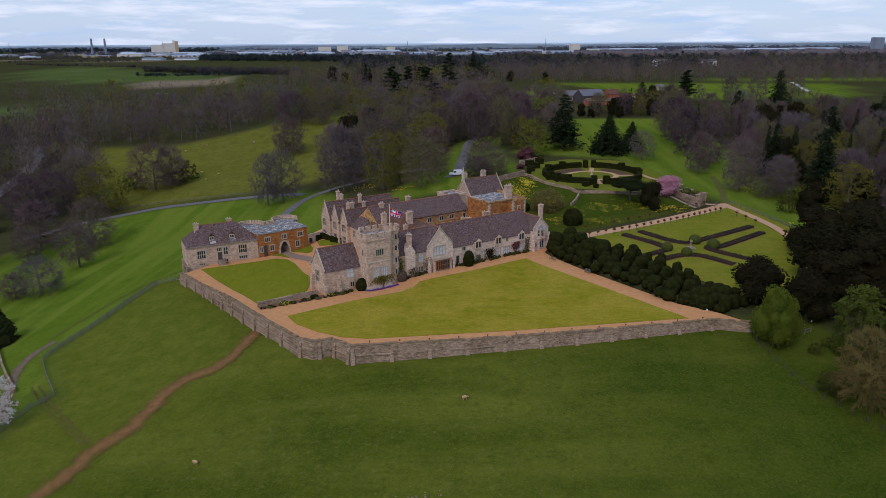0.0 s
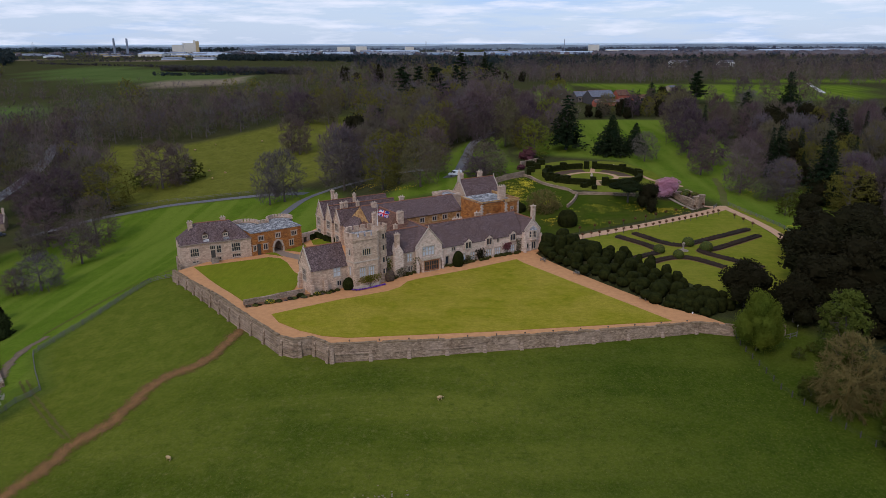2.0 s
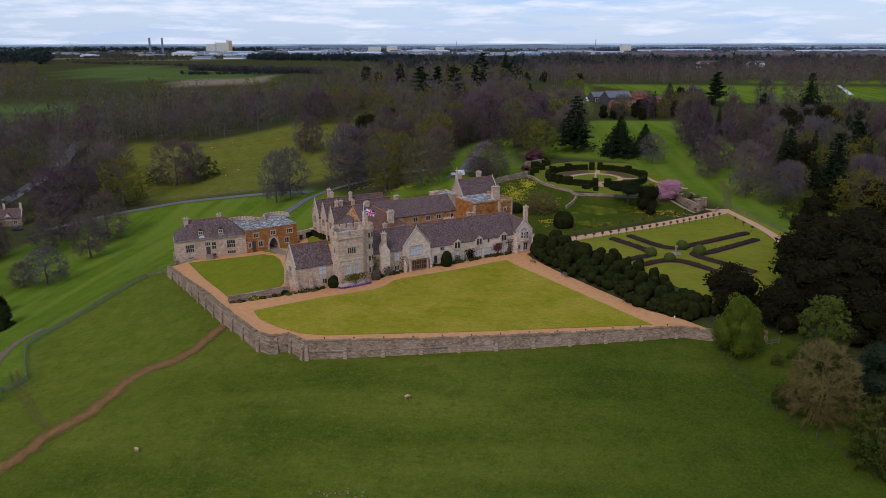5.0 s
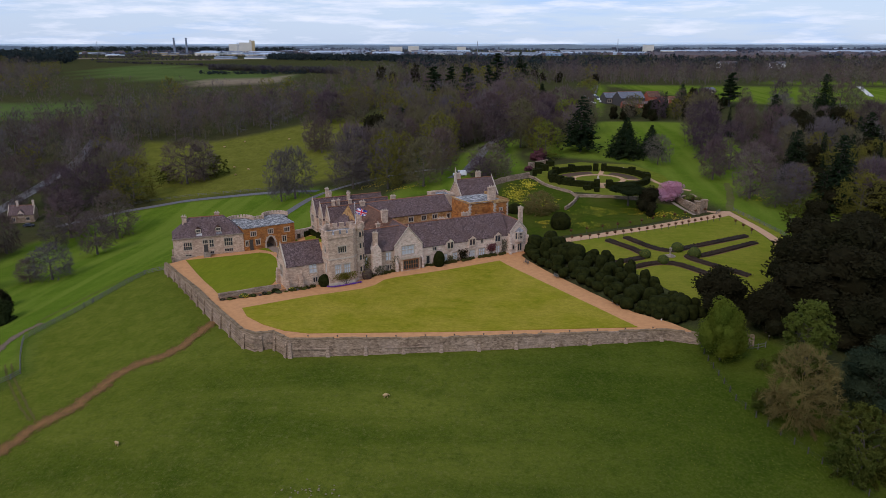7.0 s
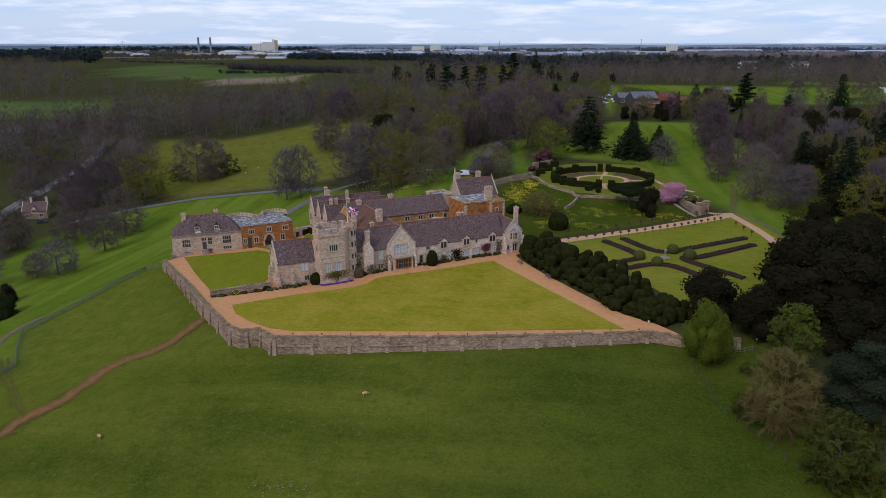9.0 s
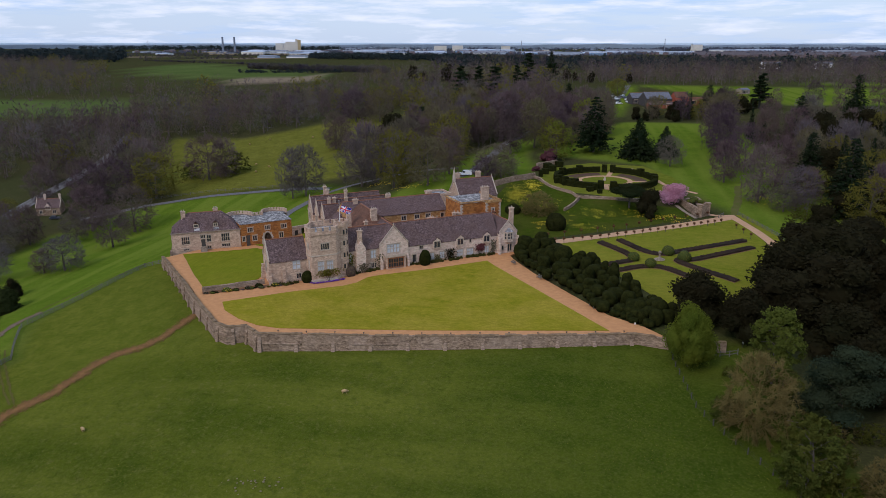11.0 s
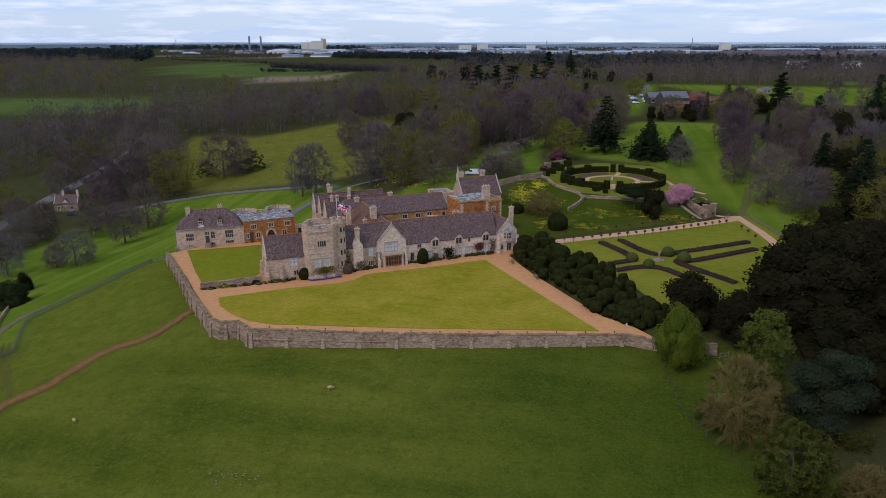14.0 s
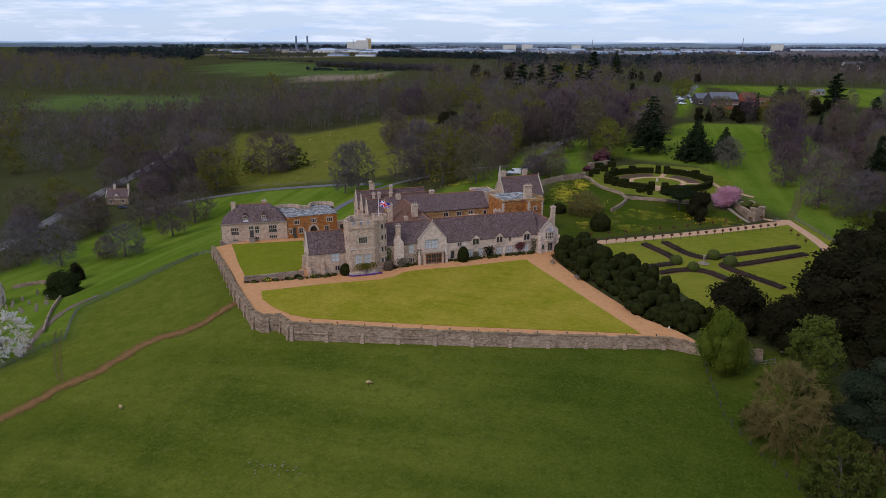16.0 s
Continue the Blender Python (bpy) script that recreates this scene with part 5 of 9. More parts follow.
gwins = [(2.0, 3.5, 2.1, 3.3, 3, 1), (7.0, 8.4, 2.2, 3.4, 3, 1), (11.7, 13.3, 2.1, 3.3, 3, 1), (3.3, 4.5, -0.6, 0.9, 2, 1), (11.0, 12.2, -0.7, 0.9, 2, 1), (0.4, 1.2, -0.5, 0.9, 2, 1)]
bm = bmesh.new()
panel(bm, (0, 0), (14.8, 0), -4, 4.4, [(6.3, 8.9, -4, 1.35)] + [w[:4] for w in gwins], 0.5)
panel(bm, (14.8, 0), (14.8, 7.5), -5, 4.4)
panel(bm, (14.8, 7.5), (0, 7.5), -5, 4.4, [(5.9, 8.5, -5, 1.35)], 0.5)
panel(bm, (0, 7.5), (0, 0), -5, 4.4)
part("wall", bm, IRONSTONE, gatehouse)
for w in gwins:
    window(gatehouse, (0, 0), (14.8, 0), w[:4], w[4], w[5], False)
bm = bmesh.new()
pts = []
for i in range(13):                      # pointed arch, two centres
    t = i / 12
    pts.append((6.3 + 2.6 * t, 1.35 - 1.9 * abs(2 * t - 1) ** 2.2))
for (sa, za), (sb, zb) in zip(pts, pts[1:]):
    oa, ob_ = (sa + (sa - 7.6) * 0.32, za + 0.42), (sb + (sb - 7.6) * 0.32, zb + 0.42)
    face(bm, ((sa, -0.14, za), (sb, -0.14, zb), (ob_[0], -0.14, ob_[1]), (oa[0], -0.14, oa[1])))
    face(bm, ((oa[0], -0.14, oa[1]), (ob_[0], -0.14, ob_[1]), (ob_[0], 0.02, ob_[1]), (oa[0], 0.02, oa[1])))
    face(bm, ((sa, -0.14, za), (sa, 0.5, za), (sb, 0.5, zb), (sb, -0.14, zb)))
    face(bm, ((sa, -0.1, za), (sb, -0.1, zb), (sb, -0.1, 1.36), (sa, -0.1, 1.36)))
for s0, s1 in ((5.85, 6.3), (8.9, 9.35)):
    box(bm, s0, s1, -0.14, 0.4, -4, -0.5)
part("archway", bm, DRESSED, gatehouse, "pale pointed stone arch")
bm = bmesh.new()
box(bm, 1.5, 2.5, -0.08, 0.0, -2.4, 1.2)
part("door", bm, DARK_WOOD, gatehouse)
bm = bmesh.new()
for s in (6.3, 8.9):
    face(bm, ((s, 0.5, -5), (s, 7.0, -5), (s, 7.0, 1.35), (s, 0.5, 1.35)))
face(bm, ((6.3, 0.5, 1.35), (8.9, 0.5, 1.35), (8.9, 7.0, 1.35), (6.3, 7.0, 1.35)))
part("passage", bm, LIMESTONE, gatehouse)
bm = bmesh.new()
box(bm, -0.1, 14.9, -0.1, 9.2, 4.4, 4.55)
part("lead_roof", bm, LEAD, gatehouse, "blotchy blue-grey lead roof")
for i in range(10):
    bm = bmesh.new()
    box(bm, 0.6 + i * 1.5, 0.68 + i * 1.5, 0.2, 8.6, 4.55, 4.63)
    part("lead_roll", bm, LEAD, gatehouse)
for s, r in ((1.8, 3.7), (12.2, 3.7)):
    bm = bmesh.new()
    seg = 14
    ring_p = [(s + r * math.cos(math.pi * (i / seg) * 1.1 - 0.05 * math.pi), 8.8 + r * math.sin(math.pi * (i / seg) * 1.1 - 0.05 * math.pi)) for i in range(seg + 1)]
    for i, (a, b) in enumerate(zip(ring_p, ring_p[1:])):
        panel(bm, a, b, -6, 4.8)
        mid_, way = ((a[0] + b[0]) / 2, (a[1] + b[1]) / 2), math.atan2(b[1] - a[1], b[0] - a[0])
        span = math.hypot(b[0] - a[0], b[1] - a[1]) / 2 + 0.04
        at_ = Matrix.Translation((mid_[0], mid_[1], 0)) @ Matrix.Rotation(way, 4, "Z")
        box(bm, -span, span, -0.2, 0.22, 4.7, 5.0, at_)
        box(bm, -span * 0.68, span * 0.68, -0.2, 0.22, 5.0, 5.75, at_)
    drum = part("drum_tower", bm, LIMESTONE, gatehouse, "round battlemented drum tower")
    bm = bmesh.new()
    face(bm, [(x, y, 4.60) for x, y in ring_p])
    part("drum_roof", bm, LEAD, drum, "blotchy pale lead roof")
bm = bmesh.new()
battlements(bm, (8.5, 9.2), (5.5, 9.2), 4.5, 0.4, 0.8, 0.3, 0.5, 0.4)
part("rear_parapet", bm, LIMESTONE, gatehouse)
link = thing("curtain_wall", GATE, "pale stone wall with a small arched doorway", "wall")
bm = bmesh.new()
panel(bm, (14.8, 1.5), (24.5, 3.0), -4, 1.6, [(1.3, 2.5, -4, 0.4)], 0.5)
panel(bm, (24.5, 3.6), (14.8, 2.1), -4, 1.6, [(7.2, 8.4, -4, 0.4)], 0.1)
face(bm, ((14.8, 1.5, 1.6), (24.5, 3.0, 1.6), (24.5, 3.6, 1.6), (14.8, 2.1, 1.6)))
part("wall", bm, PALE_STONE, link)
bm = bmesh.new()
box(bm, 1.5, 2.5, 0.3, 0.4, -4, 0.35, Matrix.Translation((14.8, 1.5, 0)) @ Matrix.Rotation(math.atan2(1.5, 9.7), 4, "Z"))
part("doorway", bm, DARK_WOOD, link)

# ---- trees: grown by small rules, each kind a few moulds that its trees share ----
class Soup:
    """Collects triangles and quads for one mesh."""
    def __init__(self):
        self.v, self.f = [], []

    def add(self, pts, faces):
        o = len(self.v)
        self.v += [tuple(p) for p in pts]
        self.f += [tuple(o + i for i in f) for f in faces]

    def tube(self, a, b, r0, r1, seg=5):
        d = (b - a).normalized()
        s = d.orthogonal().normalized()
        t = d.cross(s)
        ring_ = lambda c, r: [c + (s * math.cos(2 * math.pi * i / seg) + t * math.sin(2 * math.pi * i / seg)) * r for i in range(seg)]
        self.add(ring_(a, r0) + ring_(b, r1), [(i, (i + 1) % seg, seg + (i + 1) % seg, seg + i) for i in range(seg)])

    def sliver(self, rng, a, d, length, w, out=None):
        p = d.cross(Vector((rng.gauss(0, 1), rng.gauss(0, 1), rng.gauss(0, 1))) * (0.35 if out else 1) + (out or Vector())).normalized() * w / 2
        self.add((a - p, a + p, a + d * length), ((0, 1, 2),))

    def card(self, rng, c, n, size, ratio=0.7):
        u = n.cross(Vector((rng.gauss(0, 1), rng.gauss(0, 1), rng.gauss(0, 1)))).normalized()
        w = n.cross(u).normalized()
        u, w = u * size * rng.uniform(0.6, 1.2), w * size * ratio * rng.uniform(0.6, 1.2)
        self.add((c - u, c + w * 0.9, c + u, c - w), ((0, 1, 2, 3),))

    def mesh(self, name, material, smooth=False):
        me = bpy.data.meshes.new(name)
        me.from_pydata(self.v, [], self.f)
        me.materials.append(material)
        if smooth:
            me.polygons.foreach_set("use_smooth", [True] * len(me.polygons))
        return me


def rand_dir(rng):
    z, a = rng.uniform(-1, 1), rng.uniform(0, 2 * math.pi)
    s = math.sqrt(1 - z * z)
    return Vector((s * math.cos(a), s * math.sin(a), z))


def branchy(seed, h=18.0, spread=6.5, limbs=11, subs=8, twigs=15, w=0.19, clear=0.18, leaf=0, leaf_size=0.3, rise=0.55, puff=0.0):
    """A broadleaved tree: trunk, curving limbs, boughs and fine twigs, with or without opening leaves."""
    rng = random.Random(seed)
    wood, fine = Soup(), Soup()
    pts = [Vector((0, 0, -0.8))]
    for i in range(1, 6):
        pts.append(Vector((rng.uniform(-0.25, 0.25) * i * 0.5, rng.uniform(-0.25, 0.25) * i * 0.5, h * 0.82 * i / 5)))
    r = h * 0.021
    for i in range(5):
        wood.tube(pts[i], pts[i + 1], r * (1.25 if i == 0 else 1 - 0.19 * i), r * (1 - 0.19 * (i + 1)) + 0.02, 6)
    stem = lambda t: pts[min(4, int(t * 5))].lerp(pts[min(4, int(t * 5)) + 1], t * 5 - min(4, int(t * 5)))
    ends, arms = [], []
    for i in range(limbs):
        t = clear + (0.96 - clear) * (i + rng.random()) / limbs
        a0 = i * 2.4 + rng.uniform(-0.5, 0.5)
        reach = spread * (1 - ((t - 0.5) / 0.75) ** 2) ** 0.5 * rng.uniform(0.6, 0.95)
        base = stem(t)
        mid = base + Vector((math.cos(a0), math.sin(a0), rise + 0.3)) * reach * 0.5
        tip = base + Vector((math.cos(a0 + rng.uniform(-0.3, 0.3)), math.sin(a0 + rng.uniform(-0.3, 0.3)), rise * 0.75)) * reach
        tip.z = min(tip.z, h * 0.95)
        wood.tube(base, mid, r * 0.42 * (1.15 - t), r * 0.26 * (1.1 - t) + 0.02, 4)
        wood.tube(mid, tip, r * 0.26 * (1.1 - t) + 0.02, 0.02, 4)
        arms += [base.lerp(mid, 0.6), mid, mid.lerp(tip, 0.5), tip]
    arms.append(stem(0.99))
    # boughs reach from the limbs to all parts of a rounded, uneven crown
    low = h * clear * 0.55
    for j in range(limbs * subs):
        zz, a0 = rng.uniform(-1, 1), rng.uniform(0, 2 * math.pi)
        wide = math.sqrt(max(0.02, 1 - zz ** 2.3)) if zz > 0 else 1 - 0.28 * zz * zz
        q = rng.uniform(0.25, 1.0) ** 0.5
        d = Vector((math.cos(a0), math.sin(a0), zz))
        wob = 1 + 0.30 * noise.noise(d * 1.7 + Vector((seed * 1.3, 0, 0)))
        goal = Vector((d.x * spread * q * wob * wide, d.y * spread * q * wob * wide, (low + h) / 2 + zz * (h - low) / 2 * (0.9 + 0.1 * wob)))
        near = min(arms, key=lambda m_: (m_ - goal).length + 0.4 * max(0, m_.z - goal.z))
        way = goal - near
        length = max(0.9, way.length)
        way.normalize()
        fine.sliver(rng, near, way, length, w * 1.5)
        reach = min(length, 0.15 * h)
        ends.append((goal - way * reach * 0.75, (way + rand_dir(rng) * 0.35).normalized(), reach))
    for p, d, length in ends:
        for q in range(twigs):
            s = rng.uniform(0.15, 1.05)
            e = (d * 0.6 + Vector((p.x, p.y, (p.z - h * 0.3) * 0.7)).normalized() * 0.5 + rand_dir(rng) * 0.9).normalized()
            o = p + d * length * s
            out = Vector((o.x, o.y, (o.z - h * 0.42) * 1.2)).normalized()
            if leaf:
                c = o + e * rng.uniform(0.1, 0.75) * length * 0.5
                if q % leaf == 0:
                    fine.sliver(rng, o, e, length * rng.uniform(0.3, 0.7), w * 0.9)
                else:
                    fine.card(rng, c, (out * 1.1 + rand_dir(rng)).normalized(), leaf_size)
            else:
                if q % 3 and puff:
                    up_ = (e * 0.7 + rand_dir(rng) * 0.35 + Vector((0, 0, 0.65))).normalized()
                    fine.sliver(rng, o + rand_dir(rng) * rng.uniform(0, 0.9), up_, rng.uniform(2.6, 4.6) * puff, rng.uniform(0.25, 0.38) * puff, out)
                else:
                    fine.sliver(rng, o, e, length * rng.uniform(0.3, 0.7), w, out)
    return wood, fine


def lumpy(rng, s, c, rx, ry, rz, n=2, amp=0.18, freq=1.3):
    """A rounded, uneven mass: a ball pushed in and out by noise."""
    bm = bmesh.new()
    bmesh.ops.create_icosphere(bm, subdivisions=n, radius=1.0)
    off = Vector((rng.uniform(0, 90), rng.uniform(0, 90), rng.uniform(0, 90)))
    for v in bm.verts:
        k_ = 1 + amp * noise.noise(v.co * freq + off) + amp * 0.5 * noise.noise(v.co * freq * 2.7 + off)
        v.co = Vector((v.co.x * rx * k_, v.co.y * ry * k_, v.co.z * rz * k_)) + c
    s.add([v.co.copy() for v in bm.verts], [tuple(v.index for v in f.verts) for f in bm.faces])
    bm.free()


def leafy(seed, lobes, cards, size, inner=0.72, trunk=0.0, trunk_h=0.0, flat=0.0, detail=2, reach=(0.72, 1.05)):
    """A dense crown: an uneven dark heart under many small leaf sprays. lobes: (x, y, z, rx, ry, rz)."""
    rng = random.Random(seed)
    wood, fine = Soup(), Soup()
    if trunk:
        wood.tube(Vector((0, 0, -0.8)), Vector((0, 0, trunk_h * 0.5)), trunk, trunk * 0.8, 7)
        wood.tube(Vector((0, 0, trunk_h * 0.5)), Vector((0.1, 0, trunk_h)), trunk * 0.8, trunk * 0.5, 7)
        for x, y, z, rx, ry, rz in lobes:
            wood.tube(Vector((0, 0, trunk_h * 0.55)), Vector((x * 0.8, y * 0.8, z - rz * 0.3)), trunk * 0.35, 0.04, 4)
    area = [rx * ry + ry * rz + rx * rz for *_, rx, ry, rz in lobes]
    for x, y, z, rx, ry, rz in lobes:
        lumpy(rng, fine, Vector((x, y, z)), rx * inner, ry * inner, rz * inner, detail, 0.25)
    for x, y, z, rx, ry, rz in rng.choices(lobes, area, k=cards):
        d = rand_dir(rng)
        if d.z < -0.5 and rng.random() < 0.6:
            d.z = -d.z
        q = rng.uniform(*reach)
        c = Vector((x + d.x * rx * q, y + d.y * ry * q, z + d.z * rz * q))
        n_ = (d * 0.7 + rand_dir(rng)).normalized()
        if flat:
            n_ = n_.lerp(Vector((0, 0, 1)), flat).normalized()
        fine.card(rng, c, n_, size)
    return wood, fine


def conifer(seed, h, spread, tiers, per, droop=0.25, start=0.12, power=0.9, cards=9, size=0.55):
    """A layered conifer: whorls of boughs, each a spray of flat needle fans."""
    rng = random.Random(seed)
    wood, fine = Soup(), Soup()
    wood.tube(Vector((0, 0, -0.8)), Vector((0, 0, h * 0.6)), h * 0.018, h * 0.009, 6)
    wood.tube(Vector((0, 0, h * 0.6)), Vector((0, 0, h)), h * 0.009, 0.02, 5)
    for i in range(tiers):
        t = start + (0.98 - start) * i / (tiers - 1)
        reach = spread * (1 - t) ** power * rng.uniform(0.85, 1.1) + 0.25
        for j in range(max(3, int(per * (1.15 - t)))):
            a = j * 2 * math.pi / max(3, int(per * (1.15 - t))) + i * 1.1 + rng.uniform(-0.35, 0.35)
            length = reach * rng.uniform(0.65, 1.1)
            base = Vector((0, 0, h * t))
            d = Vector((math.cos(a), math.sin(a), 0))
            tip = base + d * length + Vector((0, 0, -droop * length + 0.12 * length))
            wood.tube(base, tip, 0.05, 0.015, 3)
            for q in range(cards):
                s = rng.uniform(0.2, 1.05)
                c = base.lerp(tip, s) + Vector((rng.gauss(0, 0.28), rng.gauss(0, 0.28), rng.gauss(0, 0.24))) * (0.5 + length * 0.18)
                n_ = (Vector((0, 0, 1)) + d * 0.5 + rand_dir(rng) * 0.9).normalized()
                fine.card(rng, c, n_, size * (0.6 + 0.5 * (1 - t)), 0.6)
    return wood, fine


def plates(seed, h, spread, layers, cards, size=0.5):
    """A cedar: a stout trunk with broad flat plates of foliage at uneven heights."""
    rng = random.Random(seed)
    wood, fine = Soup(), Soup()
    wood.tube(Vector((0, 0, -0.8)), Vector((0, 0, h * 0.55)), h * 0.035, h * 0.022, 7)
    wood.tube(Vector((0, 0, h * 0.55)), Vector((0.2, 0, h * 0.95)), h * 0.022, 0.05, 6)
    for i in range(layers):
        t = 0.22 + 0.76 * i / layers
        a = i * 2.4 + rng.uniform(-0.4, 0.4)
        off = spread * (1 - 0.75 * t) * rng.uniform(0.35, 0.75)
        c = Vector((math.cos(a) * off, math.sin(a) * off, h * t + 0.6))
        rx = spread * (1.05 - 0.8 * t) * rng.uniform(0.5, 0.75)
        wood.tube(Vector((0, 0, h * t - 0.8)), c, 0.14, 0.04, 4)
        lumpy(rng, fine, c, rx * 0.85, rx * 0.85, 0.45, 2, 0.3)
        for q in range(cards):
            d = rand_dir(rng)
            p = c + Vector((d.x * rx, d.y * rx, d.z * 0.6))
            fine.card(rng, p, (Vector((0, 0, 1)) + rand_dir(rng) * 0.6).normalized(), size, 0.6)
    return wood, fine


def mould(name, grown, leaf_mat, wood_mat=None):
    wood, fine = grown
    return (wood.mesh("trunk", wood_mat or BARK) if wood.v else None), fine.mesh("crown", leaf_mat), (wood, fine)


BROWN = [mould("brown", branchy(11 + i, 18, 6.4 + 0.5 * i, 13, 46, 11, 0.09, (0.18, 0.1, 0.22, 0.14)[i]), BUD_BROWN) for i in range(4)]
WOOD_BROWN = [mould("brown", branchy(21 + i, 18, 6.2 + 0.6 * i, 12, 28, 8, 0.115, (0.14, 0.08, 0.18)[i], puff=0.5), BUD_BROWN) for i in range(3)]
WOOD_GREY = [mould("grey", branchy(25 + i, 17, 6.6 + 0.6 * i, 12, 28, 8, 0.115, 0.1, puff=0.46), BUD_GREY) for i in range(2)]
GREY = [mould("grey", branchy(31 + i, 17, 7.0 + 0.6 * i, 13, 44, 11, 0.085), BUD_GREY) for i in range(3)]
OLIVE = [mould("olive", branchy(51 + i, 18, 7.2, 12, 24, 10, clear=0.1, leaf=5, leaf_size=0.29), OLIVE_GREEN) for i in range(2)]
WILLOWY = [mould("green", branchy(61 + i, 16, 6.2, 12, 18, 14, clear=0.1, leaf=6, leaf_size=0.27), SPRING_GREEN) for i in range(2)]
rl = random.Random(5)


def lobes_of(seed, n, w, h, z0, jag=0.35):
    r_ = random.Random(seed)
    out = [(0, 0, z0 + h * 0.5, w * 0.36, w * 0.36, h * 0.48)]
    for i in range(n):
        a, t = i * 2.4 + r_.uniform(-0.4, 0.4), r_.random()
        rr = w * 0.5 * r_.uniform(0.45, 0.72) * (1.1 - 0.55 * t)
        k_ = r_.uniform(0.22, 0.34) * w * (1 - 0.3 * t)
        out.append((math.cos(a) * rr, math.sin(a) * rr, z0 + h * (0.16 + 0.66 * t), k_, k_, k_ * r_.uniform(0.8, 1.1) * min(1.3, h / w)))
    return out


DARK = [mould("dark", leafy(71 + i, lobes_of(71 + i, 11, 10, 13, 0.3), 1700, 0.40, 0.78, 0.35, 5), DARK_EVERGREEN) for i in range(3)]
GROVE = [mould("grove", leafy(75 + i, lobes_of(75 + i, 16, 10, 13, 0.3), 3600, 0.31, 0.80, 0.35, 5, detail=1, reach=(0.78, 1.0)), DARK_EVERGREEN) for i in range(3)]
DARK_CONE = [mould("dark cone", conifer(81 + i, 20, 3.6, 30, 11, 0.4, 0.05, 0.7, 16, 0.46), CEDAR_GREEN) for i in range(2)]
CEDAR = [mould("cedar", plates(91 + i, 17, 8.0, 15, 75, 0.55), CEDAR_GREEN) for i in range(2)]
FIR = [mould("fir", conifer(95, 22, 6.6, 17, 10, 0.48, 0.17, 0.60, 34, 0.62), CEDAR_GREEN)]
SPRUCE = [mould("spruce", conifer(96, 15.5, 9.4, 20, 14, 0.16, 0.04, 0.85, 30, 0.62), CEDAR_GREEN)]
NEAR_GREEN = [mould("leafy", leafy(101, lobes_of(101, 26, 9.2, 11.6, 0.6), 14000, 0.20, 0.70, 0.2, 4, reach=(0.74, 1.02)), NEAR_LEAF)]
NEAR_GREEN2 = [mould("leafy", branchy(103, 12.6, 4.3, 15, 18, 40, 0.05, 0.06, leaf=9, leaf_size=0.24), NEAR_OLIVE)]
NEAR_TAN = [mould("tan", branchy(107, 13.0, 5.8, 18, 20, 34, 0.085, 0.05, rise=0.75), TAN_TWIG, TAN_TWIG)]
NEAR_PINE = [mould("pine", leafy(109, [(1.0, -1.5, 9.5, 3.4, 3.2, 1.6), (-2.2, 0.5, 8.3, 2.8, 2.8, 1.3), (2.8, 1.8, 7.6, 3.0, 3.0, 1.4), (0, 2.4, 11.3, 2.8, 2.6, 1.5), (3.6, -2.0, 6.0, 2.6, 2.4, 1.2),
                                            (-0.8, -3.0, 7.0, 2.4, 2.2, 1.0), (0.8, 0, 12.4, 2.0, 2.0, 1.1), (-3.2, 2.2, 5.6, 2.0, 2.2, 0.9), (2.2, -3.6, 4.2, 2.4, 2.2, 1.1), (4.2, 1.0, 4.4, 2.2, 2.4, 1.1), (-2.6, -2.4, 4.4, 2.2, 2.0, 1.0), (0.4, 3.8, 8.4, 2.2, 2.0, 1.1), (-1.6, 1.0, 10.2, 2.0, 1.8, 1.0)], 9000, 0.19, 0.66, 0.3, 10.5, 0.3), BLUE_PINE,
                   plain("red_pine_bark", (0.13, 0.085, 0.065), (0.09, 0.065, 0.05), 3))]
NEAR_BUSH = [mould("bush", branchy(113, 9.5, 5.0, 15, 20, 34, 0.06, 0.03, leaf=6, leaf_size=0.22, rise=0.6), BUSH_LEAF)]
SCRUB = [mould("scrub", branchy(131, 9.5, 5.0, 9, 10, 13, 0.2, 0.02, leaf=3, leaf_size=0.42, rise=0.6), BUSH_LEAF)]
SCRUB_TAN = [mould("bramble", branchy(133, 9.5, 5.0, 9, 10, 13, 0.3, 0.02, rise=0.6), TAN_TWIG)]
PINK = [mould("cherry", leafy(117, lobes_of(117, 12, 9.5, 5.6, 0.9), 4200, 0.20, 0.55, 0.22, 3), BLOSSOM_PINK)]
WHITE = [mould("blossom", branchy(119, 9.5, 5.6, 14, 20, 26, 0.05, 0.12, leaf=6, leaf_size=0.19), BLOSSOM_WHITE)]
ROUND_BUSH = [mould("shrub", leafy(121 + i, lobes_of(121 + i, 9, 6, 5, -0.6), 2200, 0.22, 0.85), m_) for i, m_ in enumerate((DARK_EVERGREEN, OLIVE_GREEN, RED_LEAF))]
HOLLY = [mould("holly", leafy(141, lobes_of(141, 12, 8.5, 5.6, -0.8), 5200, 0.22, 0.80), foliage("holly_leaves", (0.026, 0.036, 0.011), (0.052, 0.064, 0.020), 0.1, alt=(0.036, 0.046, 0.014)))]
UMBRELLA_GREEN = foliage("umbrella_pine_needles", (0.014, 0.024, 0.009), (0.034, 0.044, 0.016), 0.0)
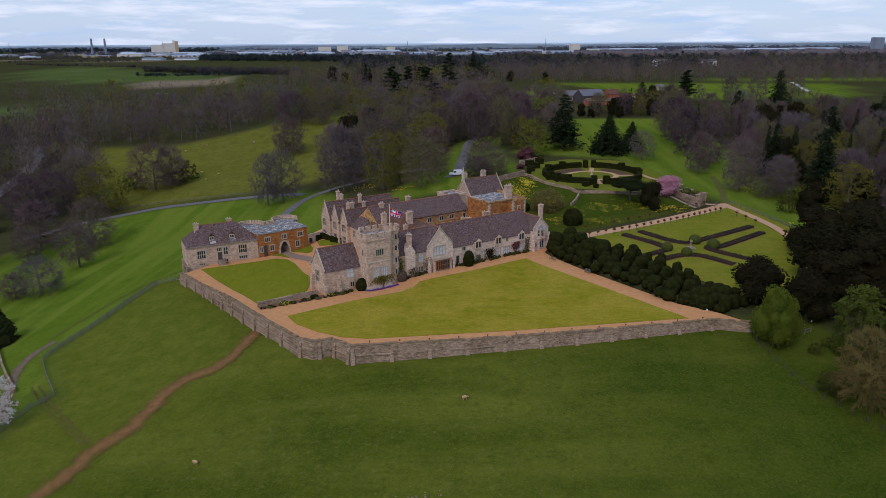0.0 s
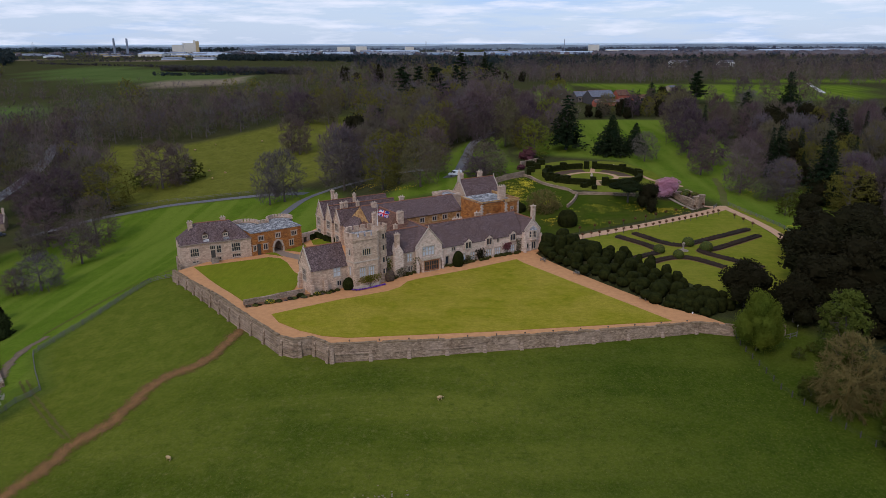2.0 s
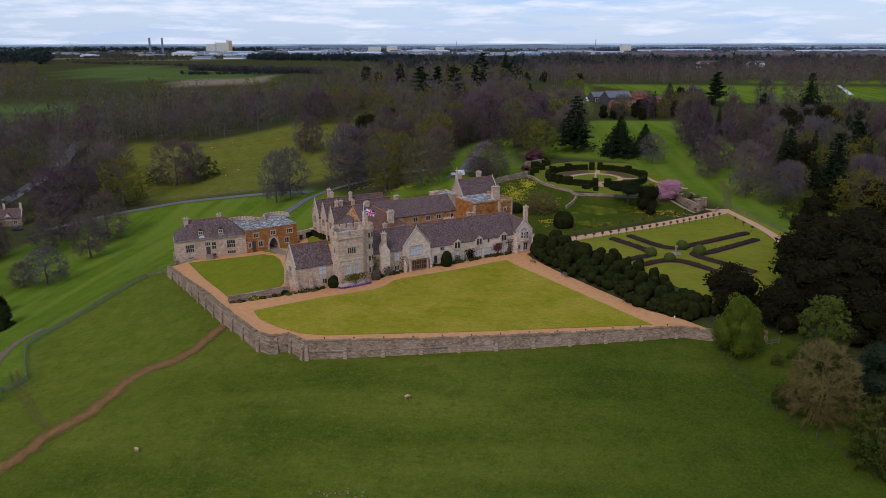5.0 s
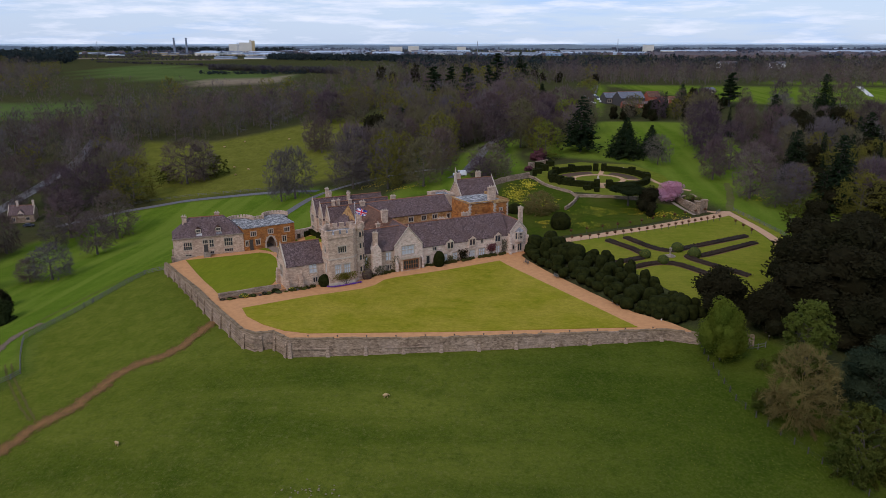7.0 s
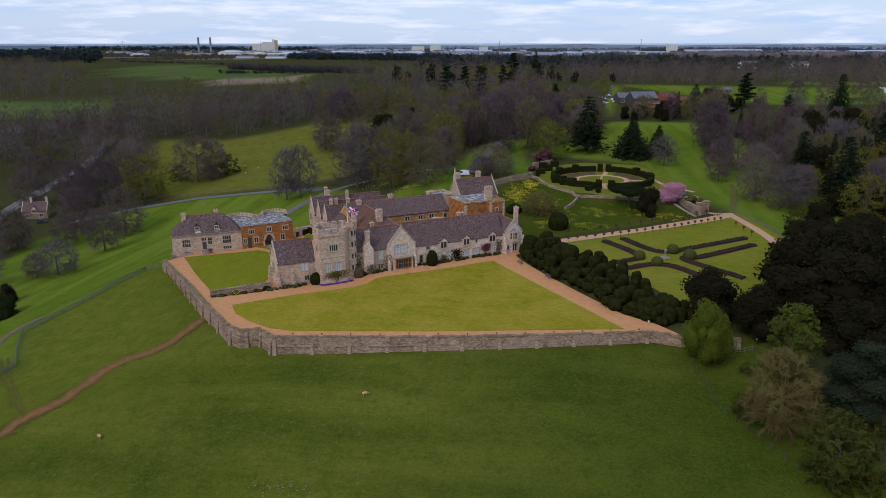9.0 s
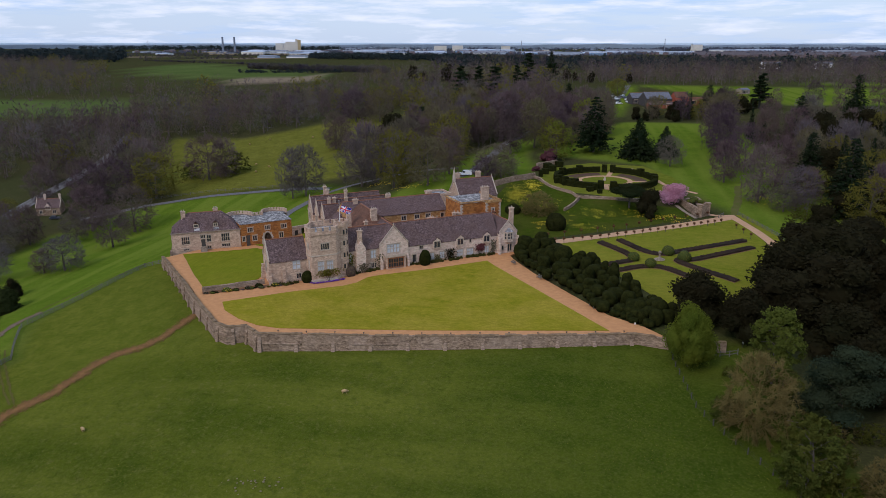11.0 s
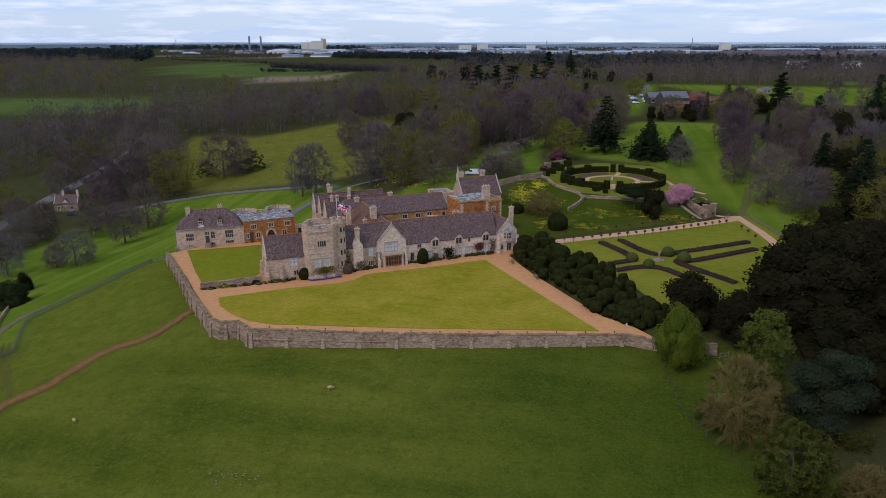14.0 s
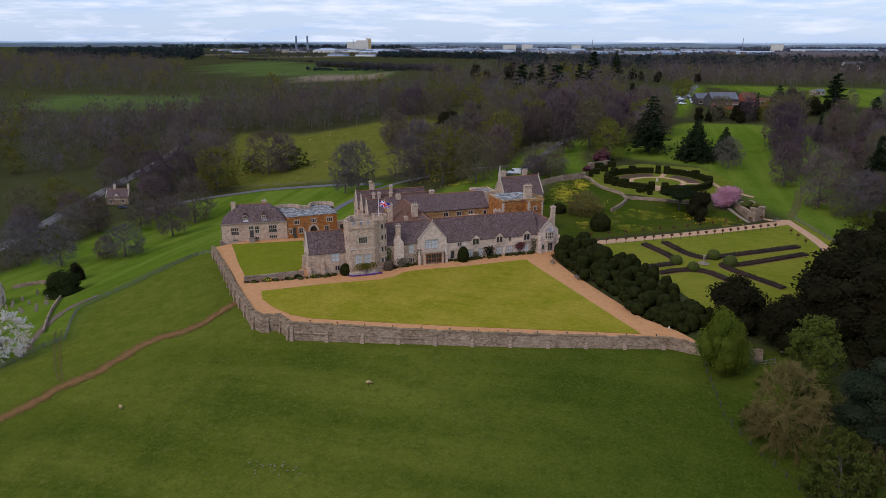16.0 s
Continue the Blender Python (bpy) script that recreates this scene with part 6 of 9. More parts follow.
UMBRELLA = [mould("flat pine", leafy(127, [(0, 0, 5.0, 3.6, 3.4, 1.25), (2.4, 0.6, 4.5, 2.4, 2.4, 0.95), (-2.5, -0.4, 4.6, 2.5, 2.3, 1.0), (0.3, 2.4, 4.6, 2.4, 2.2, 0.95), (-0.4, -2.5, 4.4, 2.4, 2.2, 0.95), (0.6, 0.4, 5.9, 2.2, 2.2, 0.8)], 4200, 0.16, 0.85, 0.24, 4.6, 0.3), UMBRELLA_GREEN)]
plant_rng = random.Random(77)


def plant(kind, x, y, h=1.0, w=None, label="bare brown parkland tree", category="tree", name="tree", group="", z=None, i=None):
    """One tree with its trunk and crown; h and w scale the mould."""
    if name == "tree" and any(kind is q for q in (BROWN, WOOD_BROWN, WOOD_GREY, GREY, NEAR_TAN)):
        name, category = "bare_tree", "bare tree"
    elif name == "tree" and any(kind is q for q in (DARK, GROVE, DARK_CONE, CEDAR, FIR, SPRUCE, NEAR_PINE, UMBRELLA)):
        name, category = "evergreen_tree", "evergreen"
    trunk, crown, _ = kind[plant_rng.randrange(len(kind)) if i is None else i]
    root = thing(name, Matrix.LocRotScale((x, y, float(land(x, y)) if z is None else z), Euler((0, 0, plant_rng.uniform(0, 6.28))), (w or h, w or h, h)), label, category, group)
    if trunk:
        part("trunk", trunk, None, root)
    part("crown", crown, None, root)
    return root


# trees that stand alone or mark the view: (kind, x, y, height, width)
for kind, x, y, h, w, label in (
        (BROWN, -125.8, 230.7, 15.4 / 18, 13.5 / 14, "dark bare tree on the mown slope"), (GREY, -120.1, 196.9, 11.2 / 17, 15 / 15, "rounded grey bare tree on the slope"),
        (BROWN, -128.3, 197.5, 7.7 / 18, 9.2 / 14, "small bare brown tree on the slope"), (BROWN, -135.4, 259.6, 19.4 / 18, 17 / 14, "tall bare dark tree near the lane"),
        (BROWN, -155.9, 260.8, 18.5 / 18, 20 / 14, "spreading bare tree near the lodge cottage"), 
        (GREY, -141, 190, 0.85, 0.9, "pale bare tree by the churchyard wall"),
        (BROWN, -138.2, 331.2, 22 / 18, 21 / 14, "broad bare purple-brown tree in the meadow"), (BROWN, -132, 337, 1.05, 1.1, "bare purple-brown tree in the meadow"),
        (OLIVE, -151.9, 304.1, 20.7 / 18, 25 / 15, "broad yellow-olive tree coming into leaf"), (GREY, -68.8, 268.9, 20.3 / 17, 12 / 14, "tall bare tree beside the drive"),
        (GREY, -62.9, 268.5, 20.2 / 17, 14 / 14, "tall bare tree beside the drive"), (GREY, -38.4, 265.4, 17.5 / 17, 20 / 15, "wide bare grey tree behind the castle"),
        (OLIVE, -21.8, 250.1, 21 / 18, 16 / 15, "tall olive tree coming into leaf"), (OLIVE, -16.5, 256.0, 18.5 / 18, 13 / 15, "olive tree coming into leaf"),
        (BROWN, -7.8, 243.6, 16.9 / 18, 14 / 14, "bare brown tree behind the castle"), (BROWN, -3.0, 262.0, 17 / 18, 14 / 14, "bare brown tree behind the castle"),
        (OLIVE, -6.0, 285.0, 21 / 18, 19 / 15, "tall olive tree beside the drive"), (BROWN, 12.6, 346, 22.7 / 18, 22 / 14, "large bare tree over the drive"),
        (BROWN, 28.2, 362, 23.7 / 18, 20 / 14, "large bare tree over the drive"), (WILLOWY, 36.6, 290, 14.7 / 16, 14 / 13, "yellow-green tree in young leaf"),
        (BROWN, 26.5, 318, 1.15, 1.1, "bare brown tree beside the drive"), (BROWN, 16.5, 306, 1.0, 1.0, "bare brown tree beside the drive"),
        (DARK, -48.5, 358.5, 17.8 / 13, 14.8 / 10, "dark evergreen tree at the meadow edge"), (BROWN, -76.8, 441.7, 19 / 18, 18 / 14, "bare purple-brown tree at the wood edge"),
        (BROWN, -94.3, 447.1, 19.4 / 18, 22 / 14, "bare purple-brown tree at the wood edge"), (BROWN, -83.5, 371, 1.1, 1.1, "bare brown tree in the meadow"),
        (BROWN, -77.5, 362, 1.0, 0.9, "bare brown tree in the meadow"), (CEDAR, -32.4, 500, 21.3 / 17, 18.4 / 15, "dark spreading cedar above the wood"),
        (CEDAR, -6.3, 457.8, 17.7 / 17, 22 / 15, "dark spreading cedar above the wood"), (CEDAR, -18.6, 620, 15 / 17, 22 / 15, "dark spreading cedar above the wood"),
        (CEDAR, 2, 560, 1.2, 0.8, "dark cedar among bare trees"), (CEDAR, 30, 590, 1.2, 0.7, "dark cedar among bare trees"),
        (FIR, 51.8, 303.8, 1.05, 1.5, "tall drooping fir on the garden lawn"), (SPRUCE, 69.1, 294.3, 1.04, 1.04, "broad dark cedar on the garden lawn"),
        (SPRUCE, 80.4, 300.5, 0.78, 0.72, "smaller blue-green cedar on the lawn"), (GREY, 80.1, 282, 0.68, 0.7, "bare twiggy tree on the garden lawn"),
        (BROWN, 96.1, 262, 0.80, 0.85, "rounded bare tree of the avenue"), (BROWN, 102.1, 238.5, 1.0, 0.95, "bare rounded tree of the avenue"), (BROWN, 100.7, 292, 1.05, 1.0, "large bare tree of the avenue"), (BROWN, 106.8, 280, 1.0, 1.0, "large bare tree of the avenue"), (BROWN, 104, 312, 1.15, 1.05, "large bare tree of the avenue"), (BROWN, 107, 330, 1.2, 1.1, "large bare tree of the avenue"), (BROWN, 112, 350, 1.2, 1.1, "large bare tree of the avenue"), (BROWN, 113.6, 262, 0.95, 0.95, "bare rounded tree behind the avenue"), (GREY, 112, 232, 0.8, 0.85, "bare grey tree beside the avenue"), (DARK_CONE, 124, 262, 1.0, 1.7, "dark spire-topped evergreen in the wood"),
        (DARK_CONE, 151.8, 372.4, 0.7, 1.0, "dark conical evergreen above the shrubs"), (DARK_CONE, 180.2, 382.6, 0.9, 1.0, "dark conical evergreen above the shrubs"), (DARK_CONE, 125, 229, 1.2, 2.0, "tall dark evergreen beside the garden"), (BROWN, 208, 475, 0.95, 0.9, "tall bare tree at the field edge"), (BROWN, 234, 490, 0.95, 0.9, "tall bare tree at the field edge"), (GREY, 245, 494, 0.85, 0.7, "tall bare tree at the field edge"), (BROWN, 188, 468, 0.9, 0.8, "tall bare tree at the field edge"), (CEDAR, 154, 456, 1.0, 0.7, "dark cedar at the field edge"), (OLIVE, 131, 219, 0.5, 0.9, "low yellow-green tree in young leaf"), (WILLOWY, 122.9, 252, 0.6, 0.8, "yellow-green tree in young leaf"), (OLIVE, 74.7, 510.8, 0.72, 0.85, "yellow-green tree by the car park"), (OLIVE, 63.9, 424.2, 0.55, 0.6, "yellow-green tree beside the drive"),
        (BROWN, -168.2, 239.0, 0.85, 0.9, "bare brown tree below the cottage"), (OLIVE, 126, 214, 0.85, 1.0, "olive tree coming into leaf"), (OLIVE, 141, 256, 0.9, 1.0, "olive tree coming into leaf"),
        (GREY, -170, 228, 0.8, 0.85, "bare grey tree above the road"), (BROWN, -178, 292, 1.1, 1.1, "bare brown tree behind the cottage"), (BROWN, -186, 300, 1.1, 1.1, "bare brown tree behind the cottage"), (BROWN, -170, 300, 1.1, 1.1, "bare brown tree behind the cottage"), (GREY, -152.5, 245.9, 0.75, 0.7, "bare tree on the mown slope"), (SCRUB, -164.7, 209.9, 1.0, 1.2, "tangled grey-green thicket above the road"), (BROWN, -199, 288, 1.0, 1.0, "bare brown tree behind the cottage"), (OLIVE, -214, 268, 0.7, 0.9, "yellow-olive roadside tree in bud"), (BROWN, -212, 246, 0.8, 1.0, "bare brown roadside tree"),
        (GREY, -172, 205, 0.8, 0.9, "bare grey tree above the road"), (GREY, -160, 190, 0.8, 0.9, "bare grey tree above the road"), (BROWN, -218, 318, 0.95, 1.0, "bare brown roadside tree"),
        (NEAR_GREEN, 63.0, 123.9, 1.0, 0.86, "dense fresh-green leafy tree below the wall"), (NEAR_GREEN2, 76.5, 120.0, 1.05, 1.0, "upright olive-green tree on the bank"),
        (NEAR_TAN, 70.3, 105.4, 1.03, 0.95, "tan bare spreading tree on the bank"), (NEAR_PINE, 83.0, 108.3, 1.06, 1.1, "blue-green pine with a reddish trunk"),
        (NEAR_BUSH, 75.1, 95.0, 1.12, 1.0, "rounded twiggy tree coming into leaf"), (NEAR_TAN, 84.5, 93.5, 0.5, 0.55, "pale bare shrub on the bank"),
        (GREY, 107.5, 229.5, 0.45, 0.6, "small bare tree beside the garden walk"), (SCRUB, 112.0, 222.5, 0.5, 0.75, "brown-green thicket beside the garden"), (SCRUB, 118.0, 226.5, 0.6, 0.8, "brown-green thicket beside the garden"), (BROWN, 116.0, 237.0, 0.7, 0.75, "bare brown tree beside the garden"),
        (DARK, 123.0, 227.0, 0.7, 0.9, "dark evergreen beside the garden"), (DARK_CONE, 129.0, 236.0, 1.0, 1.5, "dark dense conifer beside the garden"), (SCRUB, 106.5, 213.0, 0.45, 0.6, "brown-green thicket beside the garden"), (DARK, 113.0, 212.0, 0.6, 0.8, "dark evergreen beside the garden"),
        (WHITE, -84.5, 113.8, 1.12, 1.1, "tree in full white blossom")):
    plant(kind, x, y, h, w, label)
for kind, x, y, h, w, label in (
        (OLIVE, -1.4, 357.5, 1.0, 1.0, "yellow-olive tree opening its leaves"), (OLIVE, 33.8, 306.0, 0.8, 0.75, "yellow-olive tree opening its leaves"), (OLIVE, 14.0, 402.0, 0.95, 0.9, "olive tree opening its leaves above the drive"),
        (WILLOWY, 72.0, 533.0, 0.6, 0.75, "bright yellow-green willow by the far drive"), (WILLOWY, 80.0, 534.0, 0.6, 0.75, "bright yellow-green willow by the far drive"),
        (OLIVE, -7.0, 552.0, 1.0, 1.0, "olive tree among the dark cedars"), (CEDAR, -38.7, 537.0, 1.3, 1.2, "dark spreading cedar in the woodland"), (CEDAR, -27.0, 556.0, 1.2, 1.0, "dark spreading cedar in the woodland"), (CEDAR, -12.0, 525.0, 1.3, 1.4, "dark spreading cedar in the woodland"),
        (CEDAR, 5.3, 667.0, 1.5, 1.2, "dark cedar before the far fields"), (DARK_CONE, 26.2, 633.0, 1.4, 2.0, "dark tall conifer before the far fields"),
        (DARK_CONE, 148.0, 358.0, 0.95, 2.0, "dark dense conifer in the bare wood"), (DARK_CONE, 186.0, 397.0, 1.3, 2.2, "tall dark conifer by the pale field"), (DARK, 150.0, 335.0, 1.3, 1.2, "tall dark evergreen in the bare wood"),
        (DARK, 147.0, 318.0, 1.2, 1.2, "tall dark evergreen in the bare wood"), (DARK_CONE, 171.5, 313.0, 0.95, 2.0, "dark dense conifer in the bare wood"), (DARK, 162.0, 299.0, 0.95, 1.2, "dark evergreen in the bare wood"),
        (CEDAR, 155.0, 458.0, 1.2, 0.9, "dark layered cedar above the meadow"), (DARK_CONE, 123.3, 445.0, 0.7, 1.8, "dark conifer beside the farmyard"), (DARK, 130.0, 445.0, 0.95, 0.8, "dark evergreen beside the farmyard"),
        (OLIVE, 143.6, 292.0, 0.75, 0.9, "yellow-olive tree opening its leaves"), (DARK, 176.0, 352.0, 1.2, 1.3, "dark evergreen in the bare wood"), (DARK, 136.0, 281.0, 0.9, 1.1, "dark evergreen in the bare wood"),
        (OLIVE, -196.0, 262.0, 0.6, 0.75, "small olive roadside tree in bud"), (BROWN, -188.0, 248.0, 0.75, 0.9, "bare brown tree above the road"), (BROWN, -192.0, 226.0, 0.7, 0.85, "bare brown tree above the road"), (GREY, -181.0, 216.0, 0.75, 0.85, "bare grey tree above the road")):
    plant(kind, x, y, h, w, label)
plant(PINK, 74.5, 229, 1.0, 1.0, "pink flowering cherry on the bank", z=5.0)
for x, y, h, w in ((67.0, 141, 0.82, 1.15), (74.6, 134.8, 0.80, 0.95), (82.8, 141.5, 0.90, 1.45), (93.0, 143, 1.15, 1.7), (88, 154, 1.12, 1.6), (98, 158, 1.22, 1.8), (108, 148, 1.15, 1.8), (95, 172, 0.94, 1.5), (105, 171, 1.08, 1.7),
                   (118, 160, 1.15, 1.8), (112, 182, 0.94, 1.6), (91, 131, 0.79, 1.3), (102, 133, 1.01, 1.5), (115, 136, 1.01, 1.6), (92, 118, 0.95, 1.2), (100, 110, 0.79, 1.2), (110, 118, 0.94, 1.4), (124, 142, 1.08, 1.6), (128, 172, 1.01, 1.6),
                   (96, 97, 0.85, 1.0), (107, 96, 0.95, 1.1), (120, 105, 0.86, 1.3), (93, 84, 0.76, 0.9), (104, 80, 0.85, 1.0)):
    plant(GROVE, x, y, h, w, "massive dark evergreen of the garden grove", group="evergreens of the grove")
for kind, x, y, h, w, label in ((NEAR_BUSH, 66.5, 109.0, 0.38, 0.5, "dark brown shrub below the bank"), (HOLLY, -108.6, 157.4, 1.5, 1.2, "rounded dark green holly at the churchyard gate"), (SCRUB, -149.1, 333.2, 0.85, 1.1, "grey-green thorn bush in the meadow"), (SCRUB, -129.0, 343.0, 1.1, 1.5, "grey-green thorn thicket in the meadow"),
                                (DARK, -118, 172, 0.45, 0.5, "dark clipped yew in the churchyard")):
    plant(kind, x, y, h, w, label, "bush", "bush")

# brown scrub under the trees of the bank
scrub = random.Random(31)
for i in range(30):
    t = i / 29
    x, y = 69.5 + 9 * t + scrub.uniform(0, 13), 124 - 38 * t + scrub.uniform(-4, 4)
    s_ = scrub.uniform(0.16, 0.34)
    plant((SCRUB, SCRUB_TAN, SCRUB)[i % 3], x, y, s_, s_ * 1.3, ("low olive scrub under the bank trees", "low tan bramble under the bank trees", "low olive scrub under the bank trees")[i % 3], "bush", "bush", "scrub on the bank")

# ---- woods: the nearest trees are things, those behind are joined ----
WOODS = [
    # outline, metres between trees, kinds with their shares
    ([(-160, 306), (-172, 350), (-208, 388), (-208, 422), (-160, 421), (-134, 438), (-98, 468), (-62, 470), (-36, 450), (-20, 520), (-70, 560), (-165, 560), (-290, 562), (-286, 520), (-292, 470), (-340, 440), (-330, 420), (-290, 360), (-222, 352), (-205, 325), (-185, 322)], 12.0,
     ((BROWN, 7), (GREY, 2), (OLIVE, 0.6))),
    ([(-225, 352), (-290, 360), (-330, 420), (-460, 460), (-640, 520), (-900, 520), (-760, 240), (-420, 170), (-330, 215), (-262, 300), (-232, 320)], 13.0, ((BROWN, 3), (GREY, 3), (OLIVE, 1.5))),
    ([(-36, 455), (-58, 440), (-46, 380), (-40, 320), (-52, 296), (-30, 275), (-10, 290), (2, 330), (12, 360), (24, 400), (32, 425), (45, 540), (30, 640), (-40, 640), (-20, 520)], 12.5, ((BROWN, 5), (OLIVE, 1.5), (GREY, 2), (CEDAR, 0.25))),
    ([(20, 372), (36, 405), (60, 380), (58, 340), (44, 310), (34, 312)], 9.5, ((BROWN, 5), (WILLOWY, 1.0), (GREY, 1))),
    ([(128, 246), (124, 300), (124, 352), (170, 392), (260, 400), (340, 380), (300, 200), (140, 190), (126, 208)], 11.0, ((BROWN, 4.5), (GREY, 2.5), (DARK, 2.6), (OLIVE, 0.5), (DARK_CONE, 2.4))),
    ([(74, 392), (122, 392), (150, 440), (180, 470), (140, 452), (120, 440), (100, 425), (74, 402)], 7.5, ((DARK, 3), (BROWN, 2.5), (OLIVE, 0.8), (DARK_CONE, 0.8))),
    ([(-150, 610), (-60, 590), (30, 640), (95, 640), (100, 700), (-60, 760), (-150, 700)], 13.0, ((BROWN, 5), (GREY, 2), (OLIVE, 0.5), (DARK, 0.8))),
    ([(100, 652), (210, 662), (360, 645), (460, 660), (640, 820), (500, 950), (60, 900), (60, 720)], 13.0, ((BROWN, 6), (GREY, 2))),
    ([(-1000, 1080), (-640, 930), (-530, 830), (-470, 720), (-410, 625), (-310, 600), (-240, 590), (-240, 568), (-310, 580), (-420, 570), (-560, 560), (-900, 700)], 13.0, ((BROWN, 5), (GREY, 3), (OLIVE, 0.9))),
]


def inside(x, y, poly):
    hit = False
    for (ax, ay), (bx, by) in zip(poly, poly[1:] + poly[:1]):
        if (ay > y) != (by > y) and x < (bx - ax) * (y - ay) / (by - ay) + ax:
            hit = not hit
    return hit


wood_rng = random.Random(404)
spots = []
for n_wood, (poly, gap, shares) in enumerate(WOODS):
    x0, x1 = min(p[0] for p in poly), max(p[0] for p in poly)
    y0, y1 = min(p[1] for p in poly), max(p[1] for p in poly)
    row = 0
    y = y0
    while y < y1:
        x = x0 + (gap / 2 if row % 2 else 0)
        while x < x1:
            px, py = x + wood_rng.uniform(-0.32, 0.32) * gap, y + wood_rng.uniform(-0.32, 0.32) * gap
            if inside(px, py, poly) and wood_rng.random() < 0.93 and -1.12 * py - 30 < px < 0.74 * py + 60:
                spots.append((math.hypot(px - 20, py - 120), px, py, wood_rng.choices([s[0] for s in shares], [s[1] for s in shares])[0], wood_rng.uniform(0.6, 1.25) * (1.0, 0.85, 1.0, 0.9, 0.8, 0.62, 1.05, 0.95, 0.95)[n_wood] * (0.82 if py > 470 else 1.0)))
            x += gap
        y += gap * 0.87
        row += 1
spots = [(d, x, y, {id(BROWN): WOOD_BROWN, id(GREY): WOOD_GREY}.get(id(kind), kind), s) for d, x, y, kind, s in spots]
spots.sort(key=lambda s: s[0])
WOOD_LABELS = {id(BROWN): "bare purple-brown woodland tree", id(GREY): "bare grey woodland tree", id(WOOD_BROWN): "bare purple-brown woodland tree", id(WOOD_GREY): "bare grey woodland tree", id(OLIVE): "olive woodland tree coming into leaf", id(WILLOWY): "young-leaved green woodland tree",
               id(DARK): "dark evergreen woodland tree", id(CEDAR): "dark cedar in the wood", id(DARK_CONE): "dark conical evergreen in the wood"}
N_SINGLE = 260
for d, x, y, kind, s in spots[:N_SINGLE]:
    plant(kind, x, y, s, s * wood_rng.uniform(0.85, 1.15), WOOD_LABELS[id(kind)], group="woodland trees")

# light copies of the moulds for the joined woods: every n-th spray, enlarged to keep the crown's weight
def thin(kind, keep, grow, seed):
    wood, fine = kind[0][2]
    rng = random.Random(seed)
    tri = [f for f in fine.f if len(f) == 3]
    quad = [f for f in fine.f if len(f) == 4]
    v = np.array(fine.v)
    pts, faces = [], []
    for group in (tri, quad):
        for f in rng.sample(group, min(len(group), keep)):
            p = v[list(f)]
            c = p.mean(0)
            faces.append([len(pts) + i for i in range(len(f))])
            if len(f) == 3:
                wide, tall = np.linalg.norm(p[1] - p[0]), np.linalg.norm(p[2] - p[0])
                c = c if tall < 2.6 * wide else (p[0] + p[1]) / 2
                top = c + (p[2] - c) * grow if tall < 2.6 * wide else p[2]
                pts += [c + (p[0] - c) * grow, c + (p[1] - c) * grow, top]
            else:
                pts += list(c + (p - c) * grow)
    wv = np.array(wood.v) if wood.v else np.zeros((0, 3))
    return np.array(pts), faces, wv, [f for f in wood.f][:14]


def joined_wood(name, chosen, keep, grow, label):
    by_mat = {}
    for _, x, y, kind, s in chosen:
        key = id(kind)
        if key not in by_mat:
            by_mat[key] = (kind, thin(kind, keep, grow, 3), [], [], [], [], [])
        _, (pv, pf, wv, wf), V, F, WV, WF, tones = by_mat[key]
        tones += [wood_rng.random()] * len(pv)
        a = wood_rng.uniform(0, 6.28)
        m = np.array([[math.cos(a), -math.sin(a), 0], [math.sin(a), math.cos(a), 0], [0, 0, 1]]) * s
        at = np.array([x, y, float(land(x, y))])
        o = sum(len(q) for q in V)
        V.append(pv @ m.T + at)
        F += [[o + i for i in f] for f in pf]
        o = sum(len(q) for q in WV)
        WV.append(wv @ m.T + at)
        WF += [[o + i for i in f] for f in wf]
    root = thing(name, Matrix(), label, "woodland", kind="stuff")
    for kind, _, V, F, WV, WF, tones in by_mat.values():
        for nm, vv, ff, mat_ in (("crowns", V, F, kind[0][1].materials[0]), ("trunks", WV, WF, BARK)):
            me = bpy.data.meshes.new(nm)
            me.from_pydata(np.concatenate(vv).tolist(), [], ff)
            me.materials.append(mat_)
            if nm == "crowns":
                me.attributes.new("tone", "FLOAT", "POINT").data.foreach_set("value", tones)
            part(nm, me, None, root)


mid_trees = [s for s in spots[N_SINGLE:] if s[0] < 430]
far_trees = [s for s in spots[N_SINGLE:] if s[0] >= 430]
joined_wood("woodland", mid_trees, 520, 1.7, "bare brown woodland stretching over the slopes")
joined_wood("far_woodland", far_trees, 112, 3.2, "far bare woodland on the plateau")

# ---- gardens ----
def mass(name, m, r, label, category, material, seed, group="", amp=0.16, detail=3, cards=0, size=0.14, leaf=None):
    """A clipped shrub: an uneven rounded body with a fuzz of small sprays."""
    rng = random.Random(seed)
    s = Soup()
    lumpy(rng, s, Vector((0, 0, r[2] * 0.62)), *r, detail, amp, 1.6)
    root = thing(name, m, label, category, group)
    part("body", s.mesh("body", material, True), None, root)
    if cards:
        f = Soup()
        for _ in range(cards):
            d = rand_dir(rng)
            f.card(rng, Vector((d.x * r[0] * 1.02, d.y * r[1] * 1.02, r[2] * 0.62 + d.z * r[2] * 1.02)), (d + rand_dir(rng) * 0.6).normalized(), size)
        part("sprays", f.mesh("sprays", leaf or YEW), None, root)
    return root


# the billowing yew hedge along the terrace's edge
hedge = thing("yew_hedge", Matrix(), "huge billowing dark yew hedge clipped into rounded lumps", "hedge")
hr = random.Random(8)
NEAR_SIDE = [(27.2, 180.5), (34.2, 166.6), (42.6, 153.4), (50.2, 141.6), (57.0, 136.0)]
FAR_SIDE = [(33.2, 188.0), (44.2, 172.6), (53.2, 160.0), (60.0, 147.0), (64.5, 138.5)]


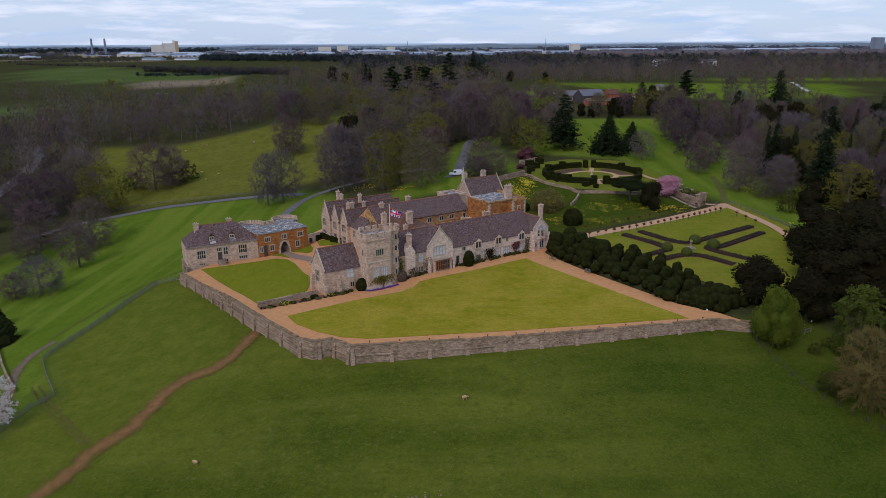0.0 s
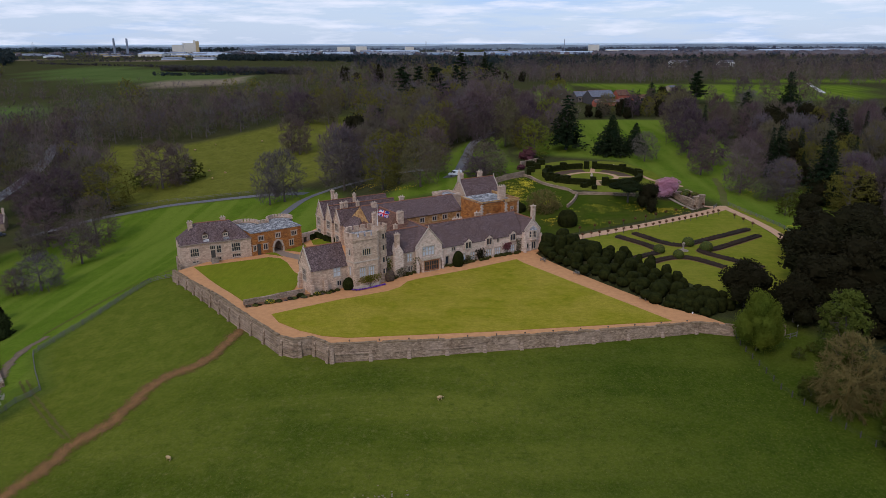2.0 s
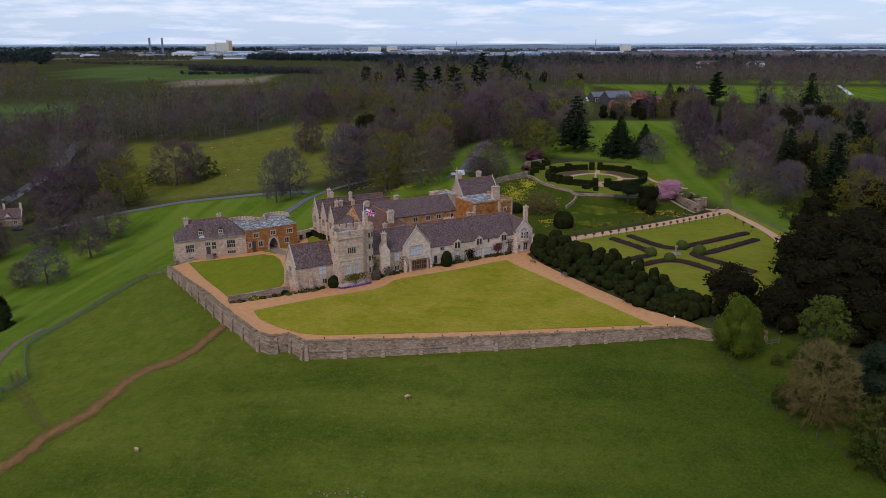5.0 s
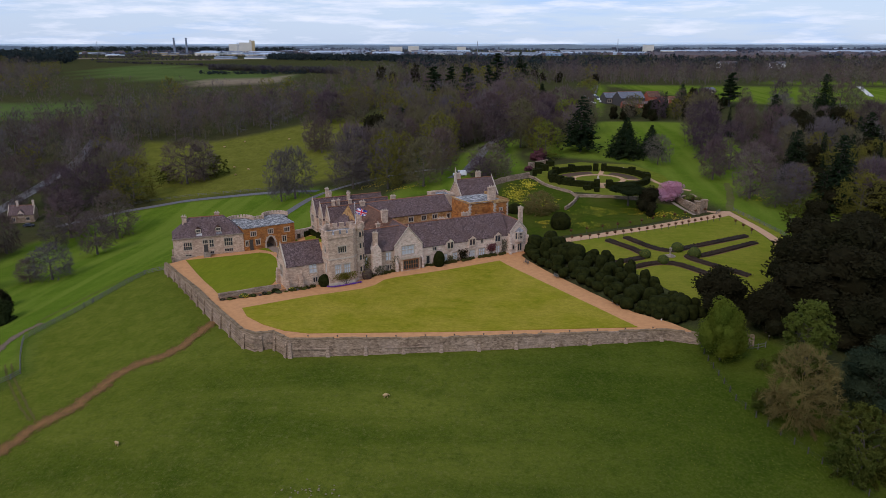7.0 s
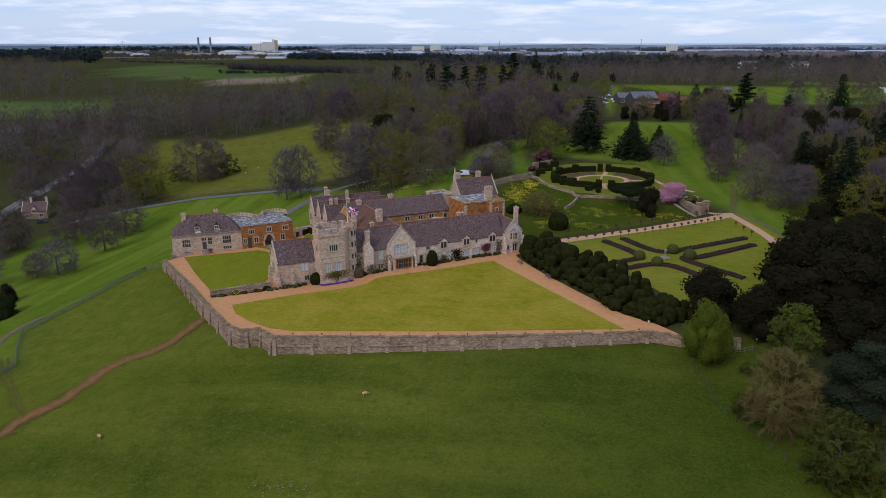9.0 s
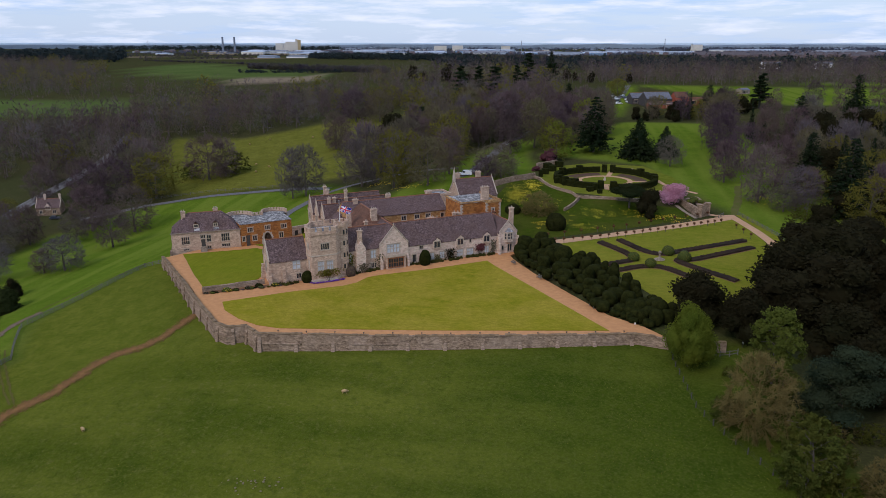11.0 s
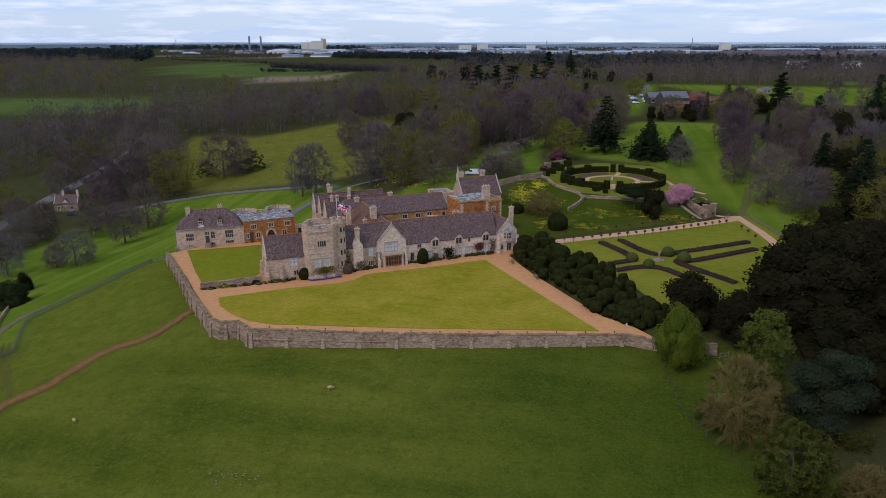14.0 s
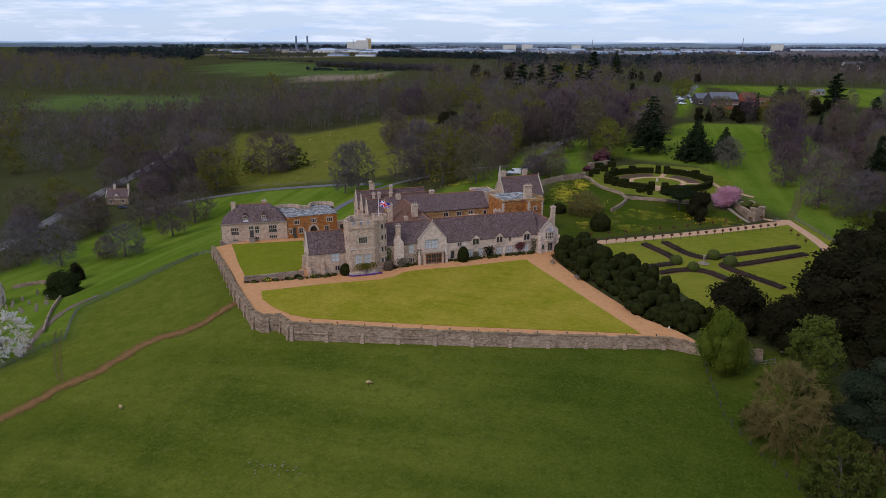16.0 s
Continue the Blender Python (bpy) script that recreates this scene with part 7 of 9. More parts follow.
def on_line(line, t):
    s = t * (len(line) - 1)
    i = min(int(s), len(line) - 2)
    a, b = Vector(line[i]), Vector(line[i + 1])
    return a.lerp(b, s - i)


def yew_dome(s_, c, r, ry, h, squash):
    """A clipped dome: upright sides under a round top, slightly uneven."""
    bm_ = bmesh.new()
    bmesh.ops.create_icosphere(bm_, subdivisions=3, radius=1.0)
    off = Vector((hr.uniform(0, 90), hr.uniform(0, 90), hr.uniform(0, 90)))
    for v in bm_.verts:
        z = v.co.z
        wide = (1 - abs(z) ** squash) ** (1 / squash) / max(1e-3, math.hypot(v.co.x, v.co.y)) if abs(z) < 0.999 else 0
        k_ = 1 + 0.15 * noise.noise(v.co * 1.5 + off) + 0.06 * noise.noise(v.co * 4.5 + off)
        v.co = Vector((v.co.x * wide * r * k_, v.co.y * wide * ry * k_, z * h * k_)) + c
    s_.add([v.co.copy() for v in bm_.verts], [tuple(v.index for v in f.verts) for f in bm_.faces])
    bm_.free()


for row, (across, tall, n) in enumerate(((0.03, 1.7, 20), (0.22, 2.5, 18), (0.43, 3.2, 16), (0.66, 3.7, 15), (0.90, 3.4, 13))):
    for i in range(n):
        t = min(1, max(0, (i + 0.5 + hr.uniform(-0.22, 0.22)) / n))
        p = on_line(NEAR_SIDE, t).lerp(on_line(FAR_SIDE, t), across + hr.uniform(-0.07, 0.07))
        q = hr.choice((hr.uniform(0.66, 0.9), hr.uniform(0.9, 1.35)))
        r, h = (1.35, 1.55, 1.75, 1.85, 1.75)[row] * q * (1.08 - 0.22 * t), tall * q ** 0.5 * hr.uniform(0.68, 1.25) * (1.08 - 0.16 * t)
        s = Soup()
        yew_dome(s, Vector((0, 0, h * 0.40)), r, r * hr.uniform(0.85, 1.2), h * 0.6, hr.uniform(2.3, 3.0))
        if hr.random() < 0.3:
            yew_dome(s, Vector((hr.uniform(-0.9, 0.9) * r * 0.5, hr.uniform(-0.9, 0.9) * r * 0.5, h * 0.86)), r * 0.66, r * 0.66, h * 0.38, 2.4)
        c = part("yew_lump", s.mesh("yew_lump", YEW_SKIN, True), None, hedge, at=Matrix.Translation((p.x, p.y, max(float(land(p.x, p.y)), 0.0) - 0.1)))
        f = Soup()
        for _ in range(200):
            d = rand_dir(hr)
            d.z = abs(d.z)
            f.card(hr, Vector((d.x * r * 0.96, d.y * r * 0.96, h * 0.4 + d.z * h * 0.58)), (d + rand_dir(hr) * 0.5).normalized(), 0.10)
        part("sprays", f.mesh("sprays", YEW), None, c)

# rose garden: lawns, walks, lavender beds round a stone sundial
solid("rose_garden_lawn", drape([(36.0, 188.0), (49.4, 193.6), (61.0, 199.6), (71, 204.6), (82.4, 212.2), (89.5, 218), (92, 210), (93.8, 198), (94.2, 188), (91.0, 178), (88, 165), (80, 152), (66, 142), (61.5, 148), (54, 161), (45, 174)], land, 0.06, 3.0, 0.1),
      ROSE_LAWN, "yellow-green formal garden lawn", "lawn", kind="structure")
solid("garden_walk", ribbon([(28.0, 183.6), (34.7, 187.2), (48.9, 193.5), (64.4, 201.5), (81.0, 212.1), (91.0, 220.5)], 3.5, land, 0.10, 2.0), GARDEN_GRAVEL, "pale gravel walk along the garden lawn", "path", kind="structure")
solid("east_walk", ribbon([(90.0, 221.5), (92.4, 213), (94.4, 204), (95.6, 193), (94.6, 180), (91, 166), (84, 152), (74, 140)], 2.8, land, 0.12, 2.0), GARDEN_GRAVEL, "pale gravel walk down the garden side", "path", kind="structure")
solid("mound_walk", ribbon([(90.6, 220.5), (85.5, 219.6), (82.6, 221), (81.5, 224)], 1.6, land, 0.13, 1.5), GARDEN_GRAVEL, "narrow gravel spur to the mound", "path", kind="structure")
solid("worn_track", ribbon([(91.2, 221), (93, 228), (96.5, 240), (100, 258)], 2.2, land, 0.05, 2.0, 0.4), turf("worn_turf", (0.125, 0.110, 0.045), (0.085, 0.110, 0.02), (0.105, 0.11, 0.03)), "worn earth track over the grass", "path", kind="structure")
solid("verge", ribbon([(93.5, 222.5), (97.2, 206), (98.6, 192), (97.5, 180)], 3.2, land, 0.07, 2.0), ROSE_LAWN, "bright mown verge beside the walk", "lawn", kind="structure")

BEDS = [[(50.0, 188.4), (53.9, 182.6), (56.8, 177.2), (57.4, 173.4), (53.2, 171.0), (49.2, 169.2)], [(55.2, 190.8), (61.0, 180.4), (65.0, 178.2), (69.0, 181.0), (88.6, 195.8)],
        [(89.2, 189.8), (73.2, 176.2), (68.3, 172.8), (79.6, 162.6)], [(53.2, 165.6), (58.3, 168.2), (62.6, 168.6), (65.8, 166.6), (70.2, 162.0)]]
for n, bed in enumerate(BEDS):
    root = thing("lavender_hedge", Matrix(), "low grey-brown dormant lavender hedge in a bare bed", "hedge", "hedges of the rose garden")
    soil = ribbon(bed, 2.5, land, 0.09, 1.0, 0.03)
    part("bed", soil, EARTH, root, "dark bare soil")
    rng = random.Random(n)
    s = Soup()
    pts = smooth_line(bed, 0.4)
    rows = []
    for i, q in enumerate(pts):
        d = (pts[min(i + 1, len(pts) - 1)] - pts[max(i - 1, 0)]).normalized()
        across = Vector((-d.y, d.x))
        for o, up in ((-1.0, -0.05), (-0.92, 0.34), (-0.55, 0.50), (-0.1, 0.40), (0.1, 0.40), (0.55, 0.50), (0.92, 0.34), (1.0, -0.05)):
            p = q + across * o * (0.98 + 0.16 * noise.noise(Vector((q.x * 0.9, q.y * 0.9, o * 2 + n))))
            rows.append(Vector((p.x, p.y, float(land(p.x, p.y)) + 0.1 + up * (1 + 0.45 * noise.noise(Vector((q.x * 1.3, q.y * 1.3, o * 3)))))))
    s.add(rows, [(i * 8 + j, i * 8 + j + 1, i * 8 + j + 9, i * 8 + j + 8) for i in range(len(pts) - 1) for j in range(7)])
    for q in pts:
        for _ in range(7):
            x, y = q.x + rng.uniform(-0.8, 0.8), q.y + rng.uniform(-0.8, 0.8)
            s.card(rng, Vector((x, y, float(land(x, y)) + 0.55)), Vector((rng.gauss(0, 0.6), rng.gauss(0, 0.6), 1)).normalized(), rng.uniform(0.10, 0.2))
    tagged(part("lavender", s.mesh("lavender", LAVENDER), None, root), kind="stuff")
for i, (x, y, r) in enumerate(((66.3, 178.4, 1.55), (57.4, 173.2, 1.45), (61.0, 168.8, 1.4), (69.6, 174.2, 1.65))):
    mass("topiary_dome", Matrix.Translation((x, y, float(land(x, y)))), (r, r, r * 0.95), "rounded clipped box dome on the garden lawn", "topiary", BOX_SKIN, 30 + i, "topiary domes", 0.08, 3, 250, 0.12, OLIVE_GREEN)

sx, sy = 63.7, 173.9
sundial = thing("sundial", Matrix.LocRotScale((sx, sy, float(land(sx, sy)) + 0.06), None, (0.8, 0.8, 0.68)), "grey stone sundial column on a stepped round base", "sundial")
bm = bmesh.new()
lathe(bm, 0, 0, 0, ((1.7, 0), (1.7, 0.2), (1.25, 0.22), (1.25, 0.4), (0.8, 0.42), (0.8, 0.6)), 16)
part("base", bm, GREY_STONE, sundial)
bm = bmesh.new()
lathe(bm, 0, 0, 0.6, ((0.42, 0), (0.42, 0.15), (0.28, 0.3), (0.24, 0.9), (0.32, 1.3), (0.25, 1.5), (0.4, 1.62), (0.4, 1.75)), 12)
part("column", bm, GREY_STONE, sundial)
bm = bmesh.new()
lathe(bm, 0, 0, 2.35, ((0.2, 0), (0.44, 0.25), (0.5, 0.5), (0.3, 0.85), (0.1, 1.0)), 12)
part("globe", bm, GREY_STONE, sundial)


def standard_rose(x, y, i):
    rng = random.Random(600 + i)
    z = float(land(x, y))
    root = thing("standard_tree", Matrix.Translation((x, y, z)), "small red-tinged standard tree on a bare stem", "tree", "standards along the walk")
    s, f = Soup(), Soup()
    s.tube(Vector((0, 0, -0.2)), Vector((0, 0, 1.15)), 0.06, 0.05, 5)
    part("stem", s.mesh("stem", BARK), None, root)
    lumpy(rng, f, Vector((0, 0, 1.4)), 0.36, 0.36, 0.34, 1, 0.4)
    for _ in range(60):
        d = rand_dir(rng)
        f.card(rng, Vector((d.x * 0.5, d.y * 0.5, 1.45 + d.z * 0.45)), d, 0.11)
    part("head", f.mesh("head", foliage("red_young_leaves", (0.110, 0.055, 0.035), (0.160, 0.090, 0.050)) if i == 0 else bpy.data.materials["red_young_leaves"]), None, root)


n_std = 0
for q in list(along([(37.5, 186.9), (49.4, 190.6), (61.0, 195.7), (70.5, 201.1), (85.6, 211.2)], 2.55, 0.5)) + list(along([(58, 202), (72, 210.5), (84, 218.5)], 4.2, 0)) + list(along([(88.6, 208), (91.2, 196)], 4.5, 1.0)) + list(along([(36, 192), (56, 201)], 5.0, 0)):
    standard_rose(q[0], q[1], n_std)
    n_std += 1

# the mound with its round hedged garden
solid("mound_bank", drape([(22, 200), (17.5, 226), (21, 245), (29.8, 252), (35.3, 241), (42.8, 232.4), (57.7, 227.6), (75, 224), (79, 215.5), (64, 205.6), (48, 197.6), (35, 191.8), (29, 190)], land, 0.06, 3.0, 0.05), BANK_TURF, "rough grassy bank below the mound wall", "bank", kind="structure")
solid("mound_lawn", drape([(30.5, 254.5), (36, 243), (44, 234), (58, 229.5), (73, 236), (80, 246), (79, 264), (70, 280), (50, 283), (36, 276)], land, 0.06, 3.0, 0.05), turf("mound_lawn_turf", (0.105, 0.130, 0.014), (0.160, 0.172, 0.022), (0.180, 0.170, 0.030), None, 0.4), "lawn on top of the mound", "lawn", kind="structure")
MOUND_WALL = [(17.2, 240.5), (23.5, 249.6), (29.8, 253.4), (35.3, 241.6), (42.8, 233.0), (45.2, 229.0), (57.7, 228.4), (64, 228.0)]


def rubble_wall(name, line, h, thick, label, dip=0.3, zf=land):
    """A low dry-stone wall that follows the ground."""
    bm = bmesh.new()
    rng = random.Random(len(line))
    pts = smooth_line(line, 1.2)
    prev = None
    for i, q in enumerate(pts):
        d = (pts[min(i + 1, len(pts) - 1)] - pts[max(i - 1, 0)]).normalized()
        n_ = Vector((-d.y, d.x)) * thick / 2
        g = float(zf(q.x, q.y))
        t = g + h + rng.uniform(-0.08, 0.08)
        row = [bm.verts.new((q.x + n_.x * s, q.y + n_.y * s, z)) for s, z in ((1.15, g - dip), (0.85, t), (-0.85, t), (-1.15, g - dip))]
        if prev:
            for j in range(3):
                bm.faces.new((prev[j], prev[j + 1], row[j + 1], row[j]))
        else:
            bm.faces.new(row)
        prev = row
    bm.faces.new(prev[::-1])
    bmesh.ops.recalc_face_normals(bm, faces=bm.faces)
    return solid(name, bm, WALL_STONE, label, "wall", kind="structure")


rubble_wall("mound_wall", MOUND_WALL, 0.9, 0.6, "low weathered stone wall round the mound", 1.6)
rubble_wall("bank_wall", [(40.3, 217.5), (42.8, 222), (45.0, 228.0)], 1.1, 0.6, "stone wall stepping down the bank", 0.8)
rubble_wall("garden_side_wall", [(14, 236), (20.5, 244.5), (29.6, 254)], 1.9, 0.6, "grey stone wall behind the castle", 1.0)

RC = Vector((54.2, 254.2))
round_hedge = thing("round_hedge", Matrix(), "clipped dark yew ring hedge with square piers and gaps", "hedge")


def hedge_block(x, y, w, d, h, turn, parent, seed, lift=0.0):
    rng = random.Random(seed)
    bm = bmesh.new()
    box(bm, -w / 2, w / 2, -d / 2, d / 2, -0.4, h)
    bmesh.ops.subdivide_edges(bm, edges=bm.edges[:], cuts=2, use_grid_fill=True)
    off = Vector((seed * 3.1, seed * 1.7, 0))
    for v in bm.verts:
        v.co += Vector((noise.noise(v.co * 1.3 + off), noise.noise(v.co * 1.3 + off * 2), noise.noise(v.co * 1.1 - off))) * 0.10
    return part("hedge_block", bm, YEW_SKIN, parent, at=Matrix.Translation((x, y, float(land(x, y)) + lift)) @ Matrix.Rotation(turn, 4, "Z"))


def ring_xy(a, rx, ry):
    return RC.x + 1.035 * rx * math.cos(a), RC.y + 0.82 * ry * math.sin(a)


N_RING = 44
for i in range(N_RING):
    a = 2 * math.pi * i / N_RING
    x, y = ring_xy(a, 16.6, 18.0)
    turn = math.atan2(14.8 * math.cos(a), -17.2 * math.sin(a))
    if i in (33, 11, 10, 0, 25):
        continue
    hedge_block(x, y, 2.85, 1.5, 2.0, turn, round_hedge, i)
for a in (radians(-97), radians(-83), radians(88), radians(78), radians(-4), radians(6), radians(40), radians(203), radians(216), radians(150), radians(120), radians(232)):
    x, y = ring_xy(a, 16.6, 18.0)
    hedge_block(x, y, 1.9, 1.9, 2.8, a, round_hedge, int(a * 50) % 97 + 60)
for x, y, w, h in ((37.5, 247.5, 1.7, 2.0), (40.2, 244.5, 1.6, 1.9), (42.4, 246.3, 1.6, 2.0), (48.6, 236.2, 2.0, 1.5), (50.2, 238.0, 1.6, 2.2), (51.6, 234.0, 1.4, 1.3), (33.0, 262, 2.2, 2.0), (35.4, 268, 2.6, 2.2), (33.5, 272, 2.8, 2.1), (38, 276, 2.6, 2.0), (31.6, 256.6, 1.3, 2.4)):
    t_ = thing("topiary_block", Matrix(), "square clipped dark yew block on the mound", "topiary", "topiary blocks on the mound")
    hedge_block(x, y, w, w, h, 0.3, t_, int(x * 7) % 90)
solid("round_walk", ribbon([ring_xy(radians(a), 8.6, 9.4) for a in range(0, 361, 20)], 1.8, land, 0.12, 1.2), GARDEN_GRAVEL, "pale circular gravel walk inside the hedge", "path", kind="structure")
for a in (-90, 0, 80, 170):
    solid("cross_walk", ribbon([ring_xy(radians(a), 9.2, 10), ring_xy(radians(a), 13, 14), ring_xy(radians(a), 17.5, 19)], 1.7, land, 0.11, 1.2), GARDEN_GRAVEL, "pale gravel cross walk in the round garden", "path", kind="structure")
solid("curved_walk", ribbon([(72.5, 258), (75, 250.5), (79.5, 245.5), (84, 242.5)], 1.8, land, 0.11, 1.2), GARDEN_GRAVEL, "curving gravel walk over the mound", "path", kind="structure")
for i, a in enumerate((35, 125, 215, 305)):
    bm = ribbon([ring_xy(radians(a + q), 12.4, 13.6) for q in (-30, -15, 0, 15, 30)], 4.2, land, 0.09, 1.2, 0.1)
    solid("flower_bed", bm, plain("dark_bed_soil", (0.10, 0.05, 0.035), (0.07, 0.05, 0.03), 0.6) if i == 0 else bpy.data.materials["dark_bed_soil"], "dark bare flower bed in the round garden", "bed", kind="structure")
for x, y, h in ((54.8, 268.8, 2.0), (64.6, 266.2, 2.0), (54.2, 254.2, 1.3)):
    bm = bmesh.new()
    lathe(bm, 0, 0, 0, ((0.45, 0), (0.45, 0.5), (0.3, 0.6), (0.28, 0.9), (0.4, h * 0.55), (0.3, h * 0.8), (0.22, h)), 10)
    solid("urn", bm, DRESSED, "pale carved stone garden urn on its plinth", "urn", Matrix.Translation((x, y, float(land(x, y)) + 0.1)))

# mound planting
plant(UMBRELLA, 60.2, 222.0, 1.12, 1.45, "flat-topped dark pine on the bank")
plant(DARK, 65.6, 217.6, 0.64, 0.78, "dark upright yew on the bank", "bush", "bush")
plant(DARK, 65.6, 212.6, 0.22, 0.30, "low dark rounded shrub", "bush", "bush")
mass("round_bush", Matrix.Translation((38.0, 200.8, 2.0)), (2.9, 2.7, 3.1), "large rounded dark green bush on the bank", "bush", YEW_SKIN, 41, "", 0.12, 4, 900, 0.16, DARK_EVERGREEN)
plant(NEAR_TAN, 32.2, 215.0, 0.58, 0.9, "broad twiggy olive-brown shrub", "bush", "bush", z=2.4)
mass("green_bush", Matrix.Translation((24.6, 214.8, 3.2)), (2.4, 2.2, 1.8), "dark green rounded shrub beside the castle", "bush", YEW_SKIN, 43, "", 0.15, 3, 500, 0.18, DARK_EVERGREEN)
plant(BROWN, 15.2, 257.0, 0.6, 1.05, "spreading bare purple-brown magnolia")
plant(BROWN, 17.5, 251.0, 0.45, 0.85, "wide low bare magnolia beside the wall")
plant(BROWN, 12.0, 248.0, 0.42, 0.7, "wide low bare magnolia beside the wall")
plant(ROUND_BUSH, 34.0, 287.0, 1.2, 1.3, "dark red-leaved shrub by the garden", "bush", "bush", i=2)
plant(ROUND_BUSH, 29.5, 266.5, 0.45, 0.6, "red-leaved shrub by the old wall", "bush", "bush", i=2)
rubble_wall("old_garden_wall", [(29.5, 270.5), (37, 278)], 2.2, 0.6, "pale ruined garden wall with climbers", 0.8)

# stone bastion at the end of the bank
bastion = thing("bastion", Matrix(), "ruined grey stone bastion wall at the end of the bank", "ruin")
bm = bmesh.new()
for (ax, ay), (bx, by), z0, z1 in (((79.8, 216.4), (83.2, 219.4), 2.6, 7.2), ((83.2, 219.4), (81.6, 231.5), 2.6, 7.0), ((79.8, 216.4), (76.6, 229.0), 2.6, 6.6), ((76.6, 229.0), (81.6, 231.5), 2.6, 6.6)):
    way = math.atan2(by - ay, bx - ax)
    box(bm, 0, math.hypot(bx - ax, by - ay), -0.4, 0.4, z0, z1, Matrix.Translation((ax, ay, 0)) @ Matrix.Rotation(way, 4, "Z"))
bmesh.ops.subdivide_edges(bm, edges=bm.edges[:], cuts=3, use_grid_fill=True)
for v in bm.verts:
    v.co += Vector((noise.noise(v.co * 0.8), noise.noise(v.co * 0.8 + Vector((9, 0, 0))), noise.noise(v.co * 0.7 + Vector((0, 9, 0))) * 1.6)) * 0.28
part("wall", bm, WALL_STONE, bastion)
for x, y in ((80.2, 217.0), (83.0, 219.6)):
    bm = bmesh.new()
    box(bm, -0.7, 0.7, -0.7, 0.7, 2.5, 7.4)
    box(bm, -0.85, 0.85, -0.85, 0.85, 7.4, 7.7)
    part("pier", bm, WALL_STONE, bastion, at=Matrix.Translation((x, y, 0)))
for x, y, z in ((79, 225, 6.4), (80.5, 228, 6.5), (82, 224, 6.6)):
    mass("climber", Matrix.Translation((x, y, z)), (1.3, 1.3, 0.6), "mossy brown growth on the old wall top", "bush", BOX_SKIN, int(y), "", 0.2, 2, 120, 0.2, OLIVE_GREEN)
bm = ribbon([(74.8, 226.5), (76.6, 221.0), (79.2, 214.8)], 1.2, land, 0.22, 0.6)
solid("bank_steps", bm, GREY_STONE, "grey stone steps up the bank", "steps", kind="structure")

# daffodils on the bank, in drifts
dr = random.Random(15)
s, grass = Soup(), Soup()
for cx, cy, rx, ry, n in ((25, 231, 4.5, 8, 800), (29, 243, 3.0, 6, 560), (35, 222, 3, 5, 220), (40, 206, 3, 5, 140), (50, 216, 7, 5, 170), (61, 217, 7, 4, 150), (71, 213.5, 6, 4, 220), (46, 203, 6, 4, 110), (34, 205, 3, 4, 90),
                          (-31, 262, 5, 5, 130), (-14, 246, 7, 4, 130), (106, 242, 5, 7, 160), (103, 196, 3, 6, 120)):
    for c_ in range(int(n / 5)):
        ox, oy = cx + dr.gauss(0, 0.5) * rx, cy + dr.gauss(0, 0.5) * ry
        for _ in range(dr.randrange(4, 16)):
            x, y = ox + dr.gauss(0, 0.6), oy + dr.gauss(0, 0.45)
            s.card(dr, Vector((x, y, float(land(x, y)) + 0.32)), (Vector((0, -0.3, 1)) + rand_dir(dr) * 0.5).normalized(), 0.10, 0.9)
tagged(new("daffodils", s.mesh("daffodils", DAFFODIL)), "drifts of yellow daffodils on the grass bank", "flowers", kind="stuff")

# ---- planting and furniture along the castle front ----
def local_mass(name, u, v, r, label, cat, mat_, seed, z=0.0, **kw):
    x, y = xy(u, v)
    return mass(name, Matrix.Translation((x, y, float(terrace(x, y)) + z)) @ Matrix.Rotation(TURN_UV, 4, "Z"), r, label, cat, mat_, seed, **kw)


local_mass("clipped_yew", 4.0, -1.5, (1.45, 1.3, 2.35), "tall rounded clipped yew against the front range", "topiary", YEW_SKIN, 51, amp=0.08, cards=500, size=0.12)
local_mass("clipped_yew", -25.7, -1.2, (1.55, 1.2, 1.7), "rounded clipped yew beside the tower", "topiary", YEW_SKIN, 52, amp=0.1, cards=300, size=0.12)
local_mass("dark_shrub", -15.4, -1.6, (1.2, 0.9, 1.6), "dark brown shrub beside the stair turret", "bush", plain("brown_shrub_skin", (0.05, 0.035, 0.028), (0.09, 0.06, 0.045), 3), 53, amp=0.25, cards=400, size=0.14, leaf=BUD_BROWN)
for i, (u0, u1, v0, h) in enumerate(((-34, -28, -1.0, 0.5), (-15.5, -7.8, -0.9, 0.55), (0.3, 25.0, -0.8, 0.55))):
    root = thing("flower_border", Matrix(), "low green and brown planting along the wall foot", "border")
    rng = random.Random(70 + i)
    sp = Soup()
    for _ in range(int((u1 - u0) * 3.2)):
        u = rng.uniform(u0, u1)
        x, y = xy(u, v0 + rng.uniform(-0.35, 0.6))
        r = rng.uniform(0.25, 0.55)
        lumpy(rng, sp, Vector((x, y, float(terrace(x, y)) + 0.15)), r, r, rng.uniform(0.25, h), 1, 0.4)
        for _ in range(10):
            d = rand_dir(rng)
            sp.card(rng, Vector((x + d.x * r, y + d.y * r, float(terrace(x, y)) + 0.2 + abs(d.z) * h)), d, 0.13)
    tagged(part("plants", sp.mesh("plants", foliage("border_leaves", (0.05, 0.07, 0.018), (0.09, 0.08, 0.03)) if i == 0 else bpy.data.materials["border_leaves"]), None, root), kind="stuff")


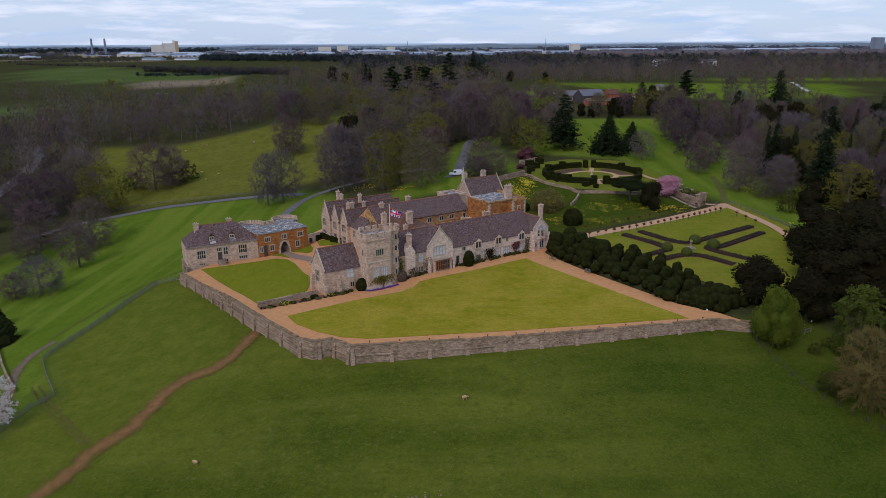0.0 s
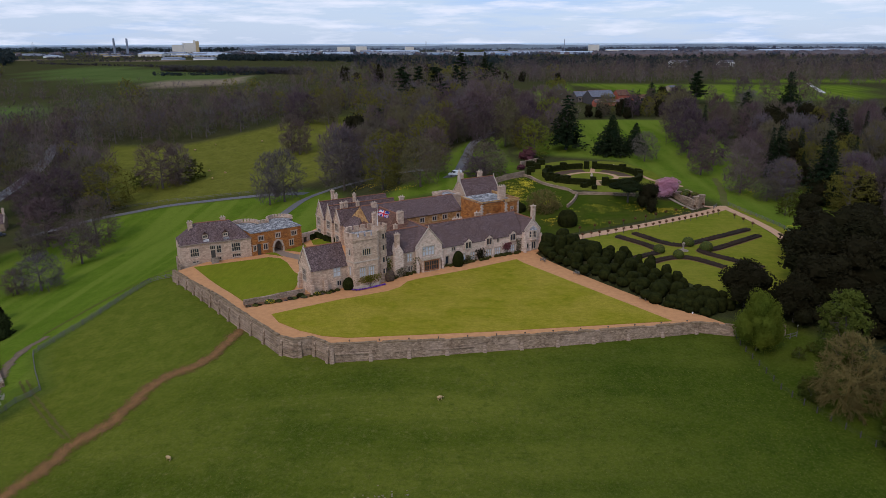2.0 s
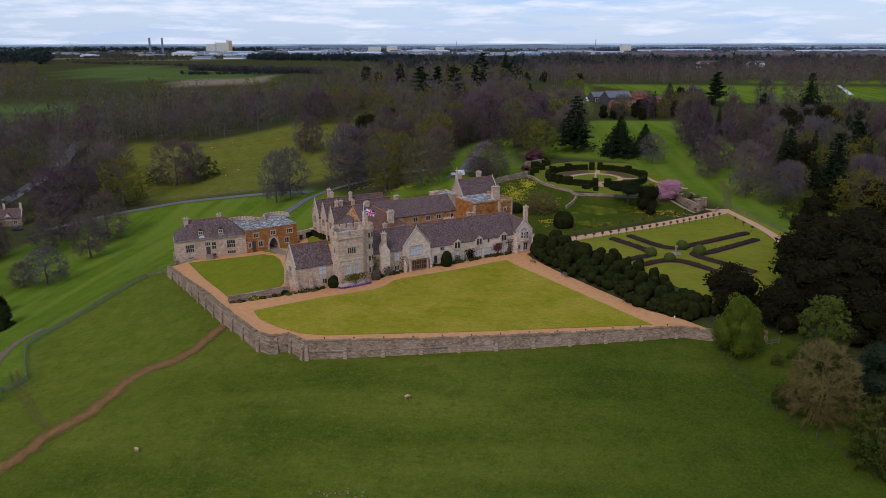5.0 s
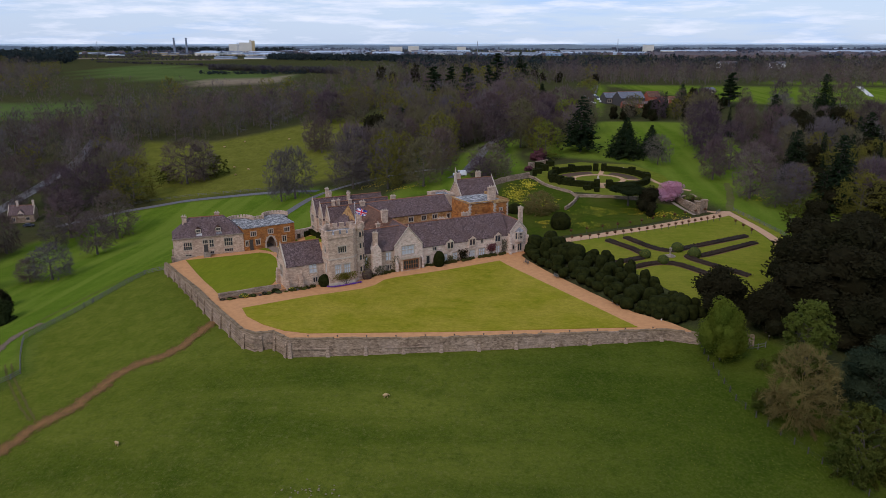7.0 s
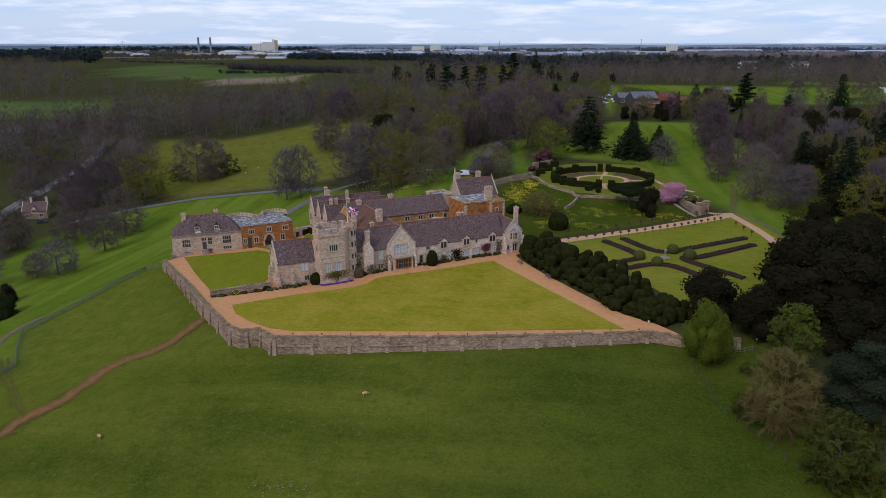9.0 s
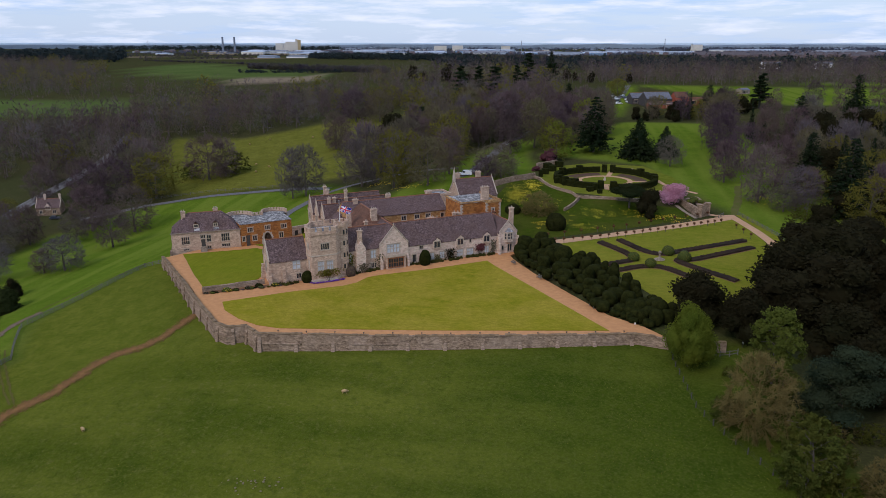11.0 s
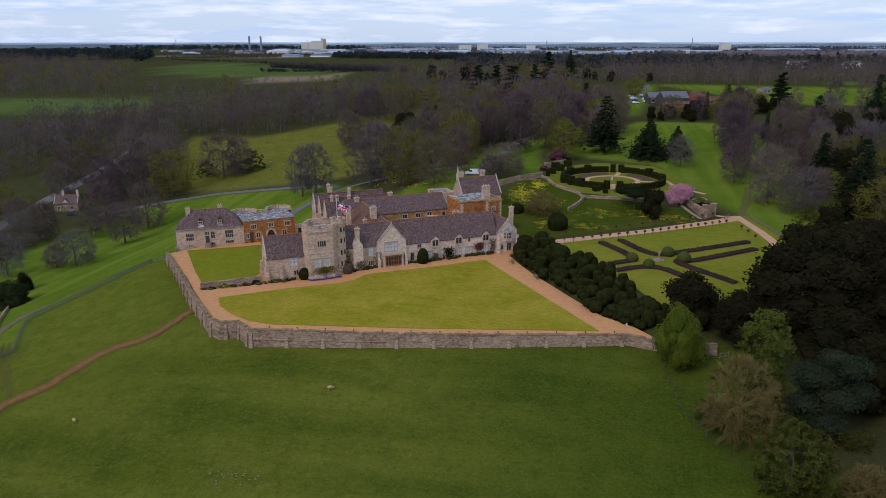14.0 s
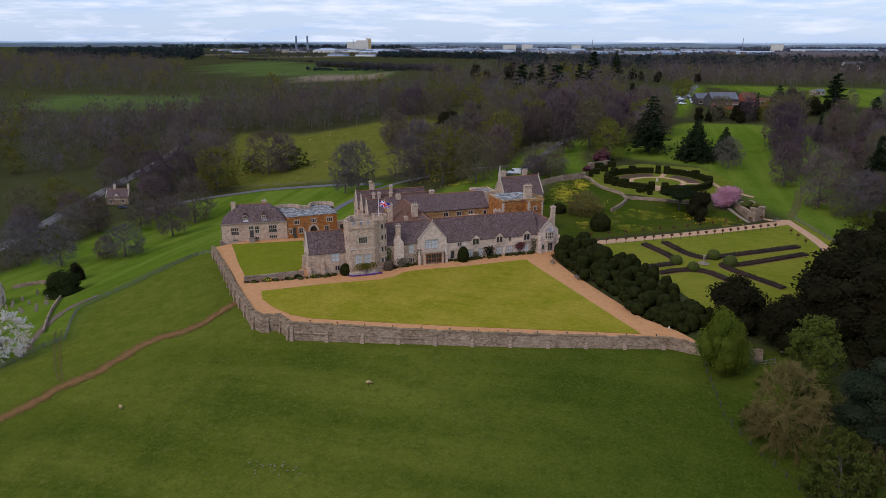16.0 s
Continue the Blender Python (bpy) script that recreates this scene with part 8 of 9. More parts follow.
def climber(u0, u1, v, z0, z1, label, material, seed, n=260, wild=0.5):
    """A wall shrub trained over the stone."""
    rng = random.Random(seed)
    f, w_ = Soup(), Soup()
    root = thing("climber", FRONT, label, "climber")
    mid = (u0 + u1) / 2
    for i in range(9):
        tip = Vector((rng.uniform(u0, u1), v - 0.12, rng.uniform(z0 + (z1 - z0) * 0.4, z1)))
        w_.tube(Vector((mid, v - 0.1, -0.2)), tip, 0.05, 0.015, 4)
    for _ in range(n):
        u = rng.gauss(mid, (u1 - u0) * 0.27)
        z = z0 + (z1 - z0) * min(1, max(0, rng.betavariate(1.6, 1.4)))
        f.card(rng, Vector((u, v - rng.uniform(0.05, wild), z)), (Vector((0, -1, 0.3)) + rand_dir(rng) * 0.8).normalized(), 0.17)
    part("stems", w_.mesh("stems", BARK), None, root)
    part("leaves", f.mesh("leaves", material), None, root)


climber(-23.8, -18.4, -2.75, 1.3, 3.0, "olive climber trained across the tower's foot", OLIVE_GREEN, 81, 420)
climber(-16.0, -14.0, 0.0, 0.5, 5.4, "ivy-green climber beside the turret", OLIVE_GREEN, 82, 260)
climber(-13.4, -10.6, -1.0, 0.5, 2.8, "twiggy brown wall shrub on the chimney breast", BUD_GREY, 83, 240)
climber(-8.6, -6.6, -0.3, 0.6, 4.4, "brown bare climber beside the bay", BUD_BROWN, 84, 160)
climber(10.0, 12.9, 0.0, 0.4, 3.6, "dark green wall shrub on the front range", DARK_EVERGREEN, 85, 420, 1.0)
climber(7.2, 8.7, 0.0, 0.4, 2.4, "brown wall shrub on the front range", BUD_BROWN, 86, 160)
climber(19.0, 21.4, 0.0, 1.6, 3.7, "red-brown climber on the front range", RED_LEAF, 87, 420, 0.3)
climber(23.2, 25.0, 0.0, 0.6, 4.4, "bare climber near the end bay", BUD_GREY, 88, 200)

# purple flowers round the tower's foot
rng = random.Random(90)
s = Soup()
for _ in range(520):
    t = rng.random()
    u, v = (-25.6 + 8.2 * t, -3.25 + rng.uniform(-0.2, 0.2) - 0.2 * math.sin(math.pi * t) + 1.6 * max(0, 0.12 - t) * 4)
    x, y = xy(u, v)
    s.card(rng, Vector((x, y, float(terrace(x, y)) + rng.uniform(0.08, 0.3))), (Vector((0, -0.4, 1)) + rand_dir(rng) * 0.6).normalized(), 0.13, 0.9)
tagged(new("purple_flowers", s.mesh("purple_flowers", PURPLE)), "purple spring flowers round the tower's foot", "flowers", kind="stuff")

yard_hedge = thing("yard_hedge", Matrix(), "dark clipped hedge below the west gables", "hedge")
for i, (x, y) in enumerate(((-36.8, 195.9), (-34.6, 196.2), (-32.8, 194.4), (-31.2, 192.2), (-29.2, 190.6))):
    hedge_block(x, y, 2.3, 1.6, 1.5, -0.7, yard_hedge, 200 + i, float(terrace(x, y)) - float(land(x, y)))
for i, (x, y, r) in enumerate(((-49.4, 184.9, 0.8), (-47.9, 185.8, 0.9))):
    mass("shrub", Matrix.Translation((x, y, -1.9)), (r * 1.3, r, r), "dark rounded shrub before the gatehouse", "bush", YEW_SKIN, 930 + i, "", 0.2, 2, 160, 0.12, DARK_EVERGREEN)

# low wall and bed between terrace and west court
solid("wall_border", ribbon([(-39.2, 138.9), (-35.0, 141.4), (-31.0, 143.8), (-27.0, 146.2), (-22.0, 148.6)], 1.7, terrace, 0.07, 1.0, 0.08), EARTH, "dark soil border under the court wall", "bed", kind="structure")
rubble_wall("court_wall", [(-39.8, 140.0), (-35.6, 142.6), (-31.6, 145.2), (-28.2, 147.6)], 1.15, 0.6, "low stone wall beside the west court", 0.3, terrace)
for i, (x, y, r, m_, lf, lab) in enumerate(((-37.0, 139.6, 0.55, YEW_SKIN, DARK_EVERGREEN, "dark low shrub under the court wall"), (-34.4, 141.2, 0.95, BOX_SKIN, DAFFODIL, "yellow flowering shrub by the court wall"), (-32.6, 142.0, 0.6, YEW_SKIN, DARK_EVERGREEN, "dark low shrub under the court wall"),
                                            (-30.4, 143.4, 0.7, YEW_SKIN, BUD_BROWN, "brown low shrub under the court wall"), (-28.6, 145.2, 0.9, YEW_SKIN, DARK_EVERGREEN, "dark shrub at the wing's corner"), (-25.2, 146.6, 0.75, BOX_SKIN, DAFFODIL, "yellow-green low shrub before the wing"),
                                            (-22.6, 148.0, 0.5, YEW_SKIN, OLIVE_GREEN, "olive low shrub before the wing"))):
    mass("shrub", Matrix.Translation((x, y, float(terrace(x, y)))), (r * 1.1, r * 0.7, r * 0.6), lab, "bush", m_, 900 + i, "", 0.25, 2, 160, 0.1, lf)
for i in range(15):
    t = i / 14
    x, y = -38.4 + 16.6 * t + 0.25 * math.sin(i * 2.1), 138.7 + 9.6 * t + 0.25 * math.cos(i * 1.7)
    r = 0.42 + 0.16 * math.sin(i * 2.9)
    lf, lab = ((BUD_BROWN, "low brown herb in the wall border"), (OLIVE_GREEN, "low olive herb in the wall border"), (DARK_EVERGREEN, "low dark green shrub in the wall border"))[i % 3]
    mass("border_plant", Matrix.Translation((x, y, float(terrace(x, y)))), (r * 1.4, r, r * 0.6), lab, "plant", BOX_SKIN if i % 2 else YEW_SKIN, 940 + i, "wall border plants", 0.3, 2, 110, 0.11, lf)


def bench(x, y, turn):
    root = thing("bench", Matrix.Translation((x, y, float(terrace(x, y)))) @ Matrix.Rotation(turn, 4, "Z"), "weathered grey timber garden bench on the gravel", "bench", "benches on the terrace")
    for i in range(4):
        bm = bmesh.new()
        box(bm, -0.85, 0.85, -0.22 + i * 0.12, -0.13 + i * 0.12, 0.42, 0.45)
        part("seat_slat", bm, FENCE_WOOD, root)
    for sx_ in (-0.85, 0.77):
        for sy_, h in ((-0.24, 0.62), (0.22, 0.92)):
            bm = bmesh.new()
            box(bm, sx_, sx_ + 0.08, sy_, sy_ + 0.07, 0, h)
            part("leg", bm, FENCE_WOOD, root)
        bm = bmesh.new()
        box(bm, sx_ - 0.01, sx_ + 0.09, -0.26, 0.24, 0.62, 0.66)
        part("arm", bm, FENCE_WOOD, root)
    for z in (0.58, 0.72, 0.86):
        bm = bmesh.new()
        box(bm, -0.77, 0.77, 0.23, 0.27, z, z + 0.08)
        part("back_slat", bm, FENCE_WOOD, root)


for x, y in ((27.9, 172.6), (34.8, 162.0), (46.6, 144.6)):
    bench(x, y, radians(-58))
for i, q in enumerate(along([(-16, 120.9), (0.8, 122.6), (19.2, 125.4), (37, 128.8), (53, 132.2)], 5.6, 2.0)):
    bm = bmesh.new()
    lathe(bm, 0, 0, 0, ((0.1, 0), (0.08, 0.35), (0.2, 0.42), (0.22, 0.6), (0.05, 0.68)), 8)
    solid("path_lamp", bm, DARK_WOOD, "small dark path lamp on the gravel edge", "lamp", Matrix.LocRotScale((q[0], q[1], 0), None, (0.7, 0.7, 0.6)), group="lamps along the terrace wall")
for x, y in ((54.7, 136.5), (74.0, 131.5)):
    sign = thing("sign", Matrix.Translation((x, y, float(land(x, y)))), "small white notice on a short post", "sign")
    bm = bmesh.new()
    box(bm, -0.04, 0.04, -0.03, 0.03, -0.2, 1.0)
    part("post", bm, DARK_WOOD, sign)
    bm = bmesh.new()
    box(bm, -0.14, 0.14, -0.06, -0.03, 0.75, 1.15)
    part("board", bm, WHITE_PAINT, sign)

# ---- drive, lane, road and earth tracks ----
def trodden(name, a, b, edge, fray=1.6):
    """Bare ground that thins out raggedly into the grass at its edges."""
    k = Nodes(name)
    f, g = k.noise(0.8, 5, 0.7), k.noise(5.0, 4, 0.7)
    c = k.mix(k.val(g, 0.35, 0.7, 0, 0.6), k.ramp(f, a, b), tuple(v * 0.6 for v in b))
    m = k.done(c, 0.95, g, 0.5, 0.06, spec=0.02)
    ragged = k.math("ADD", k.attr("core"), k.math("MULTIPLY", k.math("SUBTRACT", k.noise(0.8, 6, 0.75), 0.5), 2.2))
    ragged = k.math("ADD", ragged, k.math("MULTIPLY", k.math("SUBTRACT", k.noise(6.0, 4, 0.7), 0.5), fray))
    clear, mix_ = k.n.new("ShaderNodeBsdfTransparent"), k.n.new("ShaderNodeMixShader")
    k.l.new(k.val(ragged, edge - 0.02, edge + 0.02), mix_.inputs[0])
    k.l.new(clear.outputs[0], mix_.inputs[1])
    k.l.new(k.b.outputs[0], mix_.inputs[2])
    k.l.new(mix_.outputs[0], k.n["Material Output"].inputs["Surface"])
    return m


def soft_track(name, pts, width, lift, material, label, cross=8):
    ob = solid(name, ribbon(pts, width, land, lift, 0.5, 0.25, cross), material, label, "track", kind="structure")
    core = [1 - abs(2 * (i % (cross + 1)) / cross - 1) for i in range(len(ob.data.vertices))]
    ob.data.attributes.new("core", "FLOAT", "POINT").data.foreach_set("value", core)
    return ob


solid("lane", ribbon([(-170, 272), (-152.7, 289.5), (-138.4, 296.5), (-121.8, 300.6), (-99.3, 297.3), (-79.4, 291.0), (-66.2, 284.4), (-55.5, 275.5)], 3.4, land, 0.10, 3.0), ASPHALT, "narrow grey tarmac lane across the park", "road", kind="structure")
solid("drive", ribbon([(-45.6, 181.5), (-48.5, 196), (-54, 214), (-57.5, 232), (-56.4, 250), (-53.5, 264), (-46, 272), (-36, 276), (-20, 280), (-2, 276)], 4.2, land, 0.12, 2.5), ASPHALT, "grey tarmac drive to the gatehouse", "road", kind="structure")
solid("north_drive", ribbon([(2, 250), (5.5, 262), (7.5, 285), (9.2, 305), (12.6, 336), (20.0, 356), (29.6, 398), (38, 420), (58, 424), (66, 462), (79, 530), (92, 634)], 4.4, land, 0.12, 3.0), ASPHALT, "grey tarmac drive climbing through the trees", "road", kind="structure")
solid("main_road", ribbon([(-182, 190), (-191, 215), (-196, 233.8), (-201.8, 255.8), (-206.6, 279.4), (-210.4, 304.4), (-214.0, 332), (-222, 372), (-240, 420)], 6.4, land, 0.14, 4.0), ASPHALT, "grey two-lane road with white lines", "road", kind="structure")
for n, off in enumerate((-2.8, 0.0, 2.8)):
    pts = [(-182 + off, 190), (-191 + off, 215), (-196 + off, 233.8), (-201.8 + off, 255.8), (-206.6 + off, 279.4), (-210.4 + off, 304.4), (-214.0 + off, 332)]
    solid("road_line", ribbon(pts, 0.16, land, 0.20, 4.0), plain("worn_road_paint", (0.42, 0.42, 0.41), (0.30, 0.30, 0.30), 2.0) if n == 0 else bpy.data.materials["worn_road_paint"], "white painted line on the road", "road line", kind="structure")
solid("white_track", ribbon([(285, 560), (318, 655)], 4.0, land, 0.2, 8.0), plain("pale_track", (0.55, 0.53, 0.50), (0.46, 0.44, 0.41), 0.3), "pale track across the far field", "road", kind="structure")
TRODDEN = [(-65.0, 90.8), (-62.4, 94.4), (-60.2, 98.0), (-58.8, 102.2), (-56.4, 104.8), (-54.0, 107.8), (-52.8, 112.4), (-52.0, 116.4), (-50.4, 119.9), (-47.0, 122.2), (-43.4, 124.0), (-41.4, 126.6), (-40.3, 129.9), (-38.7, 134.4)]
WORN_VERGE = trodden("worn_track_verge", (0.118, 0.104, 0.026), (0.096, 0.098, 0.018), 0.62, 3.0)
EARTH_TRACK = trodden("reddish_track_earth", (0.300, 0.155, 0.060), (0.150, 0.086, 0.036), 0.50, 3.2)
soft_track("track_verge", TRODDEN, 6.4, 0.05, WORN_VERGE, "worn grass beside the trodden track")
soft_track("earth_track", TRODDEN, 5.0, 0.08, EARTH_TRACK, "bare reddish earth track trodden by sheep")
RUT = trodden("rut_earth", (0.128, 0.104, 0.034), (0.104, 0.098, 0.024), 0.60, 3.4)
for off in (0.0, 1.5):
    soft_track("wheel_track", [(-83.0 + off, 127.3), (-79.0 + off, 122.4), (-74.5 + off, 117.6), (-67.2 + off, 110.2), (-61.0 + off * 0.7, 104.6)], 0.9, 0.06, RUT, "brown wheel ruts in the pasture", 6)
    soft_track("hill_track", [(-92, 150 + off), (-84, 170 + off), (-78, 181 + off), (-71, 187 + off)], 0.9, 0.06, RUT, "faint wheel ruts climbing to the castle", 6)
soft_track("church_lane", [(-82.5, 117.5), (-87.2, 126), (-90.6, 134.7), (-92.0, 143), (-89.5, 149)], 3.2, 0.07, trodden("lane_dirt", (0.205, 0.150, 0.100), (0.140, 0.105, 0.072), 0.35, 1.4), "narrow dirt lane beside the fence")


# ---- fences ----
def fence(line, spacing, label, rails=3, h=1.15, start=0.0, wire=False):
    timber = DARK_WOOD if wire else FENCE_WOOD
    root = thing("fence", Matrix(), label, "fence")
    spots_ = list(along(line, spacing, start))
    post = bmesh.new()
    box(post, -0.07, 0.07, -0.06, 0.06, -0.3, h + 0.1)
    post_me = mesh_of("post", post, timber)
    for x, y, *_ in spots_:
        part("post", post_me, None, root, at=Matrix.Translation((x, y, float(land(x, y)))))
    for (ax, ay, *_), (bx, by, *_) in zip(spots_, spots_[1:]):
        za, zb = float(land(ax, ay)), float(land(bx, by))
        for k_ in range(rails):
            s_ = Soup()
            z = h * (k_ + 0.75) / rails
            a, b = Vector((ax, ay, za + z)), Vector((bx, by, zb + z))
            d = (b - a).normalized()
            n_ = d.cross(Vector((0, 0, 1))).normalized() * (0.03 if not wire else 0.005)
            u_ = Vector((0, 0, 0.05 if not wire else 0.006))
            c = [a - n_ - u_, a + n_ - u_, a + n_ + u_, a - n_ + u_, b - n_ - u_, b + n_ - u_, b + n_ + u_, b - n_ + u_]
            s_.add(c, ((0, 1, 5, 4), (1, 2, 6, 5), (2, 3, 7, 6), (3, 0, 4, 7), (0, 3, 2, 1), (4, 5, 6, 7)))
            part("rail", s_.mesh("rail", timber), None, root)


FENCE_A = [(-68.5, 172.5), (-75.0, 174.5), (-76.9, 167.5), (-79.2, 160), (-81.4, 152.6), (-84.6, 145.4), (-87.2, 139.0), (-81.0, 129.6), (-75.0, 121.4), (-78.4, 118.6)]
fence(FENCE_A, 2.6, "grey post-and-rail fence round the pasture")
fence([(a - 1.1, b - 0.3) for a, b in FENCE_A[1:7]], 2.9, "second grey rail fence beside the first", 2)
fence([(-78.4, 118.6), (-79.4, 115.2), (-81.5, 110), (-87, 105), (-96, 102)], 2.2, "grey rail fence below the blossom tree")
fence([(-160, 296), (-142.3, 304.5), (-124.9, 307.8), (-101.9, 303.6), (-81.4, 297.9), (-68, 293)], 4.5, "estate fence along the park lane", 2)
fence([(60.8, 128.2), (60.6, 125.0), (61.5, 118.8), (62.6, 111.2), (65.0, 106.3), (68.4, 101.3), (71.0, 97.3), (76.0, 90.0), (82.0, 80.0)], 2.4, "dark wire fence along the pasture edge", 3, 1.05, wire=True)
fence([(64.0, 126.4), (67.5, 127.4), (70.4, 127.6), (73.6, 129.2)], 1.8, "grey rail fence below the wall end", 2)
fence([(86, 217.4), (88.4, 220.6)], 1.5, "low iron-grey fence at the garden gate", 3)
fence([(92.6, 222.6), (96.2, 212), (99.4, 200), (100.4, 188)], 2.6, "low iron-grey fence beside the garden walk", 3)
rubble_wall("churchyard_wall", [(-85.6, 126.0), (-92.5, 134.5), (-99.5, 143.8), (-107, 154.5)], 0.9, 0.4, "low pale stone churchyard wall")
rubble_wall("churchyard_upper_wall", [(-110, 158.5), (-119, 164.5), (-129.0, 170.6), (-137, 166)], 1.1, 0.5, "old stone churchyard wall with pale coping")

# ---- churchyard ----
church = thing("church", pose(-130.0, 148.0, float(land(-130, 148)) - 0.5, 0, 0, 38), "small stone church with a grey slate roof", "church")
ranges(church, -16.0, 6.0, -4.0, 4.0, -2, 4.2, 7.6, "x", PALE_STONE, LEAD, [("r", 2.8, 5.2, 1.2, 3.6, 3, 2, False), ("b", 4, 5.4, 1.2, 3.0, 2, 1, False)], (True, True))
gr = random.Random(33)
for i in range(26):
    x, y = -112 + gr.uniform(-13, 11), 151 + gr.uniform(-9, 9)
    if not inside(x, y, [(-88, 127), (-107, 153), (-128, 168), (-127, 158), (-118, 141), (-104, 131), (-94, 125)]):
        continue
    bm = bmesh.new()
    w, h = gr.uniform(0.3, 0.45), gr.uniform(0.8, 1.3)
    box(bm, -w, w, -0.08, 0.08, -0.3, h)
    frustum(bm, 0, 0, -0.09, 0.09, w, w, 10, 0, Matrix.Translation((0, 0, h)) @ Matrix.Rotation(math.pi / 2, 4, "X"))
    solid("gravestone", bm, GREY_STONE, "weathered grey round-topped headstone", "gravestone", pose(x, y, float(land(x, y)), gr.uniform(-6, 6), gr.uniform(-5, 5), 40 + gr.uniform(-15, 15)), group="gravestones in the churchyard")

# ---- lodge cottage by the road ----
cz = float(land(-187, 277))
cottage = thing("cottage", pose(-187.5, 275.0, cz, 0, 0, 22), "small gabled stone roadside cottage with two chimneys", "cottage")
ranges(cottage, -5, 5, 0, 7, -1.5, 3.4, 6.8, "x", WALL_STONE, SLATE, [("f", 6.8, 8.2, 0.8, 2.2, 2, 1, False), ("f", 1.4, 2.6, 0.8, 2.2, 2, 1, False)], (True, True))
dormer(cottage, -1.0, 1.0, -0.05, 2.6, 3.9, 5.6)
chimney(cottage, -1.6, 3.5, 5.5, 8.8, 0.8, 0.8, 2, PALE_STONE)
chimney(cottage, 4.6, 3.5, 5.5, 8.8, 0.8, 0.8, 2, PALE_STONE)


# ---- vehicles ----
def vehicle(x, y, turn, paint, label, van=False, z=None, group=""):
    root = thing("van" if van else "car", Matrix.Translation((x, y, (float(land(x, y)) if z is None else z) + 0.12)) @ Matrix.Rotation(turn, 4, "Z"), label, "van" if van else "car", group)
    length, wide, h = (4.9, 1.9, 1.95) if van else (4.3, 1.8, 1.45)
    prof = [(-length / 2, 0.35), (-length / 2, 0.95), (-length / 2 + 0.15, h), (length * 0.12, h), (length * 0.30, 1.05), (length * 0.48, 0.9), (length / 2, 0.6), (length / 2, 0.35)] if van else \
           [(-length / 2, 0.3), (-length / 2, 0.85), (-length * 0.40, 0.95), (-length * 0.28, h), (length * 0.08, h), (length * 0.24, 0.92), (length * 0.46, 0.8), (length / 2, 0.55), (length / 2, 0.3)]
    bm = bmesh.new()
    lo = [bm.verts.new((px, -wide / 2 + (0.12 if pz > 1.1 else 0), pz)) for px, pz in prof]
    hi = [bm.verts.new((px, wide / 2 - (0.12 if pz > 1.1 else 0), pz)) for px, pz in prof]
    bm.faces.new(lo[::-1])
    bm.faces.new(hi)
    for i in range(len(prof)):
        j = (i + 1) % len(prof)
        bm.faces.new((lo[i], lo[j], hi[j], hi[i]))
    bmesh.ops.recalc_face_normals(bm, faces=bm.faces)
    body = part("body", bm, paint, root)
    for s in (-1, 1):
        bm = bmesh.new()
        a0, a1 = (0.0, length * 0.2) if van else (-length * 0.26, length * 0.12)
        box(bm, a0, a1, s * (wide / 2 - 0.05) - 0.03, s * (wide / 2 - 0.05) + 0.03, 1.05, h - 0.15)
        part("side_window", bm, GLASS, body)
        for px in (-length * 0.31, length * 0.31):
            bm = bmesh.new()
            frustum(bm, 0, 0, -0.1, 0.1, 0.32, 0.32, 12, 0, Matrix.Translation((px, s * (wide / 2 - 0.08), 0.2)) @ Matrix.Rotation(math.pi / 2, 4, "X"))
            wheel = part("wheel", bm, RUBBER, root)
            bm = bmesh.new()
            frustum(bm, 0, 0, -0.105, 0.105, 0.17, 0.17, 8, 0, Matrix.Translation((px, s * (wide / 2 - 0.07), 0.2)) @ Matrix.Rotation(math.pi / 2, 4, "X"))
            part("rim", bm, GREY_STONE, wheel)
    bm = bmesh.new()
    p, q = (prof[3], prof[4]) if van else (prof[4], prof[5])
    face(bm, ((p[0] + 0.04, -wide / 2 + 0.2, p[1] - 0.06), (q[0] + 0.02, -wide / 2 + 0.14, q[1] + 0.07), (q[0] + 0.02, wide / 2 - 0.14, q[1] + 0.07), (p[0] + 0.04, wide / 2 - 0.2, p[1] - 0.06)))
    part("windscreen", bm, GLASS, body)
    for s in (-0.62, 0.62):
        bm = bmesh.new()
        box(bm, length / 2 - 0.04, length / 2 + 0.02, s - 0.16, s + 0.16, 0.48, 0.6)
        part("headlight", bm, DRESSED, body)


vehicle(4.4, 252.4, radians(190), CAR_WHITE, "white delivery van parked on the grass", True)
vehicle(-181.5, 271.0, radians(20), CAR_DARK, "dark car beside the cottage")
cr = random.Random(5)
for i in range(9):
    vehicle(73 + (i % 2) * 6 + cr.uniform(-0.5, 0.5), 470 + i * 7.0, radians(15 + 90 * (i % 2)), (CAR_WHITE, CAR_WHITE, CAR_DARK)[i % 3], "parked car in the farm car park", group="cars in the car park")


